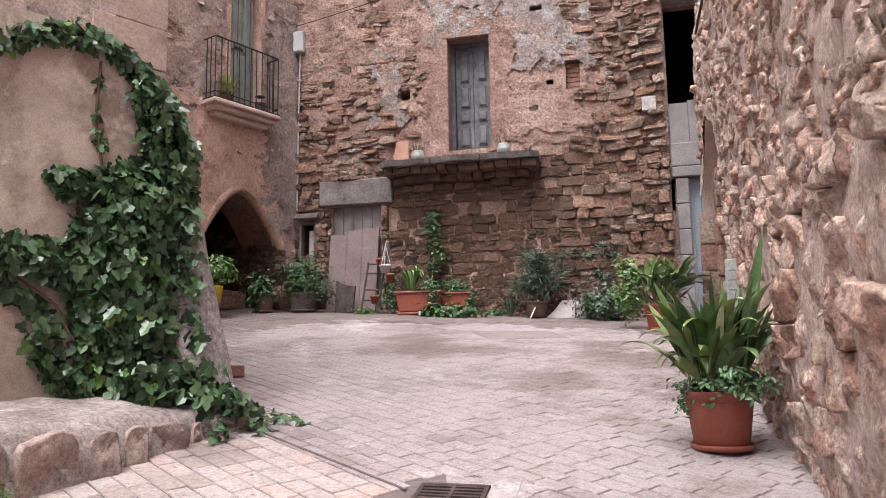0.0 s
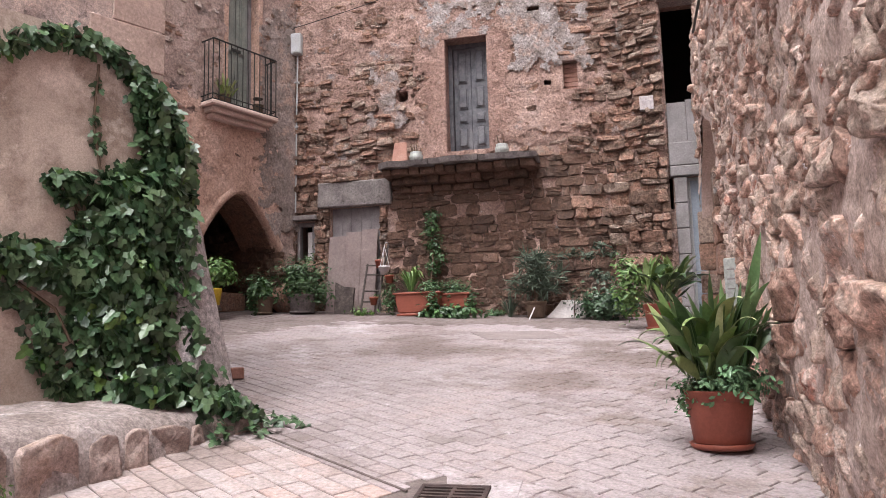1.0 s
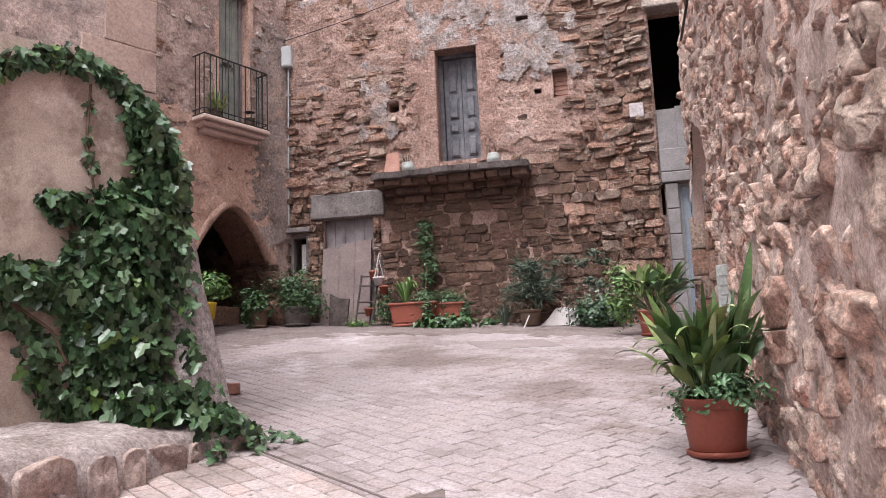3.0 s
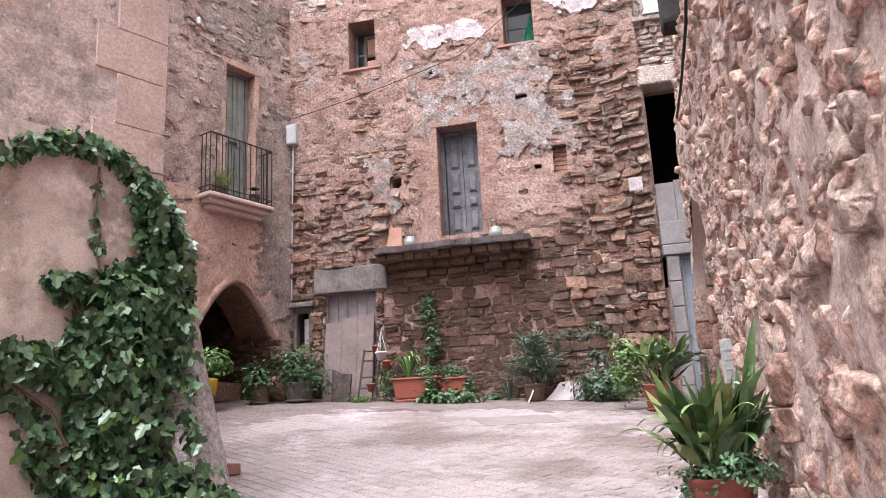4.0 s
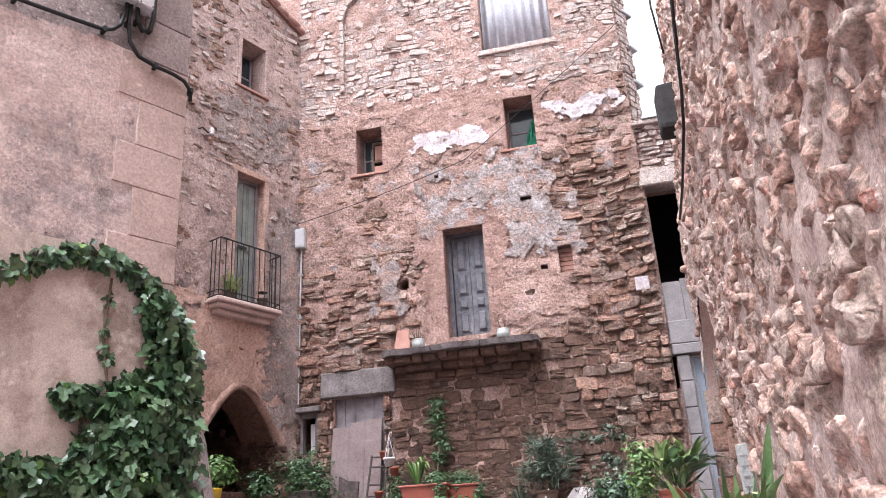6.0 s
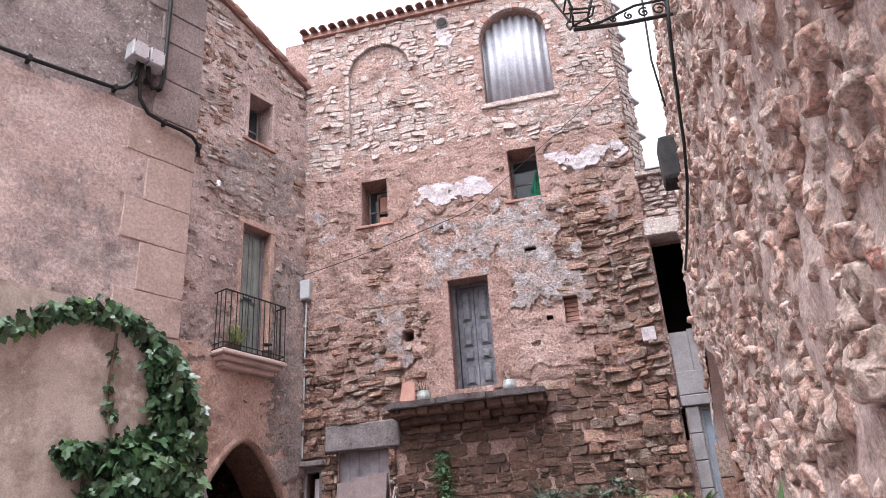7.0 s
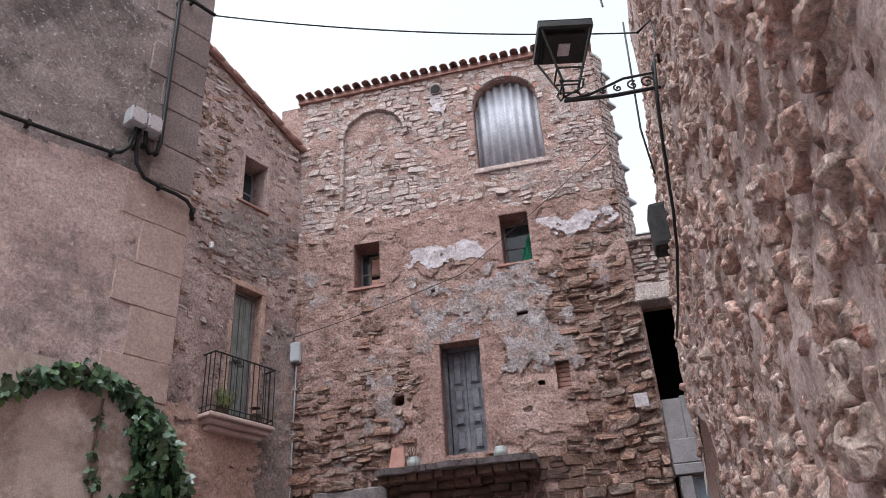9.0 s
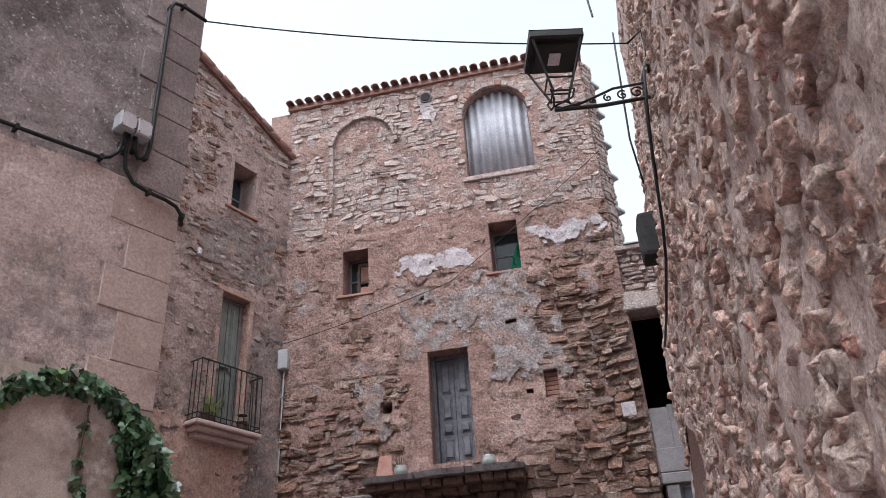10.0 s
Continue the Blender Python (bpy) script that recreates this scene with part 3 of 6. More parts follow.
# masonry behind the coat beside and over the arch, and up to the sloping verge
bm = bmesh.new()
box(bm, -0.34, -0.0, 0.02, 0.6, 0.5, 4.2)
box(bm, -4.6, -1.98, 0.02, 0.6, 0.5, 4.2)
n = 14
prev = None
for k in range(n + 1):
    u = A_C - A_R - 0.02 + (2 * A_R + 0.04) * k / n
    d = min(1.0, abs(u - A_C) / A_R)
    z = A_S + 0.86 * (1 - d ** 1.7)
    row = [bm.verts.new((u, y, h)) for y, h in ((0.02, z), (0.02, 4.2), (0.9, 4.2), (0.9, z))]
    if prev:
        for a in range(4):
            bm.faces.new((prev[a], row[a], row[(a + 1) % 4], prev[(a + 1) % 4]))
    prev = row
part("arch_masonry", bm, M_STONE, house_l, "rough stone pointed arch")
bm = bmesh.new()
vs = [bm.verts.new((u, y, z)) for y in (0.02, 0.45) for u, z in ((-4.6, 11.1), (0.0, 11.1), (0.0, l_top(0)), (-4.6, l_top(-4.6)))]
for q in ((0, 1, 2, 3), (7, 6, 5, 4), (3, 2, 6, 7), (0, 3, 7, 4), (1, 5, 6, 2)):
    bm.faces.new([vs[i] for i in q])
part("gable", bm, M_LWALL, house_l)
bm = bmesh.new()
prev = None
for k in range(41):
    u = A_C - A_R + 2 * A_R * k / 40
    d = abs(u - A_C) / A_R
    zi, zo = A_S + 0.86 * (1 - d ** 1.7) - 0.03, A_S + 0.06 + 0.88 * (1 - d ** 1.9)
    ui, uo = A_C + (u - A_C) * 0.97, A_C + (u - A_C) * 1.07
    w = 0.062 + 0.012 * nz3(u, zi, 5.0, 1.0)
    row = [bm.verts.new(p) for p in ((ui, 0.10, zi), (ui, -w, zi + 0.01), (uo, -w + 0.01, zo + 0.02 * nz3(u, 0, 7.0, 3.0)), (uo, 0.02, zo))]
    if prev:
        for q in range(3):
            bm.faces.new((prev[q], row[q], row[q + 1], prev[q + 1]))
    prev = row
part("arch_ring", bm, M_OCHRE, house_l, "ochre rendered edge of the pointed arch", smooth=True)
rng = random.Random(9)
l_stones = []
for poly in courses(-4.6, -0.04, 1.4, 12.9, (0.05, 0.12), (0.12, 0.42), rng, 0.04):
    cu, cz = sum(p[0] for p in poly) / len(poly), sum(p[1] for p in poly) / len(poly)
    if any(l_skip(*p, 0.03) for p in poly) or cz > l_top(cu) - 0.06 or cu > -0.06:
        continue
    if 2.8 < cz < 5.0 and turb(cu, cz, 1.0, 6.0) < 0.35 or rng.random() < 0.3:
        continue
    l_stones.append(((cu, cz), stone_data(poly, 0.006, rng.uniform(0.024, 0.056), rng, jag=0.009), M_STONE_TOP if rng.random() < 0.45 and cz > 5 else M_STONE))
lay_stones(L, l_stones, lambda s: 5 < s[0][1] < 9 and s[0][0] > -2.2, M_STONE, house_l)
rng = random.Random(10)
j_stones = []
for poly in courses(0.0, 0.85, 1.7, 3.15, (0.08, 0.16), (0.16, 0.4), rng, 0.01):
    cu, cz = sum(p[0] for p in poly) / len(poly), sum(p[1] for p in poly) / len(poly)
    v, f = stone_data(poly, 0.005, rng.uniform(0.03, 0.07), rng)
    j_stones.append(((cu, cz), ([(-0.35 + y, 0.86 - x, z) for x, y, z in v], f)))
lay_stones(L, j_stones, lambda s: False, M_STONE_LOW, house_l, rest="jamb_stonework")
# roof verge of tiles
verge = thing("verge_tiles", L, "weathered clay tiles along the sloping roof verge", "roof tiles", kind="structure")
bm = bmesh.new()
vs = [bm.verts.new((u, y, z)) for y in (-0.10, 0.6) for u, z in ((-4.7, l_top(-4.7)), (0.12, l_top(0.12)), (0.12, l_top(0.12) + 0.07), (-4.7, l_top(-4.7) + 0.07))]
for q in ((0, 1, 2, 3), (7, 6, 5, 4), (3, 2, 6, 7), (4, 5, 1, 0), (0, 3, 7, 4), (1, 5, 6, 2)):
    bm.faces.new([vs[i] for i in q])
part("slab", bm, M_TILE, verge)
for k in range(18):
    u = -4.6 + k * 0.26
    bm = bmesh.new()
    tube(bm, [(u, -0.10 + 0.02 * (k % 2), l_top(u) + 0.09), (u + 0.3, -0.10 + 0.02 * (k % 2), l_top(u + 0.3) + 0.10)], [0.075, 0.06], 8)
    part("verge_tile", bm, M_TILE, verge, smooth=True)

# passage behind the arch
bm = bmesh.new()
P0 = [(-1.98, 0.62), (-0.34, 0.62), (-0.1, 3.6), (-2.6, 3.6)]
for (x0, y0), (x1, y1) in ((P0[1], P0[2]), (P0[2], P0[3]), (P0[3], P0[0])):
    bm.faces.new([bm.verts.new(p) for p in ((x0, y0, 1.2), (x1, y1, 1.2), (x1, y1, 4.3), (x0, y0, 4.3))])
bm.faces.new([bm.verts.new((x, y, 4.25)) for x, y in P0])
# passage darkness comes partly from this darkened stone colour
passage = tagged(part("wall_passage", bm, M_STONE_LOW), "rough stone passage behind the arch, its shade painted into dark stone", "passage", kind="structure")
passage.matrix_world = L
rng = random.Random(12)
some = []
for poly in cells(0.0, 2.5, 1.6, 4.2, 0.30, 0.16, 0.34, rng):
    cu, cz = sum(p[0] for p in poly) / len(poly), sum(p[1] for p in poly) / len(poly)
    v, f = stone_data(poly, 0.015, rng.uniform(0.04, 0.14), rng)
    some.append(((cu, cz), ([(-2.6 + x, 3.57 + y, z) for x, y, z in v], f)))
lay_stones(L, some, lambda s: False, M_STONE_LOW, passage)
some = []
for poly in cells(0.0, 3.0, 1.6, 4.2, 0.30, 0.16, 0.34, rng):
    cu, cz = sum(p[0] for p in poly) / len(poly), sum(p[1] for p in poly) / len(poly)
    v, f = stone_data(poly, 0.015, rng.uniform(0.03, 0.10), rng)
    some.append(((cu, cz), ([(-0.10 - 0.08 * x + y, 3.6 - x, z) for x, y, z in v], f)))
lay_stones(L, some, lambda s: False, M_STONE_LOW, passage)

# ---- tower on the left ----
tower = tagged(new("wall_tower"), "plastered corner tower with dressed quoins", "wall", kind="structure")
tower.matrix_world = T
bm = boxes((-14.0, 0.0, 0.0, 3.2, -2.5, 9.2))
part("wall_body", bm, M_PLASTER, tower)
def band(u):
    return 5.0 + 0.03 * u + 0.06 * nz3(u, 0, 2.0, 4.0)


def low_edge(u):
    return 3.43 + 0.07 * u + 0.05 * nz3(u, 0, 3.0) - 0.25 * max(0, u + 0.8)


def t_height(u, z):
    return 0.012 + turb(u, z, 2.2, 4.0) * 0.012 + turb(u, z, 14.0, 2.0, 3) * 0.008


grid_sheet("upper_plaster", -4.2, 0.0, 4.8, 9.2, 0.03, t_height, lambda u, z: z < band(u), M_PLASTER, tower, "rough pebbly plaster, dark with weathering")
grid_sheet("middle_plaster", -4.2, 0.0, 3.2, 5.2, 0.03, lambda u, z: t_height(u, z) + 0.004, lambda u, z: z < low_edge(u) or z > band(u) + 0.04, M_PLASTER_MID, tower, "pinkish rough plaster")
grid_sheet("lower_plaster", -4.2, 0.0, 0.2, 3.75, 0.05, lambda u, z: 0.03 + turb(u, z, 1.6, 14.0) * 0.014, lambda u, z: z > low_edge(u) + 0.03, M_PLASTER_LOW, tower, "smooth brown cement render")
z, k = 1.9, 0
rng = random.Random(2)
M_QUOIN_GREY = surf("weathered_quoin", [(0.22, 0.17, 0.145), (0.35, 0.275, 0.235), (0.46, 0.365, 0.315)], 2.0, 45, 0.92, 0.8, vary=0.3,
                    stain=[((0.17, 0.135, 0.118), 2.0, 0.56)], depth=0.015, grain=(0.6, 1.3), crumble=0.15, pit=30.0)
while z < 9.0:
    h = rng.choice((0.30, 0.34, 0.38))
    w = (0.52, 0.36)[k % 2] + rng.uniform(-0.03, 0.03)
    bm = bmesh.new()
    box(bm, -w, 0.006, -0.026, 0.5, z, z + h - 0.006, bevel=0.006)
    part("quoin", bm, M_QUOIN if z < 4.7 else M_QUOIN_GREY, tower)
    z += h
    k += 1

# ---- rubble wall on the right ----
R_END, R_LEN = 0.28, 14.0


def w_out(u, z):
    """How far the wall stands out, from its plan line; it leans back above."""
    lean = -0.075 * max(0.0, z - 4.6) + 0.02 * max(0.0, z - 9.0)
    return lean - 0.065 - 0.04 * max(0.0, 1.5 - z) + 0.05 * nz3(u, z, 0.8, 2.0)


def niche(u, z, grow=0.0):
    return arch_cut(u, z, 1.5, 1.2, 2.75, grow)


right_wall = tagged(new("wall_right"), "old rubble wall of rounded red sandstone in pale mortar", "wall", kind="structure")
right_wall.matrix_world = W
bm = boxes((R_END, R_LEN, 0.42, 2.6, -2.5, 11.2))
part("wall_body", bm, M_MORTAR, right_wall)
grid_sheet("mortar", R_END, 9.6, 0.2, 11.2, 0.032, lambda u, z: w_out(u, z) + 0.040 + turb(u, z, 2.6, 3.0) * 0.024 + turb(u, z, 11.0, 7.0, 4) * 0.014, lambda u, z: niche(u, z), M_MORTAR, right_wall, "uneven pale lime mortar")
bm = boxes((9.6, R_LEN, -0.02, 0.42, -2.5, 11.2))
part("wall_rear", bm, M_MORTAR, right_wall)
# end face of the wall
bm = bmesh.new()
prev = None
for k in range(25):
    z = 0.5 + k * 10.7 / 24
    row = [bm.verts.new((R_END, -w_out(R_END, z), z)), bm.verts.new((R_END, 2.6, z))]
    if prev:
        bm.faces.new((prev[0], row[0], row[1], prev[1]))
    prev = row
part("wall_end", bm, M_MORTAR, right_wall)
# soffit of the niche
bm = bmesh.new()
prev = None
for k in range(21):
    a = math.pi * k / 20
    u, z = 1.5 + 1.2 * math.cos(a), 2.75 + 1.2 * math.sin(a)
    row = [bm.verts.new((u, -w_out(u, z) - 0.02, z)), bm.verts.new((u, 0.42, z))]
    if prev:
        bm.faces.new((prev[0], row[0], row[1], prev[1]))
    prev = row
part("soffit", bm, M_QUOIN, right_wall)
z = 0.9
k = 0
while z < 2.8:
    h = 0.30 + 0.06 * (k % 3)
    for u0, u1 in ((0.24, 0.31), (2.70, 2.98)):
        bm = bmesh.new()
        box(bm, u0, u1 + 0.02 * (k % 2), -0.03, 0.44, z, z + h - 0.012, bevel=0.025, seg=2, jit=0.016)
        part("jamb_stone", bm, M_STONE, right_wall, "dressed sandstone jamb block")
    z += h
    k += 1
rng = random.Random(21)
RINGS = ((0.0, 1.03), (0.65, 1.03), (0.95, 0.98), (1.0, 0.80), (1.0, 0.40))
FINE = ((0.0, 1.03), (0.55, 1.03), (0.90, 1.01), (1.0, 0.95), (1.0, 0.82), (1.0, 0.64), (1.0, 0.44), (1.0, 0.22))
w_stones = []
for poly in [*cells(R_END, 9.4, 0.3, 2.0, 0.30, 0.23, 0.48, rng), *cells(R_END, 9.4, 2.0, 5.2, 0.20, 0.145, 0.48, rng), *cells(R_END, 9.4, 5.2, 11.1, 0.18, 0.13, 0.48, rng)]:
    cu, cz = sum(p[0] for p in poly) / len(poly), sum(p[1] for p in poly) / len(poly)
    if any(niche(*p, 0.02) or p[0] < R_END - 0.02 for p in poly) or rng.random() < (0.03 if cz < 2.2 else 0.08) or cz > 11:
        continue
    near = cu > 3.4
    v, f = stone_data(poly, rng.uniform(0.003, 0.014), rng.choice((0.035, 0.04, 0.045, 0.05, 0.055, 0.08) if cz < 3.5 else (0.032, 0.036, 0.04, 0.046, 0.052, 0.07)), rng, FINE if near else RINGS, 0.006 if near else 0.012, (0.1, 0.3, 0.5, 0.7, 0.9) if near else (0.2, 0.8))
    o = w_out(cu, cz)
    sd = rng.uniform(0, 50)
    w_stones.append(((cu, cz), ([(x, y - o - 0.020 * turb(x, z, 7.0, sd, 3) - 0.034 * abs(turb(x, z, 9.0, sd, 4)) + 0.012, z) for x, y, z in v], f)))
rng.shuffle(w_stones)
lay_stones(W, w_stones, lambda s: s[0][0] > 5.6 and s[0][1] < 5.0, M_RUBBLE, right_wall, "rubble_stone", "rubble_stonework", True)

# ---- annex with the doors beside the facade ----
X_HOLES = [(6.18, 7.3, 5.02, 6.72), (6.41, 7.2, 1.5, 3.86), (6.13, 6.21, 3.38, 3.86)]
annex = wall_shell("wall_annex", F @ pose(0, 0.05, 0), 6.12, 8.6, 0.5, 7.85, 0.4, X_HOLES, M_COAT, label="low rubble annex wall with dark loft opening")
rng = random.Random(31)
x_stones = []
for poly in courses(6.16, 8.5, 6.95, 7.85, (0.07, 0.14), (0.15, 0.45), rng, 0.02):
    cu, cz = sum(p[0] for p in poly) / len(poly), sum(p[1] for p in poly) / len(poly)
    x_stones.append(((cu, cz), stone_data(poly, 0.012, rng.uniform(0.03, 0.06), rng)))
lay_stones(F, x_stones, lambda s: s[0][0] < 7.3, M_STONE_TOP, annex)
# shell added behind the loft opening, its darkness put into the colour
room = thing("loft_room", F, "room behind the loft opening, its darkness painted near black", "room", kind="structure")
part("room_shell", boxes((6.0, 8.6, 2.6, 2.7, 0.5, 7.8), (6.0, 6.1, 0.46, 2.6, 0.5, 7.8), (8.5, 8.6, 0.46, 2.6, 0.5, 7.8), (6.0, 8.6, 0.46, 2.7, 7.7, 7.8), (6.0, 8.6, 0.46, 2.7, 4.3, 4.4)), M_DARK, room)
# side wall of the facade's house, going back
side = tagged(new("wall_house_side"), "rough rubble side wall under the eaves", "wall", kind="structure")
side.matrix_world = F @ pose(6.15, 0.0, 0, 0, 0, 57)
part("wall_body", boxes((0.0, 0.42, 0.03, 0.4, 7.82, 12.4)), M_COAT, side)
rng = random.Random(33)
s_stones = []
for poly in courses(0.0, 0.40, 7.8, 12.3, (0.07, 0.14), (0.15, 0.35), rng, 0.02):
    cu, cz = sum(p[0] for p in poly) / len(poly), sum(p[1] for p in poly) / len(poly)
    s_stones.append(((cu, cz), stone_data([(min(0.42, max(0.02, p[0])), p[1]) for p in poly], 0.008, rng.uniform(0.0, 0.02), rng, jag=0.006)))
lay_stones(F, s_stones, lambda s: True, M_STONE_TOP, side)
for k in range(5):
    bm = bmesh.new()
    box(bm, 0.30, 0.58, -0.04, 0.26, 8.88 + 0.76 * k, 8.94 + 0.76 * k, bevel=0.008)
    part("ledge_slab", bm, M_PVC, side, "thin grey slab jutting from the wall end")
part("wall_return", boxes((0.0, 0.4, 0.45, 5.5, 7.82, 12.4)), M_COAT, side)

# rooms painted near black behind the openings, and an unseen wall added to close the street behind the camera
back = thing("facade_rooms", F, "rooms behind the house front, their darkness painted near black", "room", kind="structure")
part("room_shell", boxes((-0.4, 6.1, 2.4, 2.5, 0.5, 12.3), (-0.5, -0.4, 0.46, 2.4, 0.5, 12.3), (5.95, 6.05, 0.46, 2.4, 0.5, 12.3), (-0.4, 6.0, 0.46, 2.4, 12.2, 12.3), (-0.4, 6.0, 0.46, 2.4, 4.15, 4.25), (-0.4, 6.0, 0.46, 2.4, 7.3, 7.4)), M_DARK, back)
back2 = thing("side_house_rooms", L, "rooms behind the side house, their darkness painted near black", "room", kind="structure")
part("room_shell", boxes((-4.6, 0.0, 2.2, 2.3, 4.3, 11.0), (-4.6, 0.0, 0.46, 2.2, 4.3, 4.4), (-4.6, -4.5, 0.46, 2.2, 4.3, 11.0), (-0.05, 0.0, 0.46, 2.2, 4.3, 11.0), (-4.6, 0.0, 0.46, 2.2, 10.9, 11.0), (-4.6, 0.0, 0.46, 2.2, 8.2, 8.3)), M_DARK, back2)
# added out of view, so light enters as in a closed street
rear = tagged(part("wall_street_end", boxes((-12, 9, -8.6, -8.0, -3, 8.0)), M_PLASTER), "unseen plain wall added behind the camera to close the street", "wall", kind="structure")

# ---- leaves ----
IVY = ([(0, 0, 0), (0.35, -0.08, 0.06), (0.50, 0.30, 0.02), (0.25, 0.42, 0.0), (0.28, 0.72, -0.06), (0, 1.05, -0.14), (-0.28, 0.72, -0.06), (-0.25, 0.42, 0.0), (-0.50, 0.30, 0.02), (-0.35, -0.08, 0.06), (0, 0.4, -0.05)],
       [(0, 1, 10), (1, 2, 10), (2, 3, 10), (3, 4, 10), (4, 5, 10), (5, 6, 10), (6, 7, 10), (7, 8, 10), (8, 9, 10), (9, 0, 10)])
OVAL = ([(0, 0, 0), (0.22, 0.3, 0.05), (0.20, 0.7, 0.02), (0, 1, -0.08), (-0.20, 0.7, 0.02), (-0.22, 0.3, 0.05), (0, 0.5, -0.03)], [(0, 1, 6), (1, 2, 6), (2, 3, 6), (3, 4, 6), (4, 5, 6), (5, 0, 6)])
NARROW = ([(0, 0, 0), (0.042, 0.3, 0.03), (0.036, 0.7, 0.0), (0, 1, -0.16), (-0.036, 0.7, 0.0), (-0.042, 0.3, 0.03)], [(0, 1, 2, 4, 5), (2, 3, 4)])


def scatter(name, leaf, mats, material, parent, label="", kind=""):
    """Many small leaves joined into one mesh; each has its own pose."""
    v0, f0 = np.array([(*v, 1.0) for v in leaf[0]]), leaf[1]
    verts = np.concatenate([v0 @ np.array(m).T for m in mats])[:, :3]
    faces = [tuple(i + k * len(v0) for i in f) for k in range(len(mats)) for f in f0]
    me = bpy.data.meshes.new(name)
    me.from_pydata(verts.tolist(), [], faces)
    ob = link_mesh(name, me, material, parent, label)
    return tagged(ob, kind=kind) if kind else ob


def leaf_pose(p, out, size, rng, droop=0.6, spin=1.0):
    """A leaf at p whose face looks along out and whose tip hangs down."""
    n = (Vector(out) + Vector([rng.gauss(0, 0.42 * spin) for _ in range(3)])).normalized()
    d = Vector((rng.gauss(0, 0.5 * spin), rng.gauss(0, 0.5 * spin), -droop))
    d = (d - n * d.dot(n))
    d = d.normalized() if d.length > 1e-3 else n.orthogonal().normalized()
    x = d.cross(n)
    m = Matrix((x, d, n)).transposed().to_4x4()
    m.translation = p
    return m @ Matrix.Scale(size, 4)


def bush(rng, c, r, n, size, droop=0.2):
    """Poses of leaves in an uneven clump about c of radii r."""
    out = []
    while len(out) < n:
        d = Vector((rng.gauss(0, 1), rng.gauss(0, 1), rng.gauss(0, 1))).normalized()
        k = rng.uniform(0.25, 1.0) ** 0.7 * (0.85 + 0.75 * noise.noise(d * 2.6 + Vector(c) * 3) + 0.3 * noise.noise(d * 7 + Vector(c)))
        p = Vector(c) + Vector((d.x * r[0], d.y * r[1], d.z * r[2])) * k
        out.append(leaf_pose(p, d + Vector((0, -0.2, 0.5)), size * rng.uniform(0.6, 1.25), rng, droop))
    return out


def blade(bm, base, tip, width, bend, rng, n=6, fold=0.12):
    """One arching strap leaf from base to tip."""
    base, tip = Vector(base), Vector(tip)
    side = (tip - base).cross(Vector((0, 0, 1)))
    side = side.normalized() if side.length > 1e-4 else Vector((1, 0, 0))
    side = ((-side if side.x < 0 else side) + Vector((rng.uniform(0.3, 1.2), rng.uniform(-0.4, 0.2), 0))).normalized()
    prev = None
    for k in range(n + 1):
        t = k / n
        p = base.lerp(tip, t) + Vector((0, 0, bend * 4 * t * (1 - t)))
        w = width * max(0.04, math.sin(math.pi * min(1, 0.12 + t * 0.88)) ** 0.75) * (0.35 + 0.65 * min(1, t * 3))
        nrm = side.cross(tip - base).normalized()
        row = [bm.verts.new(p - side * w / 2), bm.verts.new(p - nrm * w * fold), bm.verts.new(p + side * w / 2)]
        if prev:
            bm.faces.new((prev[0], prev[1], row[1], row[0])), bm.faces.new((prev[1], prev[2], row[2], row[1]))
        prev = row


def strap_leaf(root, az, length, lean, curl, width, rng, n=15, face=None):
    """One stalked lance-shaped leaf that rises, leans towards az and bends over by curl."""
    bm = bmesh.new()
    p, out = Vector(root), Vector((math.cos(az), math.sin(az), 0))
    face = az + math.pi * rng.choice((0.0, 1.0)) + rng.gauss(0, 0.7) if face is None else face
    twist, wave = rng.gauss(0, 0.5), rng.uniform(0, 6)
    prev = None
    for k in range(n + 1):
        t = k / n
        up = lean + curl * t ** 2.6
        d = out * math.sin(up) + Vector((0, 0, math.cos(up)))
        if k:
            p = p + d * length / n
        side = Vector((-math.sin(face + twist * t), math.cos(face + twist * t), 0))
        side = (side - d * side.dot(d)).normalized()
        nrm = side.cross(d)
        x = max(0.0, (t - 0.28) / 0.72)
        w = max(0.008, width * math.sin(math.pi * min(1, x ** 0.8)) ** 0.8) if x < 0.999 else 0.003
        rip = nrm * 0.07 * w * math.sin(wave + 9 * t)
        row = [bm.verts.new(p - side * w / 2 + rip + nrm * w * 0.10), bm.verts.new(p), bm.verts.new(p + side * w / 2 - rip + nrm * w * 0.10)]
        if prev:
            bm.faces.new((prev[0], prev[1], row[1], row[0])), bm.faces.new((prev[1], prev[2], row[2], row[1]))
        prev = row
    return bm


def blades(n, rng, height, spread, width, bend=0.08, lean=(0, 0)):
    bm = bmesh.new()
    for k in range(n):
        a = rng.uniform(0, 2 * math.pi)
        s = spread * math.sqrt(rng.uniform(0.02, 1.0))
        h = height * rng.uniform(0.55, 1.05) * (1 - 0.45 * (s / spread) ** 2)
        blade(bm, (0.12 * s * math.cos(a), 0.12 * s * math.sin(a), 0), (s * math.cos(a) + lean[0], s * math.sin(a) + lean[1], h), width * rng.uniform(0.65, 1.2), bend * rng.uniform(0.4, 2.4), rng, 8)
    return bm


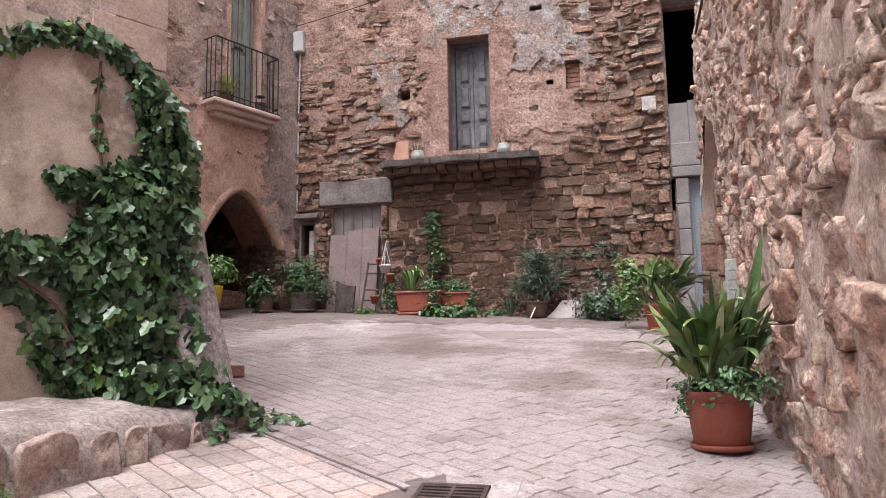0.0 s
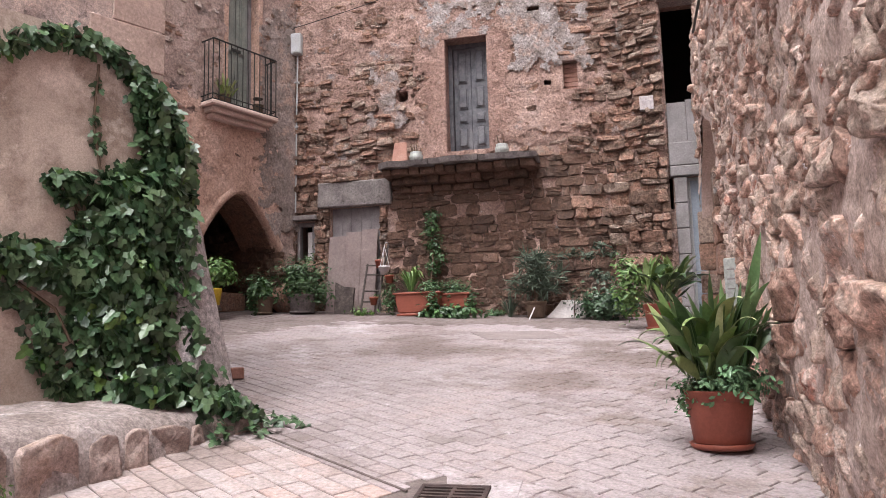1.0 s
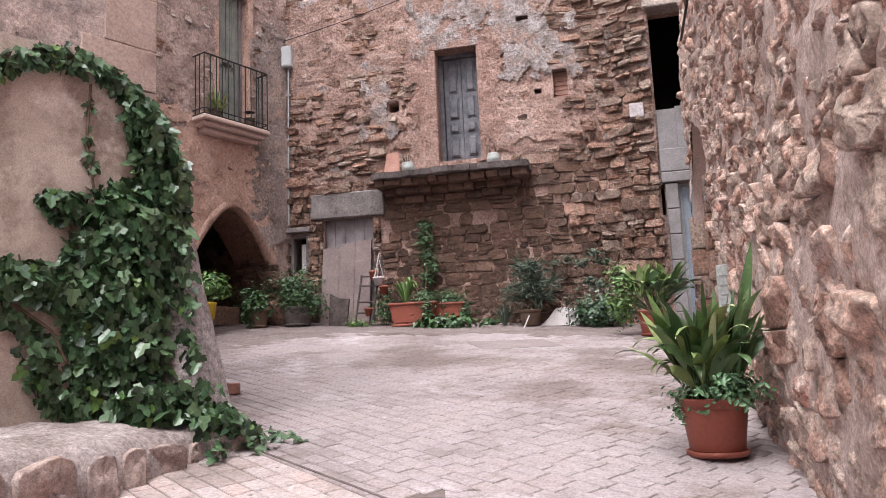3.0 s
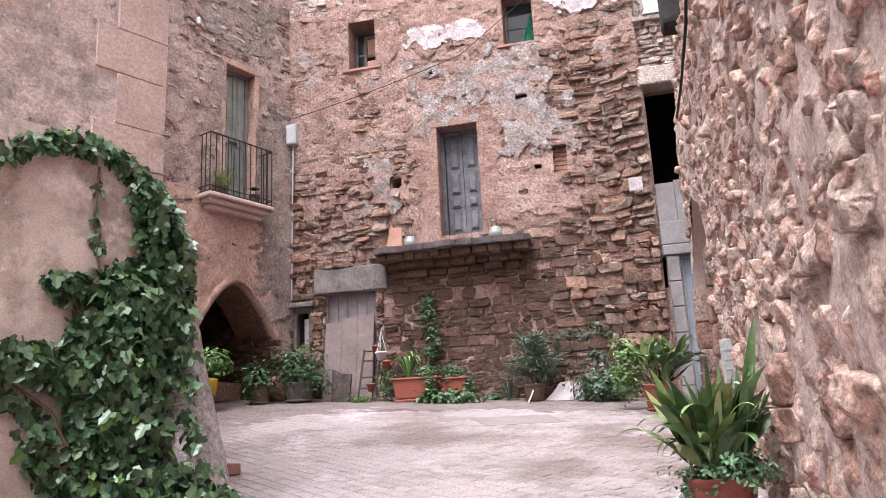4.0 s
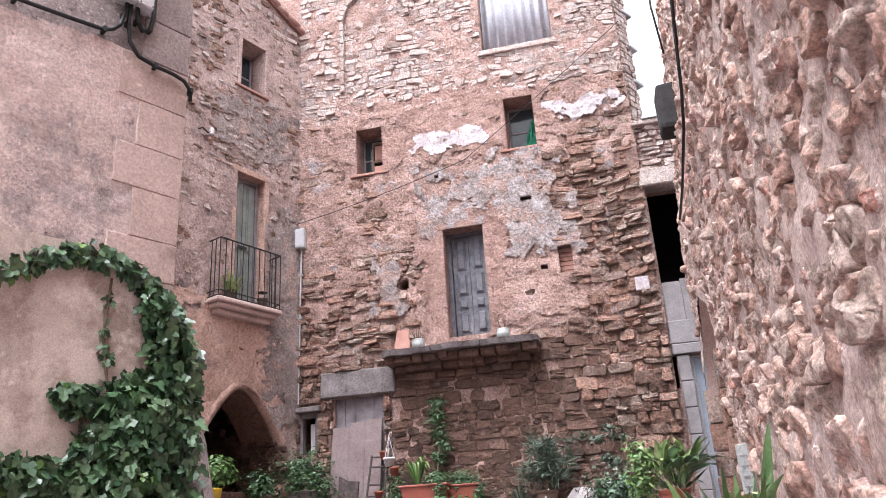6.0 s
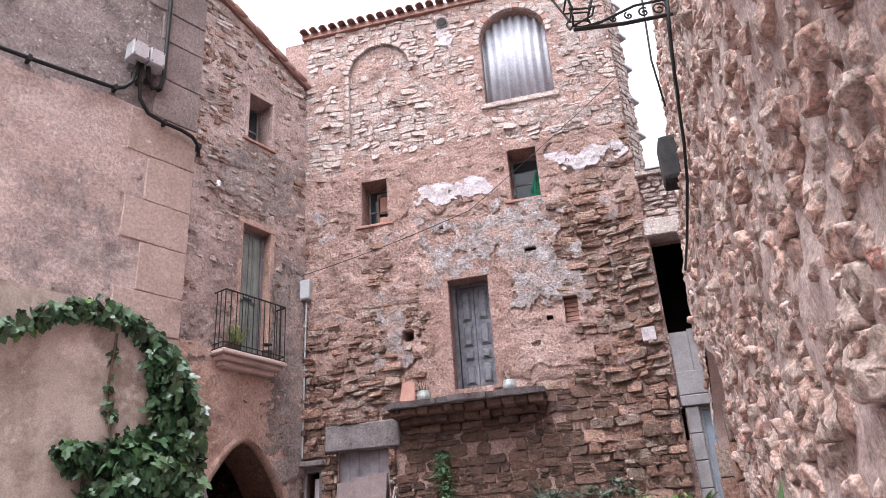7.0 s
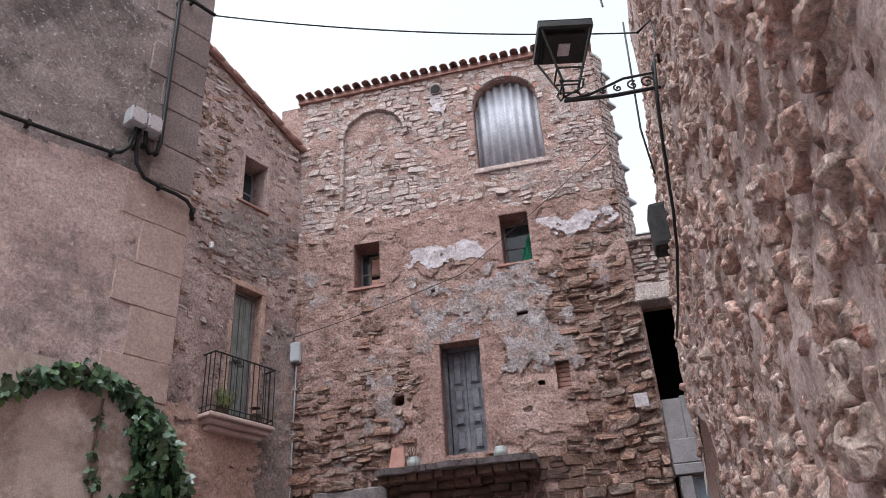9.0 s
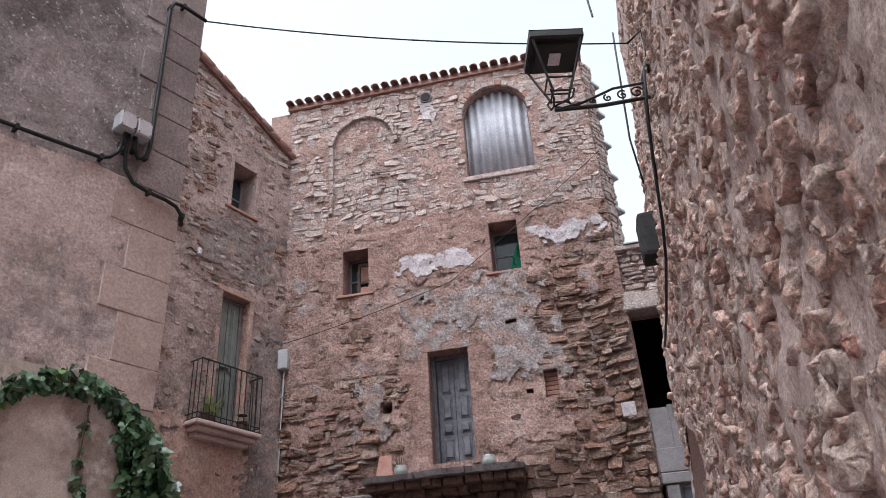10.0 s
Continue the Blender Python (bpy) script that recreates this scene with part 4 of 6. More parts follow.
def pot_parts(parent, r, h, material=M_TERRACOTTA, saucer=True):
    """A flared pot with a rolled rim, its soil and its saucer."""
    z0 = 0.03 if saucer else 0.0
    if saucer:
        part("saucer", lathe([(0.0, 0.0), (r * 0.80, 0.0), (r * 0.90, 0.035), (r * 0.86, 0.035), (r * 0.78, 0.012), (0.0, 0.012)], 28), material, parent, smooth=True)
    part("pot", lathe([(0.0, z0), (r * 0.72, z0), (r * 0.76, z0 + 0.01), (r * 0.92, z0 + h * 0.78), (r * 0.93, z0 + h * 0.80), (r * 0.97, z0 + h * 0.81), (r, z0 + h * 0.97), (r * 1.02, z0 + h), (r * 0.97, z0 + h), (r * 0.9, z0 + h * 0.85), (0.0, z0 + h * 0.85)], 32), material, parent, smooth=True)
    part("soil", lathe([(0.0, z0 + h * 0.84), (r * 0.9, z0 + h * 0.84), (r * 0.88, z0 + h * 0.9), (0.0, z0 + h * 0.92)], 20), M_SOIL, parent)
    return z0 + h * 0.9


def on_ground(x, y, rz=0.0):
    return pose(x, y, gz(x, y), 0, 0, rz)


def at_f(u, w, rz=0.0):
    """A pose on the ground before the facade, w metres out."""
    p = F @ Vector((u, -w, 0))
    return pose(p.x, p.y, gz(p.x, p.y), 0, 0, -13 + rz)


# ---- openings of the facade ----
def panel_door(parent, u0, u1, z0, z1, y, material, rows, label):
    """A boarded leaf with raised panels; rows are the shares of height."""
    leaf = part("door_leaf", boxes((u0, u1, y, y + 0.045, z0, z1), bevel=0.004), material, parent, label)
    z = z0 + 0.09
    h = z1 - z0 - 0.09
    for s in rows:
        bm = bmesh.new()
        a, b, c, d = u0 + 0.065, u1 - 0.055, z + 0.02, z + h * s - 0.05
        box(bm, a, b, y - 0.012, y + 0.0, c, d, bevel=0.008)
        box(bm, a + 0.022, b - 0.022, y - 0.034, y - 0.006, c + 0.022, d - 0.022, bevel=0.014)
        part("door_panel", bm, material, leaf)
        z += h * s
    return leaf


door_1 = thing("door_1", F, "tall grey weathered double door over the balcony slab", "door", kind="structure")
M_DOOR = surf("blue_grey_old_wood", [(0.06, 0.058, 0.07), (0.13, 0.125, 0.145), (0.21, 0.20, 0.22)], 6, 30, 0.7, 0.6, stain=((0.16, 0.12, 0.09), 3, 0.66), depth=0.006)
part("door_frame", boxes((2.70, 2.78, 0.18, 0.38, 4.56, 6.48), (3.38, 3.42, 0.18, 0.38, 4.56, 6.48), (2.78, 3.38, 0.20, 0.38, 6.40, 6.48), bevel=0.006), M_DOOR, door_1)
panel_door(door_1, 2.785, 3.08, 4.57, 6.40, 0.26, M_DOOR, (0.24, 0.14, 0.26, 0.36), "left leaf with raised panels")
panel_door(door_1, 3.09, 3.375, 4.57, 6.40, 0.23, M_DOOR, (0.24, 0.14, 0.26, 0.36), "leaf standing slightly ajar")
part("reveal", boxes((2.62, 2.712, -0.075, 0.40, 4.50, 6.465), (3.408, 3.50, -0.075, 0.40, 4.50, 6.465), (2.62, 3.50, -0.078, 0.40, 6.468, 6.60), bevel=0.010), M_PINK, door_1, "salmon plastered reveal")


def small_window(name, u0, u1, z0, z1, label, curtain=False, m=F, y=0.34, frame_mat=M_WOOD, surround=M_PINK, glass=True):
    w = thing(name, m, label, "window", kind="structure")
    t = 0.07
    part("reveal", boxes((u0 - t, u0 + 0.012, -0.07, 0.43, z0 - 0.02, z1 + t), (u1 - 0.012, u1 + t, -0.07, 0.43, z0 - 0.02, z1 + t), (u0 + 0.012, u1 - 0.012, -0.067, 0.43, z1 - 0.012, z1 + t), bevel=0.008), surround, w)
    part("window_sill", boxes((u0 - t - 0.04, u1 + t + 0.02, -0.09, 0.43, z0 - 0.04, z0 + 0.01), bevel=0.008), M_BRICK, w, "thin brick sill")
    f = part("window_frame", boxes((u0, u0 + 0.05, y, y + 0.05, z0, z1), (u1 - 0.05, u1, y, y + 0.05, z0, z1), (u0, u1, y, y + 0.05, z0, z0 + 0.05), (u0, u1, y, y + 0.05, z1 - 0.05, z1), bevel=0.004), frame_mat, w)
    zm = z0 + (z1 - z0) * 0.5
    part("glazing_bar", boxes((u0 + 0.05, u1 - 0.05, y + 0.005, y + 0.04, zm - 0.018, zm + 0.018)), frame_mat, f)
    if glass:
        for a, b in ((z0 + 0.05, zm - 0.02), (zm + 0.02, z1 - 0.05)):
            part("pane", boxes((u0 + 0.05, u1 - 0.05, y + 0.02, y + 0.026, a, b)), M_GLASS, f)
    return w


w1 = small_window("window_1", 1.16, 1.68, 7.80, 8.74, "small deep window with a half-open brown casement")
part("casement", boxes((1.36, 1.40, 0.28, 0.33, 7.82, 8.62), (1.62, 1.66, 0.28, 0.33, 7.82, 8.62), (1.40, 1.62, 0.28, 0.33, 8.56, 8.62), (1.40, 1.62, 0.28, 0.33, 8.18, 8.23), bevel=0.004), M_STEM, w1)
part("shutter_board", boxes((1.41, 1.61, 0.295, 0.315, 8.24, 8.55), bevel=0.003), M_BRICK, w1, "red-brown shutter board")
part("brick", boxes((1.50, 1.66, -0.02, 0.12, 7.80, 7.95), bevel=0.008), M_BRICK, w1, "loose hollow brick on the sill")
w2 = small_window("window_2", 3.97, 4.51, 7.80, 8.83, "small deep window with a green cloth inside")
bm = bmesh.new()
prev = None
for k in range(9):
    t = k / 8
    row = [bm.verts.new((4.28 + 0.20 * t + 0.03 * math.sin(9 * s), 0.315 + 0.022 * math.sin(14 * t + 3 * s), 7.82 + s * (0.35 + 0.5 * t))) for s in [q / 6 for q in range(7)]]
    if prev:
        for q in range(6):
            bm.faces.new((prev[q], row[q], row[q + 1], prev[q + 1]))
    prev = row
part("curtain", bm, M_GREEN, w2, "bunched green cloth", smooth=True)

# bricked-up small window
wb = thing("window_3", F, "small bricked-up opening with red brick infill", "window", kind="structure")
for k in range(6):
    part("brick", boxes((4.635, 4.855, 0.06, 0.18, 5.405 + 0.078 * k, 5.475 + 0.078 * k), bevel=0.004), M_BRICK, wb)

# arched window closed with a corrugated sheet
wa = thing("window_4", F, "round-headed window closed with a corrugated sheet", "window", kind="structure")
bm = bmesh.new()
prev = None
for k in range(105):
    u = 3.70 + 1.28 * k / 104
    d = min(0.649, abs(u - 4.34))
    top = 11.43 + math.sqrt(max(0.0, 0.65 ** 2 - d * d)) - 0.01
    y = 0.14 + 0.034 * math.sin(2 * math.pi * (u - 3.7) / 0.165)
    row = [bm.verts.new((u, y, 9.97)), bm.verts.new((u, y, top)), bm.verts.new((u, y + 0.006, top)), bm.verts.new((u, y + 0.006, 9.97))]
    if prev:
        for q in range(4):
            bm.faces.new((prev[q], row[q], row[(q + 1) % 4], prev[(q + 1) % 4]))
    prev = row
part("corrugated_sheet", bm, M_FIBRE, wa, "grey corrugated fibre sheet", smooth=True)
for k in range(17):
    a = math.pi * k / 16
    bm = bmesh.new()
    box(bm, -0.062, 0.062, -0.085, 0.30, 0.0, 0.11, bevel=0.008)
    q = part("voussoir", bm, M_BRICK if k % 5 == 2 else M_STONE_TOP, wa)
    q.matrix_local = Matrix.Translation((4.34 + 0.66 * math.cos(a), 0, 11.43 + 0.66 * math.sin(a))) @ Matrix.Rotation(math.pi / 2 - a, 4, "Y")
bm = bmesh.new()
box(bm, 3.60, 5.08, -0.09, 0.10, 9.82, 9.95, bevel=0.015, jit=0.01)
part("window_sill", bm, M_STONE_TOP, wa)
# wall corners left over round the arch head
bm = bmesh.new()
for sgn in (-1, 1):
    prev = None
    for k in range(13):
        d = 0.65 * k / 12
        u = 4.34 + sgn * d
        row = [bm.verts.new((u, y, z)) for y, z in ((0.0, 11.43 + math.sqrt(max(0, 0.4225 - d * d))), (0.0, 12.085), (0.4, 12.085), (0.4, 11.43 + math.sqrt(max(0, 0.4225 - d * d))))]
        if prev:
            for q in range(4):
                bm.faces.new((prev[q], row[q], row[(q + 1) % 4], prev[(q + 1) % 4]))
        prev = row
part("spandrel", bm, M_COAT, wa)
# blind arch, outlined in thin stones
ba = thing("blind_arch", F, "walled-up round arch outlined in thin stones", "arch", kind="structure")
for k in range(19):
    a = math.pi * k / 18
    bm = bmesh.new()
    box(bm, -0.055, 0.055, -0.125 - 0.01 * (k % 3), 0.05, 0.0, 0.075 + 0.03 * (k % 2), bevel=0.008, jit=0.008)
    q = part("arch_stone", bm, M_STONE_TOP, ba)
    q.matrix_local = Matrix.Translation((1.60 + 0.64 * math.cos(a), 0, 11.2 + 0.66 * math.sin(a))) @ Matrix.Rotation(math.pi / 2 - a, 4, "Y")
for k in range(10):
    part("arch_stone", boxes((0.885 + 0.01 * (k % 3), 0.965, -0.118 - 0.01 * (k % 2), 0.05, 9.62 + 0.158 * k, 9.77 + 0.158 * k), bevel=0.006), M_STONE_TOP, ba)

# course of squared blocks under the top storey
rng = random.Random(17)
blocks = []
u = 0.55
while u < 4.9:
    wd, hh = rng.uniform(0.12, 0.30), rng.uniform(0.10, 0.18)
    z = 9.10 + 0.045 * u + 0.05 * nz3(u, 0, 1.3) + rng.uniform(-0.02, 0.02)
    j = [rng.uniform(-0.02, 0.02) for _ in range(8)]
    poly = [(u + j[0], z + j[1]), (u + wd + j[2], z + j[3]), (u + wd + j[4], z + hh + j[5]), (u + wd * 0.5, z + hh + j[6]), (u + j[7], z + hh + j[1])]
    if rng.random() < 0.8:
        blocks.append(((u, z), stone_data(poly, 0.006, rng.uniform(0.06, 0.10), rng, jag=0.010)))
    u += wd + rng.uniform(0.005, 0.03)
lay_stones(F, blocks, lambda s: True, M_STONE_TOP, facade)

# lower wooden door and its lintel
door_2 = thing("door_2", F, "old grey plank door with a patched lower board", "door", kind="structure")
rng = random.Random(6)
for k in range(5):
    u = 0.66 + k * 0.172
    bm = bmesh.new()
    box(bm, u, u + 0.166, 0.06 + rng.uniform(0, 0.012), 0.10, 1.7, 3.76, bevel=0.004)
    part("plank", bm, M_WOOD, door_2)
M_BOARD = surf("pinkish_worn_board", [(0.17, 0.125, 0.105), (0.24, 0.182, 0.158), (0.30, 0.235, 0.207)], 2.6, 26, 0.8, 0.35, stain=((0.20, 0.15, 0.13), 3, 0.62), depth=0.005)
for k, (a, b, zt) in enumerate(((0.66, 0.95, 3.27), (0.955, 1.22, 3.33), (1.225, 1.50, 3.36))):
    bm = bmesh.new()
    vs = box(bm, a, b, 0.0, 0.05, 1.98, zt)
    for v in vs:
        v.co.y += -0.16 + 0.07 * (v.co.z - 1.98)
        v.co.x += (-0.05 if v.co.z < 2.2 else 0.0)
    part("leaning_board", bm, M_BOARD, door_2, "worn pinkish board nailed over the planks")
lint = thing("stone_lintel", F, "long grey stone lintel over the plank door", "lintel", kind="structure")
bm = bmesh.new()
box(bm, 0.45, 1.74, -0.09, 0.3, 3.77, 4.20, bevel=0.02, jit=0.014)
part("lintel_stone", bm, M_GREYSTONE, lint)
w5 = thing("window_5", F, "tiny window with a worn wooden frame under a stone lintel", "window", kind="structure")
part("window_frame", boxes((0.05, 0.10, 0.0, 0.12, 2.9, 3.55), (0.32, 0.37, 0.0, 0.12, 2.9, 3.55), (0.10, 0.32, 0.0, 0.12, 3.49, 3.55), bevel=0.005), M_WOOD, w5)
part("inner_shutter", boxes((0.20, 0.32, 0.10, 0.13, 2.9, 3.40), bevel=0.004), M_WHITE, w5)
bm = bmesh.new()
box(bm, -0.05, 0.44, -0.13, 0.2, 3.57, 3.66, bevel=0.012, jit=0.008)
part("lintel_stone", bm, M_GREYSTONE, w5)

# rough stones between the little window and the plank door, and on the door's other side
rng = random.Random(19)
beside = []
for a, b, z0, z1 in ((0.38, 0.65, 1.75, 3.74), (1.53, 1.66, 1.75, 3.72), (-0.06, 0.46, 3.70, 4.3), (-0.06, 0.05, 1.8, 3.5)):
    for poly in courses(a, b, z0, z1, (0.07, 0.16), (0.10, 0.26), rng, 0.01):
        poly = [(min(b, max(a, p[0])), min(z1, p[1])) for p in poly]
        if max(p[0] for p in poly) - min(p[0] for p in poly) > 0.05:
            beside.append(((a, z0), stone_data(poly, 0.005, rng.uniform(0.05, 0.10), rng, jag=0.012), rng.choice((M_STONE, M_STONE, M_STONE_LOW))))
lay_stones(F, beside, lambda s: True, M_STONE, facade)

# balcony slab and what stands on it
slab = thing("balcony_slab", F, "projecting slab of three worn grey stones", "slab", kind="structure")
rng = random.Random(18)
for a, b, w0 in ((1.66, 2.50, 0.60), (2.51, 3.30, 0.63), (3.31, 4.20, 0.58)):
    bm = bmesh.new()
    n = 9
    top_row, low_row = [], []
    for k in range(n + 1):
        x = a + (b - a) * k / n
        w = w0 + rng.uniform(-0.025, 0.025) - (0.09 if (k == 0 and a < 2) or (k == n and b > 4) else 0.0)
        top_row.append([bm.verts.new((x, -w * q, 4.325 + 0.008 * rng.random() + 0.012 * nz3(x, q, 4.0))) for q in (1.0, 0.6, -0.16)])
        low_row.append([bm.verts.new((x, -(w - 0.03) * q, 4.245 + rng.uniform(-0.012, 0.012))) for q in (1.0, 0.6, -0.16)])
    for k in range(n):
        for q in range(2):
            bm.faces.new((top_row[k][q], top_row[k + 1][q], top_row[k + 1][q + 1], top_row[k][q + 1]))
            bm.faces.new((low_row[k][q + 1], low_row[k + 1][q + 1], low_row[k + 1][q], low_row[k][q]))
        bm.faces.new((low_row[k][0], low_row[k + 1][0], top_row[k + 1][0], top_row[k][0]))
    for k in (0, n):
        bm.faces.new((low_row[k][0], top_row[k][0], top_row[k][1], low_row[k][1])), bm.faces.new((low_row[k][1], top_row[k][1], top_row[k][2], low_row[k][2]))
    part("slab_stone", bm, M_GREYSTONE, slab)
# rubble corbelling under the slab
for lev, (z, w) in enumerate(((4.13, 0.46), (4.02, 0.27), (3.90, 0.15))):
    u = 1.72 + 0.10 * lev
    while u < 4.08 - 0.08 * lev:
        wd = rng.uniform(0.14, 0.36)
        bm = bmesh.new()
        box(bm, u, min(4.16, u + wd - 0.012), -w - rng.uniform(-0.05, 0.04), 0.04, z + rng.uniform(-0.01, 0.01), z + 0.115, bevel=0.014, seg=2, jit=0.012, rng=rng)
        part("corbel_stone", bm, M_STONE_LOW, slab, smooth=True)
        u += wd


def tin_pot(u, w, label, stalks):
    t = thing("tin_pot", F @ pose(u, -w, 4.33), label, "pot", "pots on the slab")
    part("pot", lathe([(0, 0), (0.07, 0), (0.105, 0.04), (0.11, 0.10), (0.09, 0.15), (0.095, 0.165), (0.085, 0.165), (0.08, 0.14), (0, 0.14)], 20), M_ZINC, t, smooth=True)
    bm = bmesh.new()
    r = random.Random(stalks)
    for k in range(stalks):
        x, y = r.uniform(-0.05, 0.05), r.uniform(-0.05, 0.05)
        tube(bm, [(x, y, 0.14), (x * 1.3, y * 1.2, 0.2), (x * 1.7 + r.uniform(-0.02, 0.02), y * 1.4, r.uniform(0.2, 0.32))], 0.007, 5)
    part("dry_stalks", bm, M_STEM, t)


tin_pot(2.27, 0.40, "dented silver tin pot with dry brown stalks", 12)
tin_pot(3.66, 0.42, "dented silver tin pot with a few stubs", 4)
tl = thing("clay_tile", F @ pose(1.98, -0.36, 4.33, -14, 0, 0), "red clay tile leaning upright on the slab", "tile")
bm = bmesh.new()
vs = box(bm, -0.14, 0.14, -0.02, 0.02, 0.0, 0.40)
for v in vs:
    if v.co.z > 0.2:
        v.co.x *= 0.72
bmesh.ops.bevel(bm, geom=list(bm.edges), offset=0.01, segments=2, affect="EDGES")
part("tile_body", bm, M_BRICK, tl)
pl = thing("wall_plaque", F, "small blank white tile set in the wall", "plaque")
part("plaque_tile", boxes((5.78, 5.99, -0.125, -0.02, 4.93, 5.15), bevel=0.006), M_PALE, pl)
vent = thing("round_vent", F, "round stone vent rim under the eaves, its hole a disc painted dark", "vent")
q = part("vent_ring", lathe([(0.10, 0), (0.13, 0), (0.13, 0.16), (0.10, 0.16)], 20), M_GREYSTONE, vent)
q.matrix_local = pose(2.96, 0.06, 12.1, 90)
# flat near-black disc painted in for the shade inside the vent
q = part("vent_dark", lathe([(0.0, 0), (0.10, 0), (0.10, 0.02), (0.0, 0.02)], 20), M_DARK, vent)
q.matrix_local = pose(2.96, -0.095, 12.1, 90)

# roof of the facade's house
roof = thing("roof", F, "clay barrel-tile roof with a red brick eaves course", "roof", kind="structure")
for k in range(25):
    part("eaves_brick", boxes((-0.06 + 0.25 * k, 0.185 + 0.25 * k, -0.11, 0.3, F_TOP, F_TOP + 0.042), bevel=0.006), M_BRICK, roof)
part("roof_bed", boxes((-0.1, 6.22, -0.06, 0.35, F_TOP + 0.045, F_TOP + 0.17)), M_TILE, roof)
bm = bmesh.new()
vs = [bm.verts.new(p) for p in ((-0.1, 0.0, F_TOP + 0.1), (6.22, 0.0, F_TOP + 0.1), (6.22, 5.8, F_TOP + 1.2), (-0.1, 5.8, F_TOP + 1.2), (-0.1, 0.4, F_TOP), (6.22, 0.4, F_TOP), (6.22, 5.8, F_TOP + 1.0), (-0.1, 5.8, F_TOP + 1.0))]
for q in ((0, 1, 2, 3), (7, 6, 5, 4), (0, 4, 5, 1), (2, 6, 7, 3)):
    bm.faces.new([vs[i] for i in q])
part("roof_slope", bm, M_TILE, roof)
rng = random.Random(8)
for k in range(30):
    u = -0.02 + k * 0.213
    for lev, (r0, dz) in enumerate(((0.082, 0.13), (0.075, 0.15))):
        bm = bmesh.new()
        n, pr = 8, None
        tilt = rng.uniform(-0.02, 0.02)
        for q in range(n + 1):
            a = math.pi * q / n
            y0 = -0.22 + rng.uniform(-0.006, 0.006) if lev == 0 else 0.12
            row = [bm.verts.new((u + rr * math.cos(a) + (tilt if e else 0), y0 if e == 0 else y0 + 0.42, F_TOP + dz + rr * 0.8 * math.sin(a) + (0.0 if e == 0 else 0.085))) for e in (0, 1) for rr in (r0, r0 - 0.016)]
            if pr:
                bm.faces.new((pr[0], row[0], row[2], pr[2])), bm.faces.new((pr[1], pr[3], row[3], row[1])), bm.faces.new((pr[0], pr[1], row[1], row[0]))
            pr = row
        part("roof_tile", bm, M_TILE, roof, smooth=True)
gut = thing("gutter", F @ pose(0, 0.4, 0), "short zinc gutter under a clump of roof tiles", "gutter", kind="structure")
part("channel", boxes((-0.62, 0.02, -0.10, 0.05, 11.93, 12.05), bevel=0.02), M_ZINC, gut)
for k in range(3):
    part("roof_tile", tube(bmesh.new(), [(-0.5 + 0.2 * k, -0.12, 12.12), (-0.5 + 0.2 * k, 0.5, 12.25)], [0.10, 0.09], 10), M_TILE, gut, smooth=True)

# electric box, conduit and the long wire
eb = thing("electric_box", F, "grey electric junction box high on the corner", "electric box")
part("box_body", boxes((-0.03, 0.18, -0.17, -0.02, 6.50, 6.88), bevel=0.012), M_PVC, eb)
part("box_lid", boxes((-0.015, 0.165, -0.178, -0.168, 6.52, 6.86), bevel=0.004), M_PVC, eb)
cd = thing("conduit", F, "thin grey conduit down the wall corner", "conduit")
part("pipe", tube(bmesh.new(), [(0.09, -0.08, 6.5), (0.07, -0.08, 5.4), (0.05, -0.08, 3.72)], 0.014, 8), M_PVC, cd)
for z in (6.0, 5.2, 4.4):
    part("clip", boxes((0.03, 0.11, -0.10, -0.02, z, z + 0.025)), M_PVC, cd)
wr = thing("wall_wire", F, "black wire strung slantwise across the house front", "cable")
part("wire", tube(bmesh.new(), [(-0.02, -0.1, 6.62), (-0.10, -0.12, 6.85), (0.05, -0.12, 7.0), *sag((0.1, -0.13, 7.0), (3.2, -0.13, 7.72), 0.05), *sag((3.25, -0.13, 7.75), (6.2, -0.15, 9.95), 0.03)], 0.0065, 6), M_CABLE, wr)

# annex doors
dx = thing("door_3", F, "blue-grey metal door in a stone frame", "door", kind="structure")
part("door_leaf", boxes((6.46, 7.2, 0.14, 0.19, 1.5, 3.82), bevel=0.005), M_BLUE, dx)
part("door_frame", boxes((6.41, 6.46, 0.10, 0.24, 1.5, 3.86), (6.46, 7.2, 0.10, 0.24, 3.82, 3.86), bevel=0.005), M_PVC, dx)
for k in range(6):
    part("jamb_stone", boxes((6.22, 6.405, -0.03, 0.3, 1.5 + 0.393 * k, 1.885 + 0.393 * k), bevel=0.01), M_CEMENT, dx)
part("lintel_stone", boxes((6.17, 7.4, -0.05, 0.3, 3.87, 4.03), bevel=0.012), M_CEMENT, dx)
lp = thing("loft_panel", F, "grey weathered boards closing the lower loft opening", "panel", kind="structure")
for k in range(4):
    part("board", boxes((6.18 + 0.28 * k, 6.455 + 0.28 * k, -0.02, 0.02, 4.40, 5.03 + 0.035 * k), bevel=0.004), M_CEMENT, lp)
part("sill_band", boxes((6.17, 7.4, -0.04, 0.04, 4.04, 4.40), bevel=0.01), M_CEMENT, lp)
bl = thing("loft_lintel", F, "thick stone beam over the loft opening", "lintel", kind="structure")
bm = bmesh.new()
box(bm, 6.02, 7.5, -0.06, 0.3, 6.72, 7.02, bevel=0.02, jit=0.012)
part("beam_stone", bm, M_STONE_TOP, bl)
tp = thing("annex_coping", F, "stone coping with a zinc flashing on the annex", "coping", kind="structure")
part("coping", boxes((6.12, 8.6, -0.08, 0.5, 7.85, 7.93), bevel=0.01), M_STONE_TOP, tp)
part("flashing", boxes((6.3, 7.2, -0.1, 0.5, 7.94, 7.97), bevel=0.004), M_ZINC, tp)

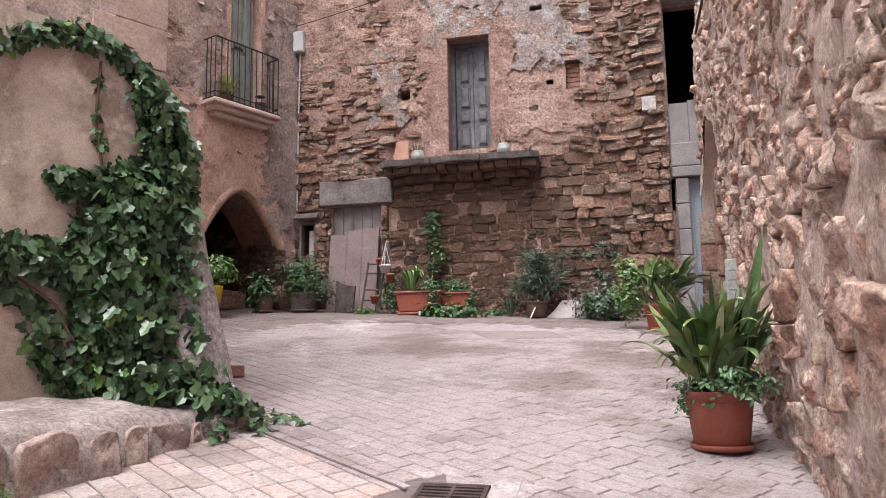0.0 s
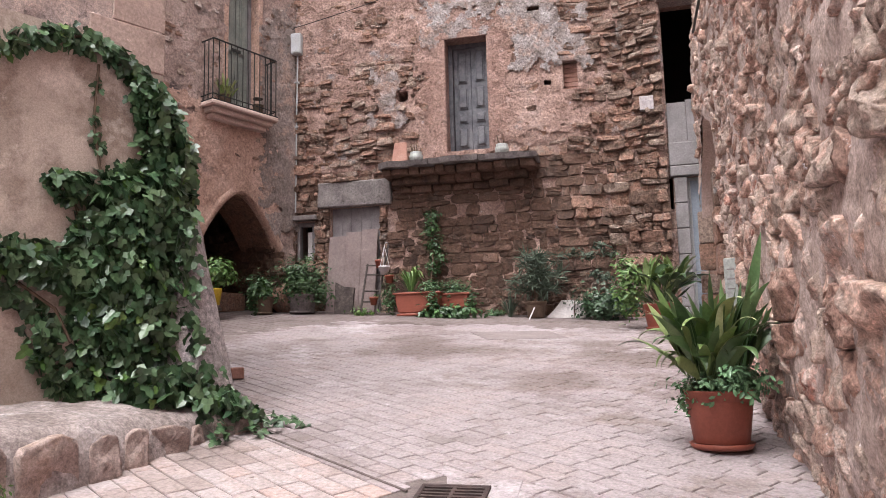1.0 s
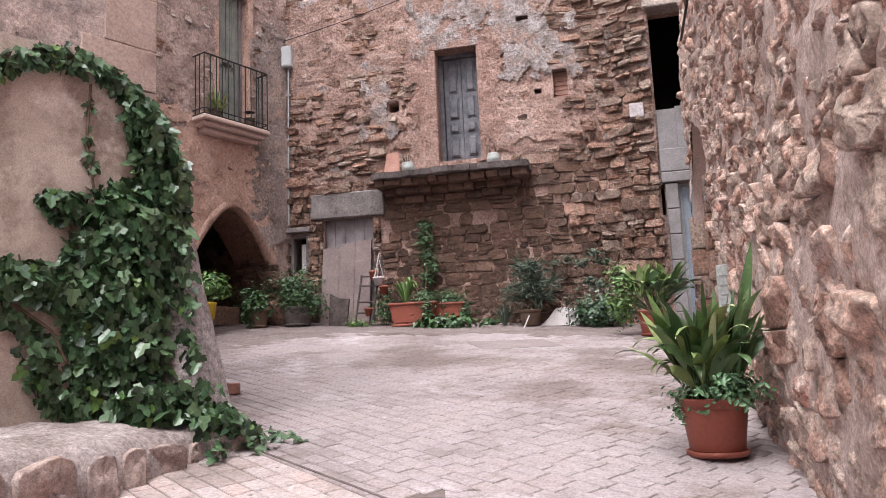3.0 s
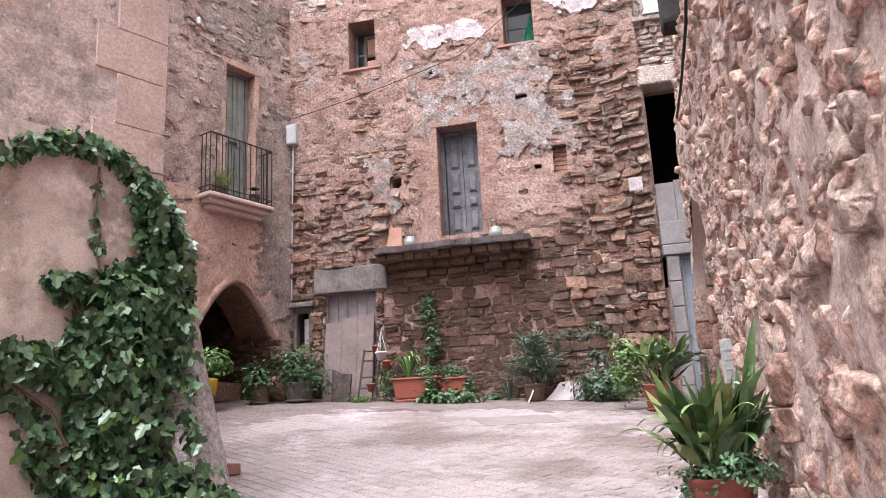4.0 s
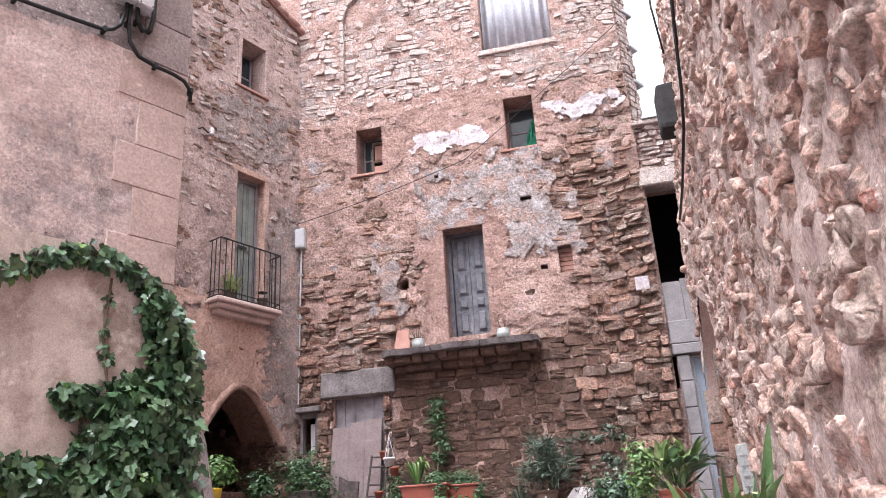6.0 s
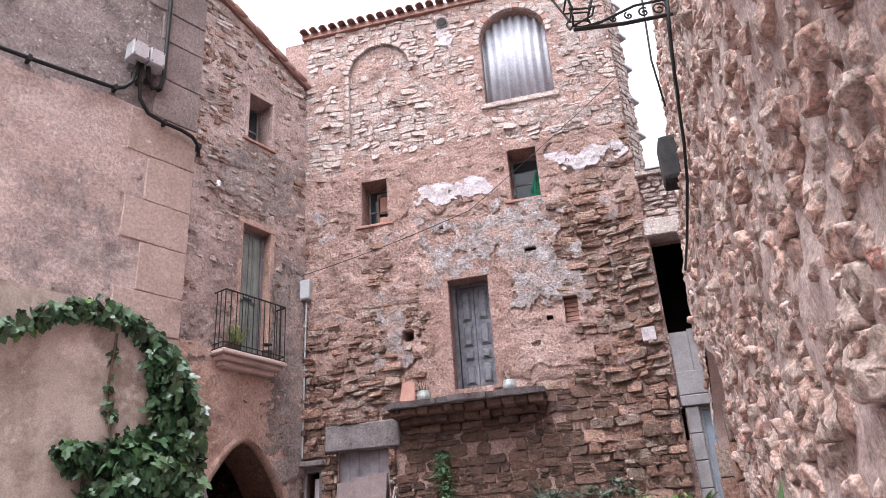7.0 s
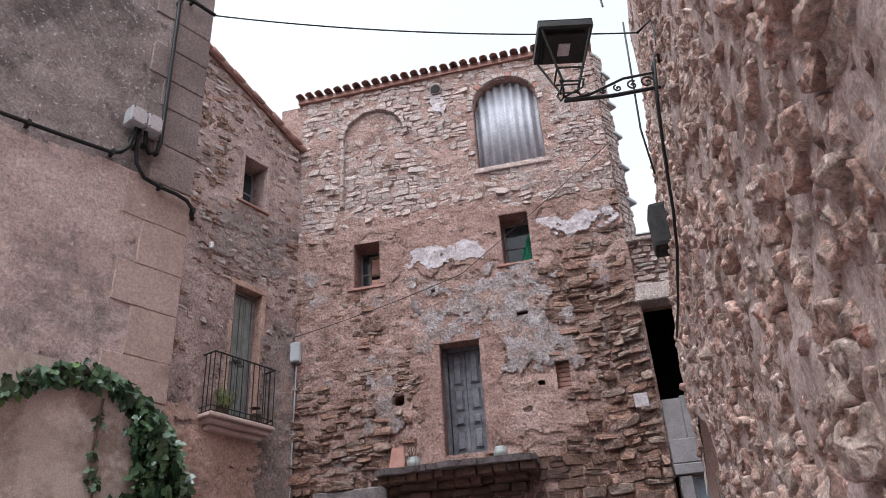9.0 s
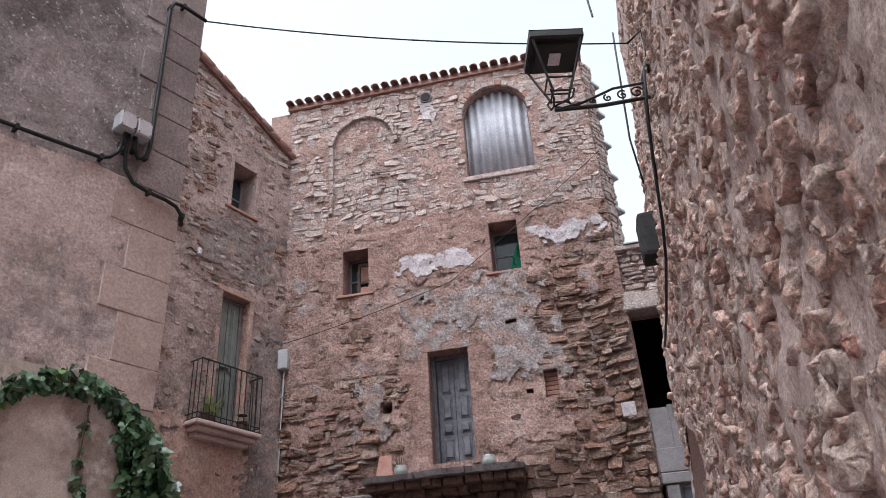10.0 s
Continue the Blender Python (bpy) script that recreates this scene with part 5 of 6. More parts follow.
# ---- balcony on the left house ----
bal = thing("balcony", L, "small iron balcony on a moulded stone ledge", "balcony", kind="structure")
part("ledge", boxes((-1.98, -0.68, -0.36, 0.0, 5.10, 5.17), (-1.92, -0.74, -0.29, 0.0, 5.02, 5.10), (-1.86, -0.80, -0.20, 0.0, 4.94, 5.02), bevel=0.015), M_QUOIN, bal, "moulded sandstone ledge")
part("floor_strip", boxes((-1.97, -0.69, -0.345, 0.0, 5.172, 5.19)), M_IRON, bal)
rail = part("top_rail", tube(bmesh.new(), [(-1.95, 0.02, 6.14), (-1.95, -0.32, 6.14), (-0.71, -0.32, 6.14), (-0.71, 0.02, 6.14)], 0.014, 6), M_IRON, bal)
part("bottom_rail", tube(bmesh.new(), [(-1.95, 0.02, 5.27), (-1.95, -0.32, 5.27), (-0.71, -0.32, 5.27), (-0.71, 0.02, 5.27)], 0.010, 6), M_IRON, bal)
for k in range(12):
    u = -1.95 + 1.24 * k / 11
    part("baluster", tube(bmesh.new(), [(u, -0.32, 5.19), (u, -0.32, 6.14)], 0.009, 6), M_IRON, bal)
for u in (-1.95, -0.71):
    for y in (-0.11, -0.21):
        part("baluster", tube(bmesh.new(), [(u, y, 5.19), (u, y, 6.14)], 0.009, 6), M_IRON, bal)
door_4 = thing("door_4", L, "grey-green balcony door in a deep reveal", "door", kind="structure")
M_SAGE = surf("grey_green_paint", [(0.15, 0.155, 0.15), (0.22, 0.225, 0.21), (0.28, 0.28, 0.26)], 5, 55, 0.7, 0.25, depth=0.005)
part("door_frame", boxes((-1.47, -1.40, 0.14, 0.25, 5.25, 7.60), (-0.91, -0.84, 0.14, 0.25, 5.25, 7.60), (-1.40, -0.91, 0.14, 0.25, 7.53, 7.60), bevel=0.005), M_WOOD, door_4)
for a, b in ((-1.40, -1.16), (-1.15, -0.91)):
    panel_door(door_4, a, b, 5.25, 7.53, 0.17, M_SAGE, (0.4, 0.6), "panelled leaf")
part("reveal", boxes((-1.55, -1.458, -0.05, 0.3, 5.18, 7.585), (-0.852, -0.76, -0.05, 0.3, 5.18, 7.585), (-1.55, -0.76, -0.053, 0.3, 7.588, 7.70), bevel=0.01), M_OCHRE, door_4)
part("latch_rail", boxes((-1.28, -1.06, 0.145, 0.155, 6.28, 6.33)), M_IRON, door_4)
w6 = small_window("window_6", -1.49, -0.92, 9.30, 10.32, "upper window with grey frame in a plain reveal", m=L, surround=M_LWALL)
M_SPIDER = foliage("spider_plant_leaf", [(0.18, 0.26, 0.07), (0.34, 0.40, 0.14), (0.50, 0.52, 0.26)], 0.45)
for u, n, r in ((-1.62, 26, 0.10), (-0.98, 4, 0.09)):
    bp = thing("balcony_pot", L @ pose(u, -0.2, 5.19), "dark pot with a spiky spider plant" if n > 10 else "small dark empty-looking flower pot", "potted plant", "pots on the balcony")
    pot_parts(bp, r, 0.15, M_STEM, False)
    part("leaves", blades(n, random.Random(n), 0.55 if n > 10 else 0.12, 0.26 if n > 10 else 0.06, 0.032, 0.06), M_SPIDER, bp)
    bp.children[-1].location.z = 0.13
ins = thing("wire_insulator", L, "white porcelain insulator on an iron hook", "insulator")
part("hook", tube(bmesh.new(), [(-2.32, 0.02, 8.06), (-2.26, -0.12, 8.07), (-2.16, -0.14, 8.0), (-2.12, -0.14, 8.05)], 0.014, 6), M_IRON, ins)
part("insulator_cup", lathe([(0, 0), (0.045, 0), (0.05, 0.03), (0.03, 0.05), (0.045, 0.08), (0.03, 0.13), (0, 0.135)], 16), M_WHITE, ins, smooth=True)
ins.children[-1].location = (-2.1, -0.14, 7.98)

# ---- tower: boxes, cables ----
for k, (a, b) in enumerate(((-0.67, -0.535), (-0.525, -0.40))):
    jb = thing("junction_box", T, "pale grey plastic junction box with cable glands", "electric box", "junction boxes on the tower")
    part("box_body", boxes((a, b, -0.15, -0.035, 5.40, 5.55), bevel=0.006), M_PVC, jb)
    part("box_lid", boxes((a + 0.004, b - 0.004, -0.162, -0.151, 5.405, 5.545), bevel=0.003), M_WHITE, jb)
    for su, sz in ((a + 0.014, 5.418), (b - 0.014, 5.418), (a + 0.014, 5.532), (b - 0.014, 5.532)):
        q = part("screw", lathe([(0, 0), (0.006, 0), (0.006, 0.004), (0, 0.004)], 8), M_IRON, jb)
        q.matrix_local = pose(su, -0.162, sz, 90)


def cable(name, pts, r, label, m=T, clips=0):
    c = thing(name, m, label, "cable")
    part("sheath", tube(bmesh.new(), pts, r, 7), M_CABLE, c, smooth=True)
    n = len(pts)
    for k in range(clips):
        p = Vector(pts[int((k + 0.5) * n / clips)])
        part("clip", boxes((p.x - 0.012, p.x + 0.012, p.y - 0.02, p.y + 0.05, p.z - 0.022, p.z + 0.022)), M_CABLE, c)
    return c


cable("wall_cable", [*sag((-3.6, -0.06, 4.98), (-0.72, -0.06, 5.10), 0.06), (-0.66, -0.07, 5.13), (-0.61, -0.08, 5.2), (-0.59, -0.08, 5.3), (-0.58, -0.09, 5.41)], 0.016, "black cable clipped along the tower wall", clips=6)
cable("wall_cable", [(-0.55, -0.09, 5.41), (-0.55, -0.07, 5.25), (-0.52, -0.06, 5.10), (-0.44, -0.06, 5.0), (-0.30, -0.06, 4.98), (-0.15, -0.06, 4.98), (-0.05, -0.06, 4.96), (0.02, -0.05, 4.90), (0.03, -0.03, 4.82)], 0.016, "black cable looping from the junction box round the corner", clips=3)
cable("wall_cable", [(-0.50, -0.09, 5.41), (-0.48, -0.07, 5.30), (-0.43, -0.06, 5.24), (-0.37, -0.06, 5.28), (-0.35, -0.06, 5.40), (-0.36, -0.06, 6.2), (-0.37, -0.06, 6.98), (-0.34, -0.07, 7.06), (-0.25, -0.08, 7.08), (-0.02, -0.10, 7.05)], 0.018, "black cable rising up the tower wall", clips=4)
p0, p1 = T @ Vector((-0.02, -0.10, 7.05)), Vector((2.02, 5.0, 6.34))
cable("overhead_cable", sag(p0, p1, 0.10, 20), 0.007, "thin black cable strung across the sky", Matrix.Identity(4))

# plinth at the tower's foot
M_PLINTH = surf("plinth_mortar", [(0.26, 0.205, 0.175), (0.40, 0.33, 0.285), (0.53, 0.455, 0.41)], 3, 26, 0.93, 1.0, stain=[((0.15, 0.11, 0.09), 2.4, 0.60), ((0.66, 0.58, 0.53), 3.1, 0.60)], depth=0.014, grain=(0.5, 1.4), crumble=0.25, pit=14.0)
M_PLINTH_STONE = surf("plinth_sandstone", [(0.24, 0.175, 0.145), (0.37, 0.275, 0.225), (0.46, 0.35, 0.285), (0.40, 0.255, 0.18)], 4, 30, 0.92, 0.9, vary=0.4, stain=((0.18, 0.13, 0.11), 3.5, 0.60), depth=0.012, grain=(0.55, 1.35), crumble=0.2, pit=18.0)
plinth = thing("stone_plinth", T, "worn stone bench plinth capped with cracked mortar", "plinth", kind="structure")
bm = bmesh.new()
prev = None
for k in range(61):
    u = -3.4 + 3.95 * k / 60
    front = 0.56 + 0.28 * min(1.0, max(0.0, -u) / 0.9) if u < 0.3 else 0.56 - 1.2 * (u - 0.3)
    g = local_gz(T, u, -front) - 0.05
    row = []
    for w, z in ((-0.05, 1.06), (0.12, 1.05), (front * 0.55, 1.01), (front * 0.86, 0.96), (front * 0.97, 0.90), (front, g + (0.9 - g) * 0.5), (front + 0.02, g)):
        jit = 0.02 * nz3(u, w * 3 + z, 6.0, 2.0)
        row.append(bm.verts.new((u, -w - jit, z + (jit if z > 0.8 else 0))))
    if prev:
        for q in range(6):
            bm.faces.new((prev[q], prev[q + 1], row[q + 1], row[q]))
    prev = row
part("mortar_cap", bm, M_PLINTH, plinth, "cracked pale mortar", smooth=True)
rng = random.Random(14)
u = -2.6
while u < 0.25:
    wd = rng.uniform(0.14, 0.42)
    uc = u + wd / 2
    front = 0.56 + 0.28 * min(1.0, max(0.0, -uc) / 0.9)
    g = local_gz(T, uc, -front)
    hh = (0.93 - g) * rng.uniform(0.75, 1.05)
    poly = [(u + 0.01, g - 0.05), (u + wd - 0.01, g - 0.05), (u + wd - rng.uniform(0, 0.05), g + hh * rng.uniform(0.7, 0.95)), (u + wd * 0.6, g + hh), (u + rng.uniform(0, 0.05), g + hh * rng.uniform(0.75, 0.98))]
    v, f = stone_data(poly, 0.016, 0.03, rng, FINE, 0.006, (0.12, 0.37, 0.63, 0.88))
    me = bpy.data.meshes.new("plinth_stone")
    me.from_pydata([(a, b - front + 0.004, c) for a, b, c in v], [], f)
    link_mesh("plinth_stone", me, M_PLINTH_STONE, plinth, smooth=True)
    u += wd
# battered corner stone
M_BUTT = surf("rough_grey_corner_stone", [(0.34, 0.28, 0.245), (0.54, 0.465, 0.415), (0.66, 0.58, 0.53)], 5, 26, 0.93, 1.0, stain=((0.12, 0.10, 0.085), 4, 0.59), speck=((0.48, 0.43, 0.39), 14, 0.66), depth=0.03, grain=(0.45, 1.45), crumble=0.3, pit=22.0)
bt = thing("corner_buttress", T, "leaning rounded stone guarding the tower corner", "buttress", kind="structure")
bm = bmesh.new()
prev = None
for k in range(21):
    t = k / 20
    z = 0.62 + 1.9 * t
    r = 0.34 - 0.19 * t - 0.05 * max(0, t - 0.8) * 5
    cx, cy = 0.22 - 0.09 * t, -0.17 + 0.24 * t
    row = []
    for q in range(20):
        a = 2 * math.pi * q / 20
        rr = r * (1 + 0.10 * noise.noise((math.cos(a) * 2, math.sin(a) * 2, z * 3)))
        row.append(bm.verts.new((cx + rr * math.cos(a), cy + rr * math.sin(a), z)))
    if prev:
        for q in range(20):
            bm.faces.new((prev[q], prev[(q + 1) % 20], row[(q + 1) % 20], row[q]))
    prev = row
bm.faces.new(prev)
part("buttress_stone", bm, M_BUTT, bt, smooth=True)
br = thing("loose_brick", on_ground(-1.86, 6.95, 20), "loose red brick lying behind the corner stone", "brick")
part("brick_body", boxes((-0.12, 0.12, -0.06, 0.06, 0.0, 0.10), bevel=0.008), M_BRICK, br)

# ---- ivy on the tower ----
ivy = thing("ivy", T, "dense dark ivy climbing the tower corner and plinth", "ivy")
rng = random.Random(40)


def along(path, n, rng, thick):
    """Random places about a path of (u, z, radius)."""
    seg = [math.dist(a[:2], b[:2]) * (a[2] + b[2]) for a, b in zip(path, path[1:])]
    for _ in range(n):
        x = rng.uniform(0, sum(seg))
        for s, a, b in zip(seg, path, path[1:]):
            if x <= s:
                break
            x -= s
        t = x / s
        r = (a[2] + (b[2] - a[2]) * t) * math.sqrt(rng.random())
        an = rng.uniform(0, 2 * math.pi)
        k = 1 - (r / max(0.01, a[2] + (b[2] - a[2]) * t)) ** 2
        yield a[0] + (b[0] - a[0]) * t + r * math.cos(an), a[1] + (b[1] - a[1]) * t + r * math.sin(an), thick * (0.15 + 0.85 * k)


IVY_PATHS = [([(-1.6, 2.9, 0.05), (-1.12, 3.14, 0.07), (-0.9, 3.27, 0.08), (-0.62, 3.36, 0.09), (-0.38, 3.31, 0.08), (-0.18, 3.17, 0.11), (0.0, 3.0, 0.12)], 260, 0.10, 0.085),
             ([(-0.22, 3.1, 0.08), (-0.05, 2.9, 0.15), (0.03, 2.65, 0.19), (-0.02, 2.40, 0.24), (-0.20, 2.2, 0.42), (-0.22, 1.9, 0.42), (-0.18, 1.55, 0.42), (-0.12, 1.25, 0.42), (-0.02, 1.02, 0.36)], 2900, 0.28, 0.092),
             ([(-0.5, 2.35, 0.14), (-0.72, 2.40, 0.07)], 60, 0.10, 0.09),
             ([(-1.7, 1.95, 0.12), (-1.2, 1.96, 0.14), (-0.9, 1.90, 0.13), (-0.6, 1.85, 0.16), (-0.4, 1.8, 0.2)], 420, 0.14, 0.095),
             ([(-1.3, 1.75, 0.05), (-0.95, 1.70, 0.05), (-0.65, 1.5, 0.08)], 70, 0.08, 0.08),
             ([(-0.78, 1.5, 0.10), (-0.72, 1.28, 0.10), (-0.55, 1.15, 0.10), (-0.3, 1.05, 0.12)], 170, 0.12, 0.085),
             ([(-0.47, 3.1, 0.03), (-0.48, 2.85, 0.03), (-0.45, 2.6, 0.05)], 22, 0.05, 0.06),
             ([(0.0, 1.05, 0.16), (0.25, 1.0, 0.13), (0.42, 0.9, 0.10)], 420, 0.50, 0.085),
             ([(0.0, 2.3, 0.12), (0.06, 1.9, 0.10), (0.08, 1.5, 0.10), (0.12, 1.2, 0.12)], 300, 0.42, 0.085)]
mats, mats2 = [], []
for path, n, thick, size in IVY_PATHS:
    for u, z, w in along(path, int(n * 1.3), rng, thick):
        w = w * rng.uniform(0.45, 1.0) + 0.03
        m = leaf_pose((u, -w - (0.18 if z < 1.25 and u > -0.4 else 0.0), z), (0.15, -1, 0.35), size * rng.uniform(0.5, 1.18), rng, 0.9, 1.25)
        (mats2 if rng.random() < 0.05 else mats).append(m)
for k in range(90):
    t = rng.random()
    p = Vector((-0.05 + 0.75 * t, -0.45 - 0.35 * rng.random(), 0))
    z = local_gz(T, p.x, p.y) + rng.uniform(0.01, 0.16) * (1.2 - t)
    mats.append(leaf_pose((p.x, p.y, z), (0, -0.4, 1), 0.07 * rng.uniform(0.6, 1.2), rng, 0.3))
scatter("leaves", IVY, mats, M_IVY, ivy, kind="stuff")
scatter("young_leaves", IVY, mats2, M_LEAF_LIGHT, ivy, "fresh light-green ivy leaves", "stuff")
for pts in ([(0.0, -0.05, 0.9), (-0.1, -0.06, 1.5), (-0.05, -0.06, 2.2), (0.02, -0.06, 2.8), (-0.2, -0.06, 3.15), (-0.6, -0.06, 3.35), (-1.1, -0.06, 3.12)], [(-0.47, -0.05, 3.2), (-0.49, -0.05, 2.8), (-0.42, -0.06, 2.4)], [(-0.2, -0.06, 1.7), (-0.7, -0.06, 1.85), (-1.6, -0.06, 1.95)], [(-0.6, -0.05, 2.3), (-0.5, -0.08, 2.0), (-0.38, -0.2, 1.9)], [(-0.9, -0.06, 1.75), (-0.7, -0.1, 1.6), (-0.6, -0.1, 1.4)]):
    part("stem", tube(bmesh.new(), pts, 0.009, 6), M_STEM, ivy)

wt = thing("weed_tuft", T @ pose(-1.30, -0.90, local_gz(T, -1.30, -0.90)), "fresh green weeds at the plinth foot", "weeds")
scatter("leaves", OVAL, bush(random.Random(91), (0, 0, 0.09), (0.12, 0.07, 0.12), 200, 0.032), M_LEAF_LIGHT, wt, kind="stuff")

# ---- right wall: lantern, cables, boxes ----
lan = thing("wall_lantern", pose(0, 0, -0.11), "black iron street lantern on a scrolled wall bracket", "lantern")
A, B = Vector((2.10, 5.0, 5.82)), Vector((1.27, 5.0, 5.72))
arm = part("bracket_arm", tube(bmesh.new(), [A, A.lerp(B, 0.5) + Vector((0, 0, -0.02)), B], 0.018, 8), M_IRON, lan)
part("wall_bar", tube(bmesh.new(), [(2.08, 5.0, 6.28), (2.09, 5.0, 5.9), (2.12, 5.0, 5.45)], 0.02, 8), M_IRON, lan)
part("upper_brace", tube(bmesh.new(), [(2.08, 5.0, 5.98), (1.8, 5.0, 5.93), (1.5, 5.0, 5.78), (1.3, 5.0, 5.73)], 0.012, 6), M_IRON, lan)
for k in range(5):
    c, r = Vector((2.0 - 0.13 * k, 5.0, 5.88 - 0.025 * k)), 0.065 - 0.009 * k
    part("scroll", tube(bmesh.new(), [c + Vector((math.cos(t) * r * (1 - t / 11), 0, math.sin(t) * r * (1 - t / 11))) for t in [0.45 * q + k for q in range(20)]], 0.008, 6), M_IRON, lan)
part("tip_knob", lathe([(0, -0.07), (0.03, -0.05), (0.045, 0.0), (0.03, 0.05), (0, 0.06)], 12), M_IRON, lan, smooth=True)
lan.children[-1].location = B
cx = 1.34
for sx in (-1, 1):
    for sy in (-1, 1):
        part("cage_strut", tube(bmesh.new(), [(cx + sx * 0.07, 5 + sy * 0.07, 5.86), (cx + sx * 0.21, 5 + sy * 0.21, 6.34)], 0.011, 6), M_IRON, lan)
        part("curl", tube(bmesh.new(), [(B.x, 5.0, 5.76), (cx + sx * 0.08, 5 + sy * 0.08, 5.79), (cx + sx * 0.10, 5 + sy * 0.10, 5.86), (cx + sx * 0.07, 5 + sy * 0.07, 5.9)], 0.010, 6), M_IRON, lan)
for z, s in ((5.87, 0.075), (5.99, 0.11), (6.34, 0.215)):
    bm = bmesh.new()
    tube(bm, [(cx - s, 5 - s, z), (cx + s, 5 - s, z), (cx + s, 5 + s, z), (cx - s, 5 + s, z), (cx - s, 5 - s, z)], 0.010, 6)
    part("cage_ring", bm, M_IRON, lan)
bm = bmesh.new()
s = 0.235
box(bm, cx - s, cx + s, 5 - s, 5 + s, 6.34, 6.42, bevel=0.01)
vs = [bm.verts.new(p) for p in ((cx - s, 5 - s, 6.42), (cx + s, 5 - s, 6.42), (cx + s, 5 + s, 6.42), (cx - s, 5 + s, 6.42), (cx - 0.09, 4.91, 6.56), (cx + 0.09, 4.91, 6.56), (cx + 0.09, 5.09, 6.56), (cx - 0.09, 5.09, 6.56))]
for q in ((0, 1, 5, 4), (1, 2, 6, 5), (2, 3, 7, 6), (3, 0, 4, 7), (4, 5, 6, 7)):
    bm.faces.new([vs[i] for i in q])
part("hood", bm, M_IRON, lan)
part("hood_cap", lathe([(0, 0), (0.09, 0), (0.10, 0.03), (0.06, 0.09), (0, 0.11)], 14), M_IRON, lan, smooth=True)
lan.children[-1].location = (cx, 5.0, 6.56)
part("lamp_tray", boxes((cx - 0.17, cx + 0.17, 4.83, 5.17, 6.30, 6.335)), M_IRON, lan)
part("lamp_glass", boxes((cx - 0.05, cx + 0.05, 4.93, 5.07, 6.285, 6.30)), M_WHITE, lan, "pale lamp cover under the hood")


def on_w(u, z, out=0.05):
    p = W @ Vector((u, -w_out(u, z) - out, z))
    return p


cable("wall_cable", [on_w(5.55, 6.27), on_w(5.50, 6.0, 0.14), on_w(5.45, 5.7, 0.14), on_w(5.35, 5.2, 0.14), on_w(5.2, 4.7, 0.14), on_w(4.9, 4.5, 0.14), on_w(3.6, 4.55, 0.14), on_w(2.6, 4.6, 0.14)], 0.014, "black cable hanging down the rubble wall", Matrix.Identity(4))
cable("wall_cable", [on_w(5.9, 5.75, 0.14), on_w(5.75, 5.4, 0.15), on_w(5.55, 5.15, 0.15), on_w(5.4, 5.0, 0.14), on_w(5.35, 5.15, 0.14)], 0.012, "black cable drooping from the lantern", Matrix.Identity(4))
cable("wall_cable", [(2.02, 5.0, 6.34), on_w(5.5, 6.55, 0.1), on_w(5.55, 6.3, 0.08), on_w(5.55, 6.0, 0.08)], 0.012, "black cable end on the lantern bracket", Matrix.Identity(4))
cable("wall_cable", [on_w(2.0, 9.9, 0.28), on_w(2.1, 8.8, 0.26), on_w(2.0, 7.9, 0.2), on_w(1.9, 7.2, 0.1)], 0.014, "twisted black cable hanging off the wall", Matrix.Identity(4))
bb = thing("black_wall_box", Matrix.Identity(4), "dark weathered box bracketed to the wall", "box")
bm = bmesh.new()
p = on_w(2.0, 6.3, 0.0)
box(bm, -0.30, 0.1, -0.20, 0.20, 0.0, 0.62, bevel=0.06, seg=2, jit=0.015)
q = part("box_body", bm, surf("dark_weathered_stone", [(0.018, 0.016, 0.015), (0.05, 0.045, 0.04)], 6, 50, 0.9, 0.6), bb)
bb.matrix_world = pose(p.x, p.y, 5.98, 0, 0, -14)
mb = thing("meter_plate", Matrix.Identity(4), "narrow galvanised meter box on the wall", "meter box")
p = on_w(4.1, 1.80, 0.11)
part("plate", boxes((-0.05, 0.05, -0.02, 0.02, -0.20, 0.20), bevel=0.005), M_ZINC, mb)
for k in range(4):
    part("slot", boxes((-0.03, 0.03, -0.026, -0.021, -0.14 + 0.08 * k, -0.128 + 0.08 * k)), M_CEMENT, mb)
mb.matrix_world = pose(p.x, p.y, p.z, 0, 0, -20)

# ---- potted plants ----
M_STRAP = foliage("strap_leaf", [(0.045, 0.085, 0.035), (0.085, 0.15, 0.06), (0.14, 0.215, 0.09), (0.22, 0.29, 0.15)], 0.28)
big = thing("potted_aspidistra", on_ground(1.66, 4.77, 30), "broad-leaved green plant in a terracotta-coloured pot with saucer", "potted plant")
top = pot_parts(big, 0.208, 0.31)
rng = random.Random(51)
M_STRAP_PALE = foliage("pale_strap_leaf", [(0.09, 0.16, 0.05), (0.17, 0.25, 0.08), (0.27, 0.34, 0.14), (0.40, 0.44, 0.22)], 0.3)
for k in range(58):
    az = 3.5 + rng.gauss(0, 0.9)
    root = (-0.08 + rng.uniform(-0.06, 0.06), rng.uniform(-0.09, 0.09), top - 0.01)
    lean = rng.uniform(0.0, 0.55)
    part("leaf", strap_leaf(root, az, rng.uniform(0.46, 0.76) - 0.12 * lean, lean, rng.choice((0.2, 0.5, 0.9, 1.5, 2.4)), rng.uniform(0.062, 0.095), rng), M_STRAP_PALE if rng.random() < 0.55 else M_STRAP, big, smooth=True)
for k in range(42):
    az = rng.gauss(-0.4, 1.1)
    root = (0.10 + rng.uniform(-0.05, 0.05), rng.uniform(-0.09, 0.09), top - 0.01)
    part("leaf", strap_leaf(root, az, rng.uniform(0.46, 0.74), rng.uniform(0.0, 0.36), rng.choice((0.1, 0.3, 0.7, 1.8)), rng.uniform(0.05, 0.08), rng), M_STRAP, big, smooth=True)
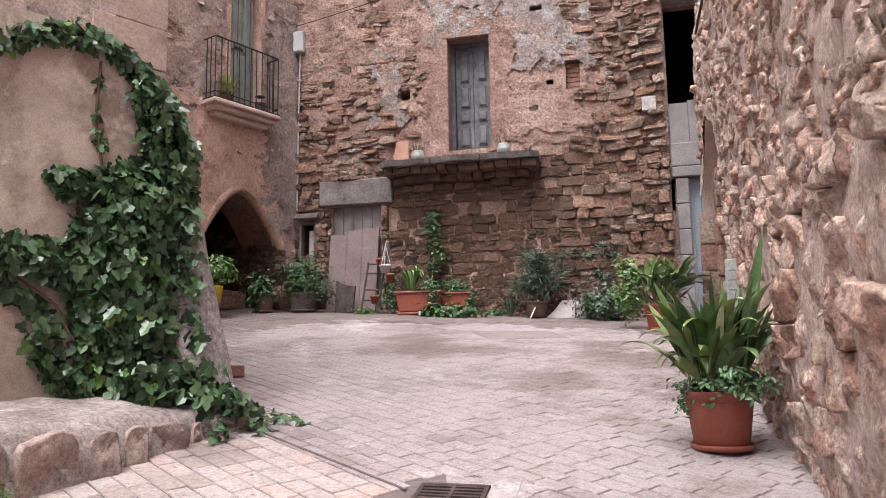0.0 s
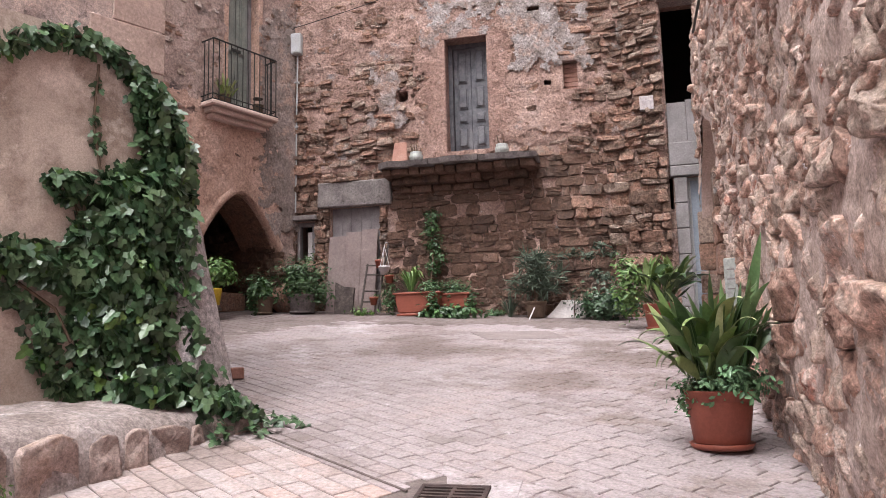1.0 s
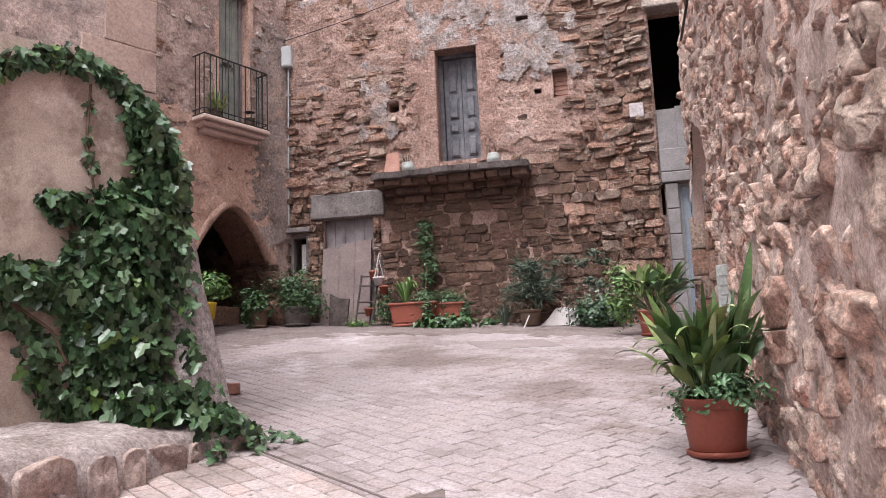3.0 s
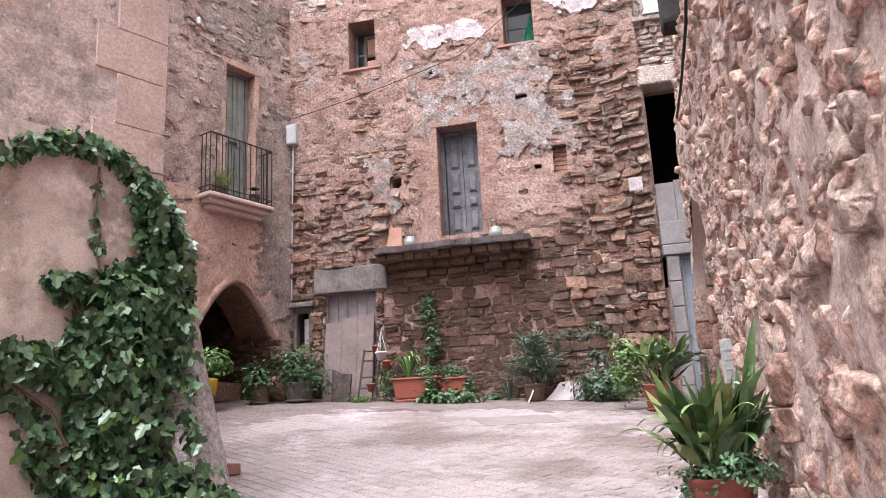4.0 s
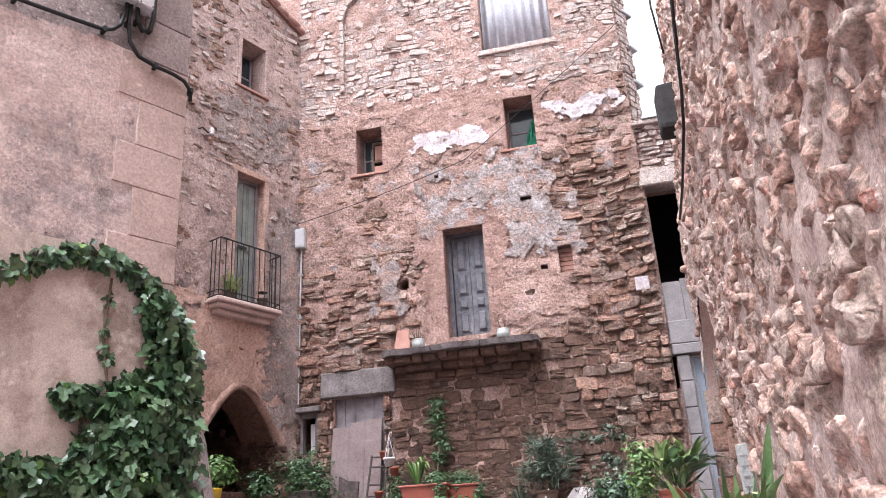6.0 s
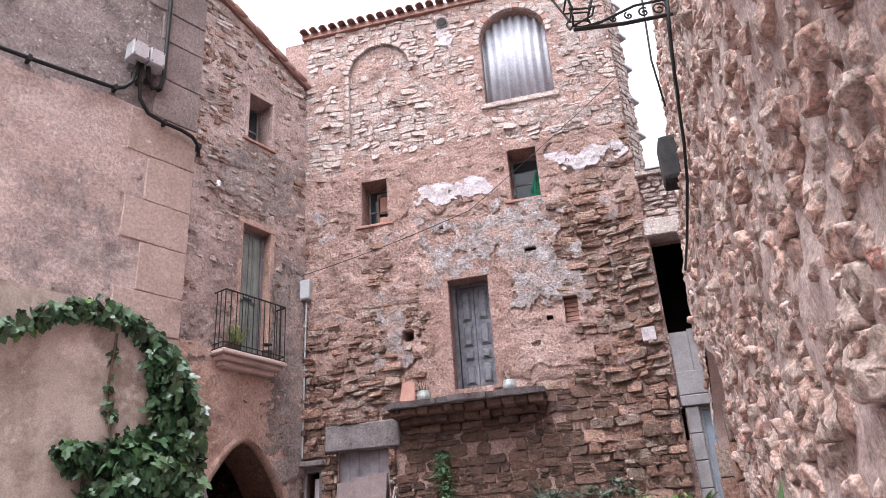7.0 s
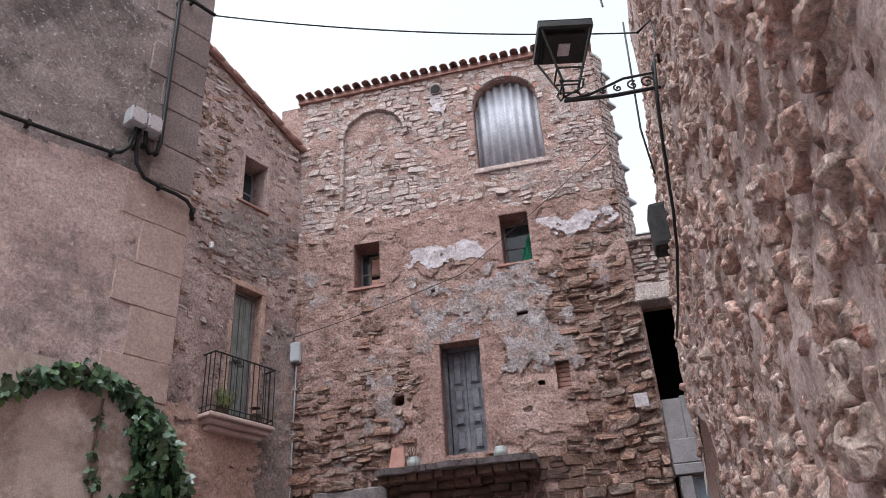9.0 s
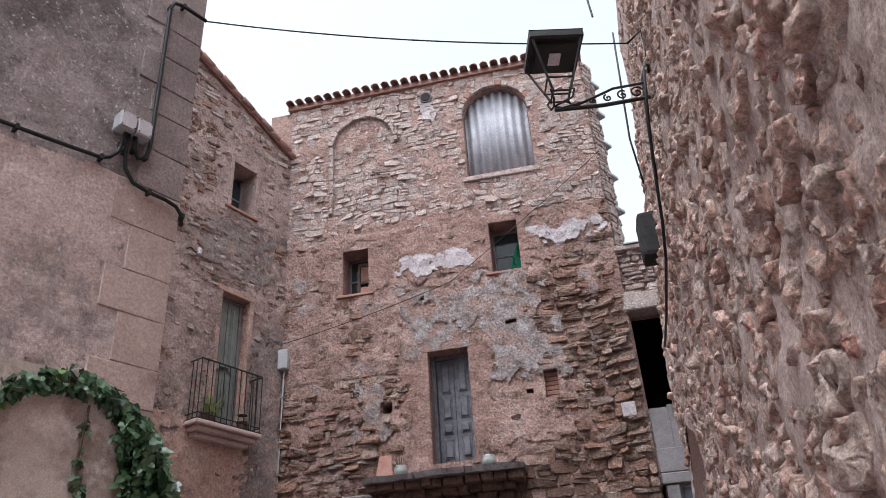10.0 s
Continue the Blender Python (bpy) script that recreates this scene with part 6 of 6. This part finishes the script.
part("leaf", strap_leaf((0.14, -0.03, top), -0.5, 1.0, 0.20, 0.05, 0.075, rng, face=-2.1), M_STRAP, big, "tall upright leaf", smooth=True)
for az, tall, lean, curl in ((3.3, 0.72, 0.62, 0.7), (3.8, 0.66, 0.75, 1.2), (2.9, 0.66, 0.8, 0.6), (3.5, 0.62, 0.95, 1.0), (0.0, 0.62, 0.55, 0.8)):
    part("leaf", strap_leaf((-0.07, 0.0, top), az, tall, lean, curl, 0.065, rng), M_STRAP_PALE, big, smooth=True)
M_BLEACH = surf("bleached_leaf", [(0.34, 0.38, 0.16), (0.52, 0.54, 0.32)], 8, 50, 0.5, 0.1)
for az, tall, lean, curl, wd in ((4.3, 0.76, 0.10, 1.7, 0.10), (4.5, 0.68, 0.20, 1.9, 0.08), (4.0, 0.66, 0.35, 0.9, 0.055)):
    part("bleached_leaf", strap_leaf((-0.06, -0.05, top), az, tall, lean, curl, wd, rng), M_BLEACH, big, "bleached yellow-white leaf", smooth=True)
scatter("clover_leaves", OVAL, bush(rng, (0.02, -0.03, top + 0.07), (0.29, 0.29, 0.13), 1100, 0.045) + bush(rng, (-0.14, 0.10, top - 0.02), (0.12, 0.10, 0.13), 140, 0.045) + bush(rng, (0.2, -0.05, top + 0.1), (0.12, 0.12, 0.1), 160, 0.05), foliage("mint_leaf", [(0.06, 0.13, 0.06), (0.12, 0.23, 0.11), (0.20, 0.33, 0.18)], 0.5), big, "small grey-green leaves spilling over the rim")

two = thing("potted_aspidistra", on_ground(2.85, 10.25, 0), "large pot of broad dark leaves and pale bushy shoots", "potted plant")
top = pot_parts(two, 0.20, 0.30)
rng = random.Random(52)
for cx, cz, n, mt in ((-0.14, 0.22, 26, M_STRAP_PALE), (0.22, 0.26, 28, M_STRAP_PALE), (0.04, 0.14, 24, M_STRAP_PALE), (0.05, -0.02, 18, M_STRAP)):
    for k in range(n):
        az = rng.uniform(0, 2 * math.pi)
        part("leaf", strap_leaf((cx + 0.04 * math.cos(az), 0.04 * math.sin(az), top - 0.01 + cz), az, rng.uniform(0.34, 0.56), rng.uniform(0.05, 0.95), rng.uniform(0.2, 1.5), rng.uniform(0.06, 0.095), rng), mt if rng.random() < 0.75 else M_STRAP, two, smooth=True)
for az in (-2.6, -2.0, -1.5, -1.0, -0.4, 0.1, 0.5):
    part("ribbed_leaf", strap_leaf((0.12, -0.05, top + 0.12), az, rng.uniform(0.60, 0.74), rng.uniform(0.7, 0.95), rng.uniform(1.0, 1.5), 0.14, rng), M_IVY, two, "broad dark drooping ribbed leaf", smooth=True)
scatter("pale_foliage", OVAL, bush(rng, (-0.38, 0.05, top + 0.30), (0.24, 0.2, 0.55), 620, 0.07), M_LEAF_LIGHT, two, "pale green bushy shoots")
part("stem", tube(bmesh.new(), [(0.0, 0, top - 0.02), (-0.1, 0, top + 0.28)], 0.02, 6), M_STEM, two)
part("stem", tube(bmesh.new(), [(0.05, 0, top - 0.02), (0.19, 0, top + 0.30)], 0.02, 6), M_STEM, two)


def trough(m, w, d, h, label, fol, kind_of):
    t = thing("planter_trough", m, label, "planter", "terracotta troughs by the wall")
    bm = bmesh.new()
    vs = box(bm, -w / 2, w / 2, -d / 2, d / 2, 0.04, h)
    for v in vs:
        if v.co.z < 0.1:
            v.co.x *= 0.84
            v.co.y *= 0.80
    bmesh.ops.bevel(bm, geom=list(bm.edges), offset=0.02, segments=2, affect="EDGES")
    part("trough", bm, M_TERRACOTTA, t)
    part("rim", boxes((-w / 2 - 0.02, w / 2 + 0.02, -d / 2 - 0.02, d / 2 + 0.02, h - 0.035, h), bevel=0.01), M_TERRACOTTA, t)
    part("tray", boxes((-w / 2 * 0.9, w / 2 * 0.9, -d / 2 * 0.9, d / 2 * 0.9, 0.0, 0.035), bevel=0.008), M_TERRACOTTA, t)
    part("soil", boxes((-w / 2 + 0.02, w / 2 - 0.02, -d / 2 + 0.02, d / 2 - 0.02, h, h + 0.015), bevel=0.005), M_SOIL, t)
    if kind_of == "aloe":
        q = part("aloe_leaves", blades(34, fol, 0.42, 0.28, 0.045, 0.10), M_LEAF_LIGHT, t, "arching pale aloe leaves")
        q.location = (-0.12, 0, h)
        scatter("trailing_leaves", OVAL, bush(fol, (0.20, 0, h + 0.06), (0.24, 0.18, 0.18), 420, 0.055) + bush(fol, (0.26, -0.15, h - 0.1), (0.13, 0.06, 0.2), 160, 0.05), M_LEAF, t)
    else:
        scatter("bushy_leaves", OVAL, bush(fol, (0, 0, h + 0.06), (w * 0.58, 0.19, 0.20), 620, 0.05) + bush(fol, (w * 0.5, -0.08, h - 0.12), (0.12, 0.08, 0.22), 200, 0.05), M_LEAF, t)


trough(at_f(2.27, 0.45), 0.72, 0.26, 0.36, "terracotta trough with spiky aloe and trailing leaves", random.Random(61), "aloe")
trough(at_f(2.80, 0.26), 0.52, 0.22, 0.34, "shorter terracotta trough with bushy green leaves", random.Random(62), "bush")


def ground_clump(name, u, w, r, n, size, leaf, material, label, category, seed, zc=None):
    rg = random.Random(seed)
    t = thing(name, at_f(u, w), label, category)
    scatter("leaves", leaf, bush(rg, (0, 0, r[2] * 0.75 if zc is None else zc), r, n, size), material, t, kind="stuff")
    return t


ground_clump("ivy_patch", 2.75, 0.62, (0.62, 0.16, 0.16), 520, 0.075, IVY, M_LEAF, "low green ivy spreading before the troughs", "ivy", 71, 0.06)
ground_clump("ivy_mound", 5.12, 0.42, (0.56, 0.28, 0.30), 1500, 0.055, IVY, M_IVY_SHADED, "ivy mound at the foot of the wall, shade painted into its leaves", "ivy", 72)
ground_clump("weed_tuft", 1.80, 0.42, (0.20, 0.15, 0.36), 420, 0.05, OVAL, M_LEAF, "small leafy weeds beside the troughs", "weeds", 73)
ground_clump("weed_tuft", 1.38, 0.55, (0.25, 0.12, 0.09), 110, 0.05, IVY, M_LEAF_LIGHT, "low pale weeds in front of the plank door", "weeds", 74, 0.04)
ground_clump("weed_tuft", 3.42, 0.25, (0.25, 0.10, 0.08), 120, 0.05, IVY, M_LEAF, "low weeds along the wall foot", "weeds", 75, 0.04)
cl = thing("wall_climber", F, "thin climbing shrub against the stone wall", "climbing plant")
rg = random.Random(76)
mats = []
for u, z, r in ((2.44, 3.50, 0.12), (2.42, 3.28, 0.12), (2.46, 3.05, 0.17), (2.52, 2.86, 0.16), (2.45, 2.65, 0.12)):
    mats += bush(rg, (u, -0.18, z), (r * 1.25, 0.12, r * 1.2), 130, 0.065)
scatter("leaves", OVAL, mats, M_LEAF, cl, kind="stuff")
part("stem", tube(bmesh.new(), [(2.42, -0.3, 2.3), (2.46, -0.2, 2.8), (2.42, -0.16, 3.3), (2.44, -0.16, 3.6)], 0.012, 6), M_STEM, cl)
ol = thing("oleander", at_f(4.08, 0.40), "grey-green narrow-leaved shrub in a dark pot", "potted plant")
top = pot_parts(ol, 0.17, 0.24, M_STEM, False)
rg = random.Random(77)
mats = []
for k in range(70):
    a = rg.uniform(0, 6.28)
    c = (0.42 * math.cos(a) * rg.random() + 0.10, 0.12 * math.sin(a), rg.uniform(0.35, 0.98))
    for _ in range(17):
        d = Vector((rg.gauss(0, 1), rg.gauss(0, 0.8), rg.gauss(0.1, 0.7))).normalized()
        m = Matrix.Translation(c) @ d.to_track_quat("Y", "Z").to_matrix().to_4x4() @ Matrix.Rotation(rg.uniform(0, 6), 4, "Y")
        mats.append(m @ Matrix.Scale(rg.uniform(0.14, 0.24), 4))
scatter("narrow_leaves", NARROW, mats, M_LEAF_GREY, ol)
bm = bmesh.new()
for k in range(9):
    tube(bm, [(0, 0, 0.2), (rg.uniform(-0.1, 0.1), 0, 0.5), (rg.uniform(-0.35, 0.4), rg.uniform(-0.1, 0.1), rg.uniform(0.6, 1.0))], 0.008, 5)
part("twigs", bm, M_STEM, ol)
st = thing("grass_tuft", at_f(3.68, 0.35), "thin grassy tuft at the wall foot", "grass")
part("grass_blades", blades(60, random.Random(78), 0.42, 0.25, 0.014, 0.05), M_LEAF_GREY, st)
sk = thing("white_stick", at_f(4.06, 0.62), "short white stick leaning on the pot", "stick")
part("rod", tube(bmesh.new(), [(-0.06, 0, 0.0), (0.06, 0.12, 0.28)], 0.012, 6), M_WHITE, sk)
yt = thing("young_tree", at_f(5.0, 0.25), "thin sapling with pale feathery leaves", "sapling")
rg = random.Random(79)
part("trunk", tube(bmesh.new(), [(0, 0, 0), (0.02, 0, 0.5), (0.0, 0, 0.95)], [0.014, 0.011, 0.006], 6), M_STEM, yt)
mats = []
for c in ((-0.3, 0, 1.02), (0.05, 0, 1.1), (0.18, 0, 0.98), (-0.1, -0.05, 0.95), (0.0, 0, 0.68), (0.12, 0, 0.62)):
    mats += bush(rg, c, (0.16, 0.1, 0.07), 60, 0.07)
scatter("leaves", OVAL, mats, M_LEAF_GREY, yt)
for k, (pts, u) in enumerate((([(-0.25, 0.0), (0.18, 0.0), (0.18, 0.27), (0.0, 0.27), (-0.12, 0.12)], 4.46), ([(-0.075, 0.0), (0.075, 0.0), (0.07, 0.26), (-0.075, 0.27)], 4.73))):
    t = thing("white_slab", at_f(u, 0.34), "broken cream stone slab leaning by the wall" if k == 0 else "small cream stone slab leaning by the wall", "stone slab", "cream slabs by the wall")
    bm = bmesh.new()
    fr_, bk = [bm.verts.new((x, -0.02 + z * 0.25, z)) for x, z in pts], [bm.verts.new((x, 0.015 + z * 0.25, z)) for x, z in pts]
    bm.faces.new(fr_), bm.faces.new(bk[::-1])
    for i in range(len(pts)):
        j = (i + 1) % len(pts)
        bm.faces.new((fr_[j], fr_[i], bk[i], bk[j]))
    part("slab_body", bm, surf("cream_stone_%d" % k, [(0.60, 0.54, 0.48), (0.70, 0.64, 0.58)], 4, 60, 0.8, 0.15), t)

# bushes in pots by the small window
b1 = thing("potted_bush", at_f(0.36, 0.50), "round leafy bush in a dark wide pot", "potted plant")
pot_parts(b1, 0.24, 0.27, M_GREYSTONE)
scatter("leaves", OVAL, bush(random.Random(81), (-0.02, -0.05, 0.56), (0.46, 0.36, 0.46), 2100, 0.058) + bush(random.Random(86), (0.30, 0.0, 0.32), (0.26, 0.24, 0.26), 420, 0.055), foliage("bush_leaf", [(0.02, 0.05, 0.016), (0.04, 0.09, 0.027), (0.075, 0.145, 0.045)]), b1)
b2 = thing("potted_bush", at_f(-0.18, 0.75), "small broad-leaved plant in an earthen pot", "potted plant")
pot_parts(b2, 0.15, 0.24, M_STEM)
scatter("leaves", OVAL, bush(random.Random(82), (-0.06, -0.05, 0.36), (0.28, 0.24, 0.36), 620, 0.08), M_LEAF, b2)
q = part("broad_leaves", blades(12, random.Random(83), 0.5, 0.22, 0.13, 0.06), M_LEAF_LIGHT, b2)
q.location.z = 0.2
b3 = thing("yellow_pot", L @ pose(-1.80, -0.2, local_gz(L, -1.80, -0.2) - 0.12), "leafy lemon-green plant in a bright yellow pot", "potted plant")
M_YELLOW = surf("yellow_glaze", [(0.50, 0.34, 0.02), (0.60, 0.42, 0.03)], 5, 50, 0.5, 0.05)
part("stand", tube(bmesh.new(), [(0, 0, 0), (0, 0, 0.36)], 0.06, 8), M_STEM, b3)
part("pot", lathe([(0, 0.36), (0.10, 0.36), (0.13, 0.58), (0.135, 0.60), (0.11, 0.58), (0, 0.57)], 18), M_YELLOW, b3, smooth=True)
scatter("leaves", OVAL, bush(random.Random(84), (0.10, 0, 0.86), (0.34, 0.26, 0.28), 340, 0.10), M_LEAF_LIGHT, b3)
b4 = thing("hanging_plant", L @ pose(-1.0, 1.6, 2.75), "shaded pot plant on a ledge inside the passage", "potted plant")
pot_parts(b4, 0.16, 0.2, M_TERRACOTTA, False)
scatter("leaves", OVAL, bush(random.Random(85), (0, 0, 0.3), (0.3, 0.2, 0.2), 200, 0.08), M_LEAF, b4)
part("ledge", boxes((-0.35, 0.35, -0.15, 0.9, -0.12, 0.0), bevel=0.02), M_STONE_LOW, b4)
be = thing("passage_bench", L @ pose(-0.95, 0.9, local_gz(L, -0.95, 0.9)), "rough stone block bench inside the archway", "bench")
bm = bmesh.new()
box(bm, -0.55, 0.5, -0.2, 0.25, 0.0, 0.32, bevel=0.03, seg=2, jit=0.03)
part("bench_block", bm, M_STONE, be)
rk = thing("corner_boulder", L @ pose(-0.20, -0.10, local_gz(L, -0.2, -0.1)), "rounded boulder at the arch foot", "boulder")
bm = bmesh.new()
bmesh.ops.create_icosphere(bm, subdivisions=3, radius=0.3)
for v in bm.verts:
    v.co *= 1 + 0.22 * noise.noise(v.co * 4)
    v.co.z = v.co.z * 0.95 + 0.2
part("boulder_stone", bm, M_STONE, rk, smooth=True)

# ladder with hanging pots, and a plank stub
M_OLDWOOD = surf("dark_old_wood", [(0.045, 0.035, 0.03), (0.09, 0.07, 0.06)], 12, 40, 0.85, 0.4)
ld = thing("wooden_ladder", at_f(1.50, 0.36), "small rough wooden ladder rack against the door", "ladder")
for a, b in (((-0.16, -0.16, 0), (-0.13, 0.14, 0.82)), ((0.10, -0.16, 0), (0.22, 0.16, 1.12))):
    part("rail", tube(bmesh.new(), [a, b], 0.018, 6), M_OLDWOOD, ld)
for t in (0.24, 0.45, 0.78, 0.97):
    z = 0.82 * t
    part("rung", tube(bmesh.new(), [(-0.155, -0.16 + 0.30 * t, z), (0.14, -0.14 + 0.28 * t, z - 0.01)], 0.013, 6), M_OLDWOOD, ld)
for x, z, r, mt, lab in ((0.13, 0.74, 0.055, M_TERRACOTTA, "tiny terracotta pot hooked on the ladder"), (0.30, 0.50, 0.065, M_TERRACOTTA, "small terracotta pot hooked beside the ladder"), (0.22, 0.64, 0.085, M_WHITE, "white hanging pot on wire hangers"), (0.05, 0.15, 0.075, M_TERRACOTTA, "small terracotta pot on the bottom rung")):
    hp = thing("hanging_pot", at_f(1.50 + x, 0.44) @ pose(0, 0, z), lab, "pot", "pots on the ladder")
    part("pot", lathe([(0, 0), (r * 0.75, 0), (r, 0.10), (r * 1.1, 0.10), (r * 1.1, 0.13), (r * 0.9, 0.13), (0, 0.11)], 16), mt, hp, smooth=True)
    if mt is M_WHITE:
        for k in range(3):
            a = 2.1 * k
            part("hanger_wire", tube(bmesh.new(), [(r * math.cos(a), r * math.sin(a), 0.12), (0, 0.02, 0.46)], 0.006, 5), M_WHITE, hp)
        part("hook", tube(bmesh.new(), [(0, 0.02, 0.46), (0.02, 0.03, 0.52), (0.05, 0.03, 0.50)], 0.007, 5), M_WHITE, hp)
    else:
        part("soil", lathe([(0, 0.10), (r * 0.9, 0.10), (r * 0.8, 0.115), (0, 0.12)], 12), M_SOIL, hp)
        scatter("leaves", OVAL, bush(random.Random(int(90 + 100 * x)), (0, 0, 0.13), (r, r, 0.05), 26, 0.04), M_LEAF, hp)
pk = thing("plank_stub", at_f(1.03, 0.42), "short barky plank leaning on the door", "plank")
bm = bmesh.new()
fr_ = [bm.verts.new((x, -0.05 + z * 0.25, z)) for x, z in ((-0.15, 0), (0.15, 0), (0.16, 0.42), (-0.02, 0.44), (-0.17, 0.52))]
bk = [bm.verts.new(v.co + Vector((0, 0.05, 0))) for v in fr_]
bm.faces.new(fr_), bm.faces.new(bk[::-1])
for i in range(5):
    j = (i + 1) % 5
    bm.faces.new((fr_[j], fr_[i], bk[i], bk[j]))
part("plank_body", bm, surf("bark_plank", [(0.02, 0.015, 0.013), (0.06, 0.046, 0.038), (0.13, 0.10, 0.085)], 9, 24, 0.9, 1.0, grain=(0.5, 1.4)), pk)

# drain grate
M_RUST = surf("rusty_iron", [(0.025, 0.018, 0.018), (0.06, 0.038, 0.034), (0.10, 0.065, 0.055)], 8, 50, 0.75, 0.4)
gr = thing("drain_grate", pose(0.05, 3.95, gz(0.05, 3.95) - 0.003, 9, 1.2, -12) @ Matrix.Scale(0.8, 4), "black iron drain grate in a mortar bed", "drain", kind="structure")
part("mortar_bed", boxes((-0.40, 0.40, -0.40, 0.40, -0.06, -0.0045), bevel=0.004), M_PAVER, gr)
# no real depth: a thin black plate paints the darkness below the bars
part("pit", boxes((-0.20, 0.20, -0.2, 0.2, -0.0015, 0.0)), M_DARK, gr)
part("frame", boxes((-0.22, 0.22, -0.22, -0.19, -0.02, 0.012), (-0.22, 0.22, 0.19, 0.22, -0.02, 0.012), (-0.22, -0.19, -0.19, 0.19, -0.02, 0.012), (0.19, 0.22, -0.19, 0.19, -0.02, 0.012), (-0.012, 0.012, -0.19, 0.19, -0.02, 0.012), bevel=0.003), M_RUST, gr)
for k in range(7):
    for a, b in ((-0.19, -0.012), (0.012, 0.19)):
        y = -0.17 + 0.055 * k
        part("bar", boxes((a, b, y, y + 0.024, -0.02, 0.010)), M_RUST, gr)

# cover slab let into the paving
cs = thing("cover_slab", pose(0.95, 9.75, 0), "dark worn cover slab let into the paving", "cover", kind="structure")
bm = bmesh.new()
vs = box(bm, -0.50, 0.50, -0.34, 0.34, 0.0, 0.001)
for v in vs:
    x, y = v.co.x - 0.25 * v.co.y, v.co.y + 0.12 * v.co.x
    v.co = (x, y, gz(0.95 + x, 9.75 + y) + (0.0045 if v.co.z > 0 else -0.03))
part("slab_body", bm, surf("dark_paving_slab", [(0.16, 0.125, 0.11), (0.24, 0.195, 0.175), (0.30, 0.25, 0.225)], 2, 40, 0.8, 0.5, stain=((0.20, 0.13, 0.105), 3.0, 0.58)), cs)

# ---- paving ----
paving = tagged(new("paving"), "pinkish-grey rectangular stone pavers laid in slanting rows", "paving", kind="structure")
rng = random.Random(3)
ang = radians(-49)
ax, ay = Vector((math.cos(ang), math.sin(ang), 0)), Vector((-math.sin(ang), math.cos(ang), 0))
F_IN, L_IN, T_IN, W_IN = F.inverted(), L.inverted(), T.inverted(), W.inverted()


def paved(p):
    q = F_IN @ p
    if q.y > 0.05:
        return (L_IN @ p).y < 4.0 and (L_IN @ p).y > 0.0 and q.y < 2.0 and q.x < 0 or (6.3 < q.x < 7.4 and q.y < 0.3)
    if (T_IN @ p).y > -0.35 and (T_IN @ p).x < 0.1:
        return False
    if (W_IN @ p).y > 0.22 and (W_IN @ p).x > 0.2:
        return False
    if max(abs(p.x - 0.05), abs(p.y - 3.95)) < 0.25:
        return False
    return -6 < p.x < 5 and p.y > -4


items = []
row = 0
v = -9.0
while v < 12.5:
    wd = 0.122
    u = -12 + rng.uniform(0, 0.3)
    while u < 9:
        ln = rng.choice((0.22, 0.24, 0.26, 0.18))
        c = ax * (u + ln / 2) + ay * (v + wd / 2)
        if paved(c):
            items.append((c, ln, wd))
        u += ln
    v += wd
tilt = Vector((0.0222, -0.159, 1)).normalized()
tx = (ax - tilt * ax.dot(tilt)).normalized()
ty = tilt.cross(tx)
rot = Matrix((tx, ty, tilt)).transposed().to_4x4()
far = {mt: ([], []) for mt in (M_PAVER, M_PAVER_WARM, M_PAVER_DIRT_SHADE)}
shapes = {}
for ln in (0.22, 0.24, 0.26, 0.18):
    for k in range(3):
        bm = bmesh.new()
        g = 0.0034 + 0.0009 * k
        box(bm, -ln / 2 + g, ln / 2 - g, -0.061 + g, 0.061 - g, -0.03, 0.0, jit=0.0015, rng=rng)
        bmesh.ops.bevel(bm, geom=[e for e in bm.edges if all(v.co.z > -0.01 for v in e.verts)], offset=0.004, segments=1, affect="EDGES")
        bm.normal_update()
        for mt in far:
            me = bpy.data.meshes.new("paver")
            bm.to_mesh(me)
            me.materials.append(mt)
            shapes[ln, k, mt] = me
        bm.free()
count = 0
for c, ln, wd in sorted(items, key=lambda i: (i[0] - Vector((0.2, 4.6, 0))).length):
    # warmer pavers on the tower's side of the line that runs to the drain
    mt = M_PAVER_WARM if (c.x + 1.30) * 1.25 + (c.y - 5.28) * 1.14 < 0.0 else M_PAVER
    # near the two house walls: darker pavers that carry painted shade and dirt
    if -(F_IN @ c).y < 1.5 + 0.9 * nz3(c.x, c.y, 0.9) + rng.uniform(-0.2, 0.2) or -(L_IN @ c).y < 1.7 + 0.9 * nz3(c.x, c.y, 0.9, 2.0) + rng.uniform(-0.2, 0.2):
        mt = M_PAVER_DIRT_SHADE
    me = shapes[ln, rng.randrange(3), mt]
    m = Matrix.Translation((c.x, c.y, gz(c.x, c.y) + rng.uniform(-0.001, 0.001))) @ rot @ Euler((rng.gauss(0, 0.0025), rng.gauss(0, 0.002), rng.gauss(0, 0.006))).to_matrix().to_4x4()
    if count < 300 and c.y > 3.2:
        ob = new("paver", me)
        ob.parent = paving
        ob.matrix_local = m
        count += 1
    else:
        verts, faces = far[mt]
        o = len(verts)
        verts += [m @ w.co for w in me.vertices]
        faces += [tuple(i + o for i in f.vertices) for f in me.polygons]
for mt, (verts, faces) in far.items():
    me = bpy.data.meshes.new("far_pavers")
    me.from_pydata(verts, [], faces)
    tagged(link_mesh("far_pavers", me, mt, paving), kind="stuff")

# open joint that runs to the drain
jt = bmesh.new()
a, b = Vector((-1.30, 5.28, gz(-1.30, 5.28) + 0.0045)), Vector((-0.16, 4.03, gz(-0.16, 4.03) + 0.0045))
tube(jt, [a, b], 0.007, 6)
part("open_joint", jt, M_JOINT, paving, "dark open joint running to the drain")
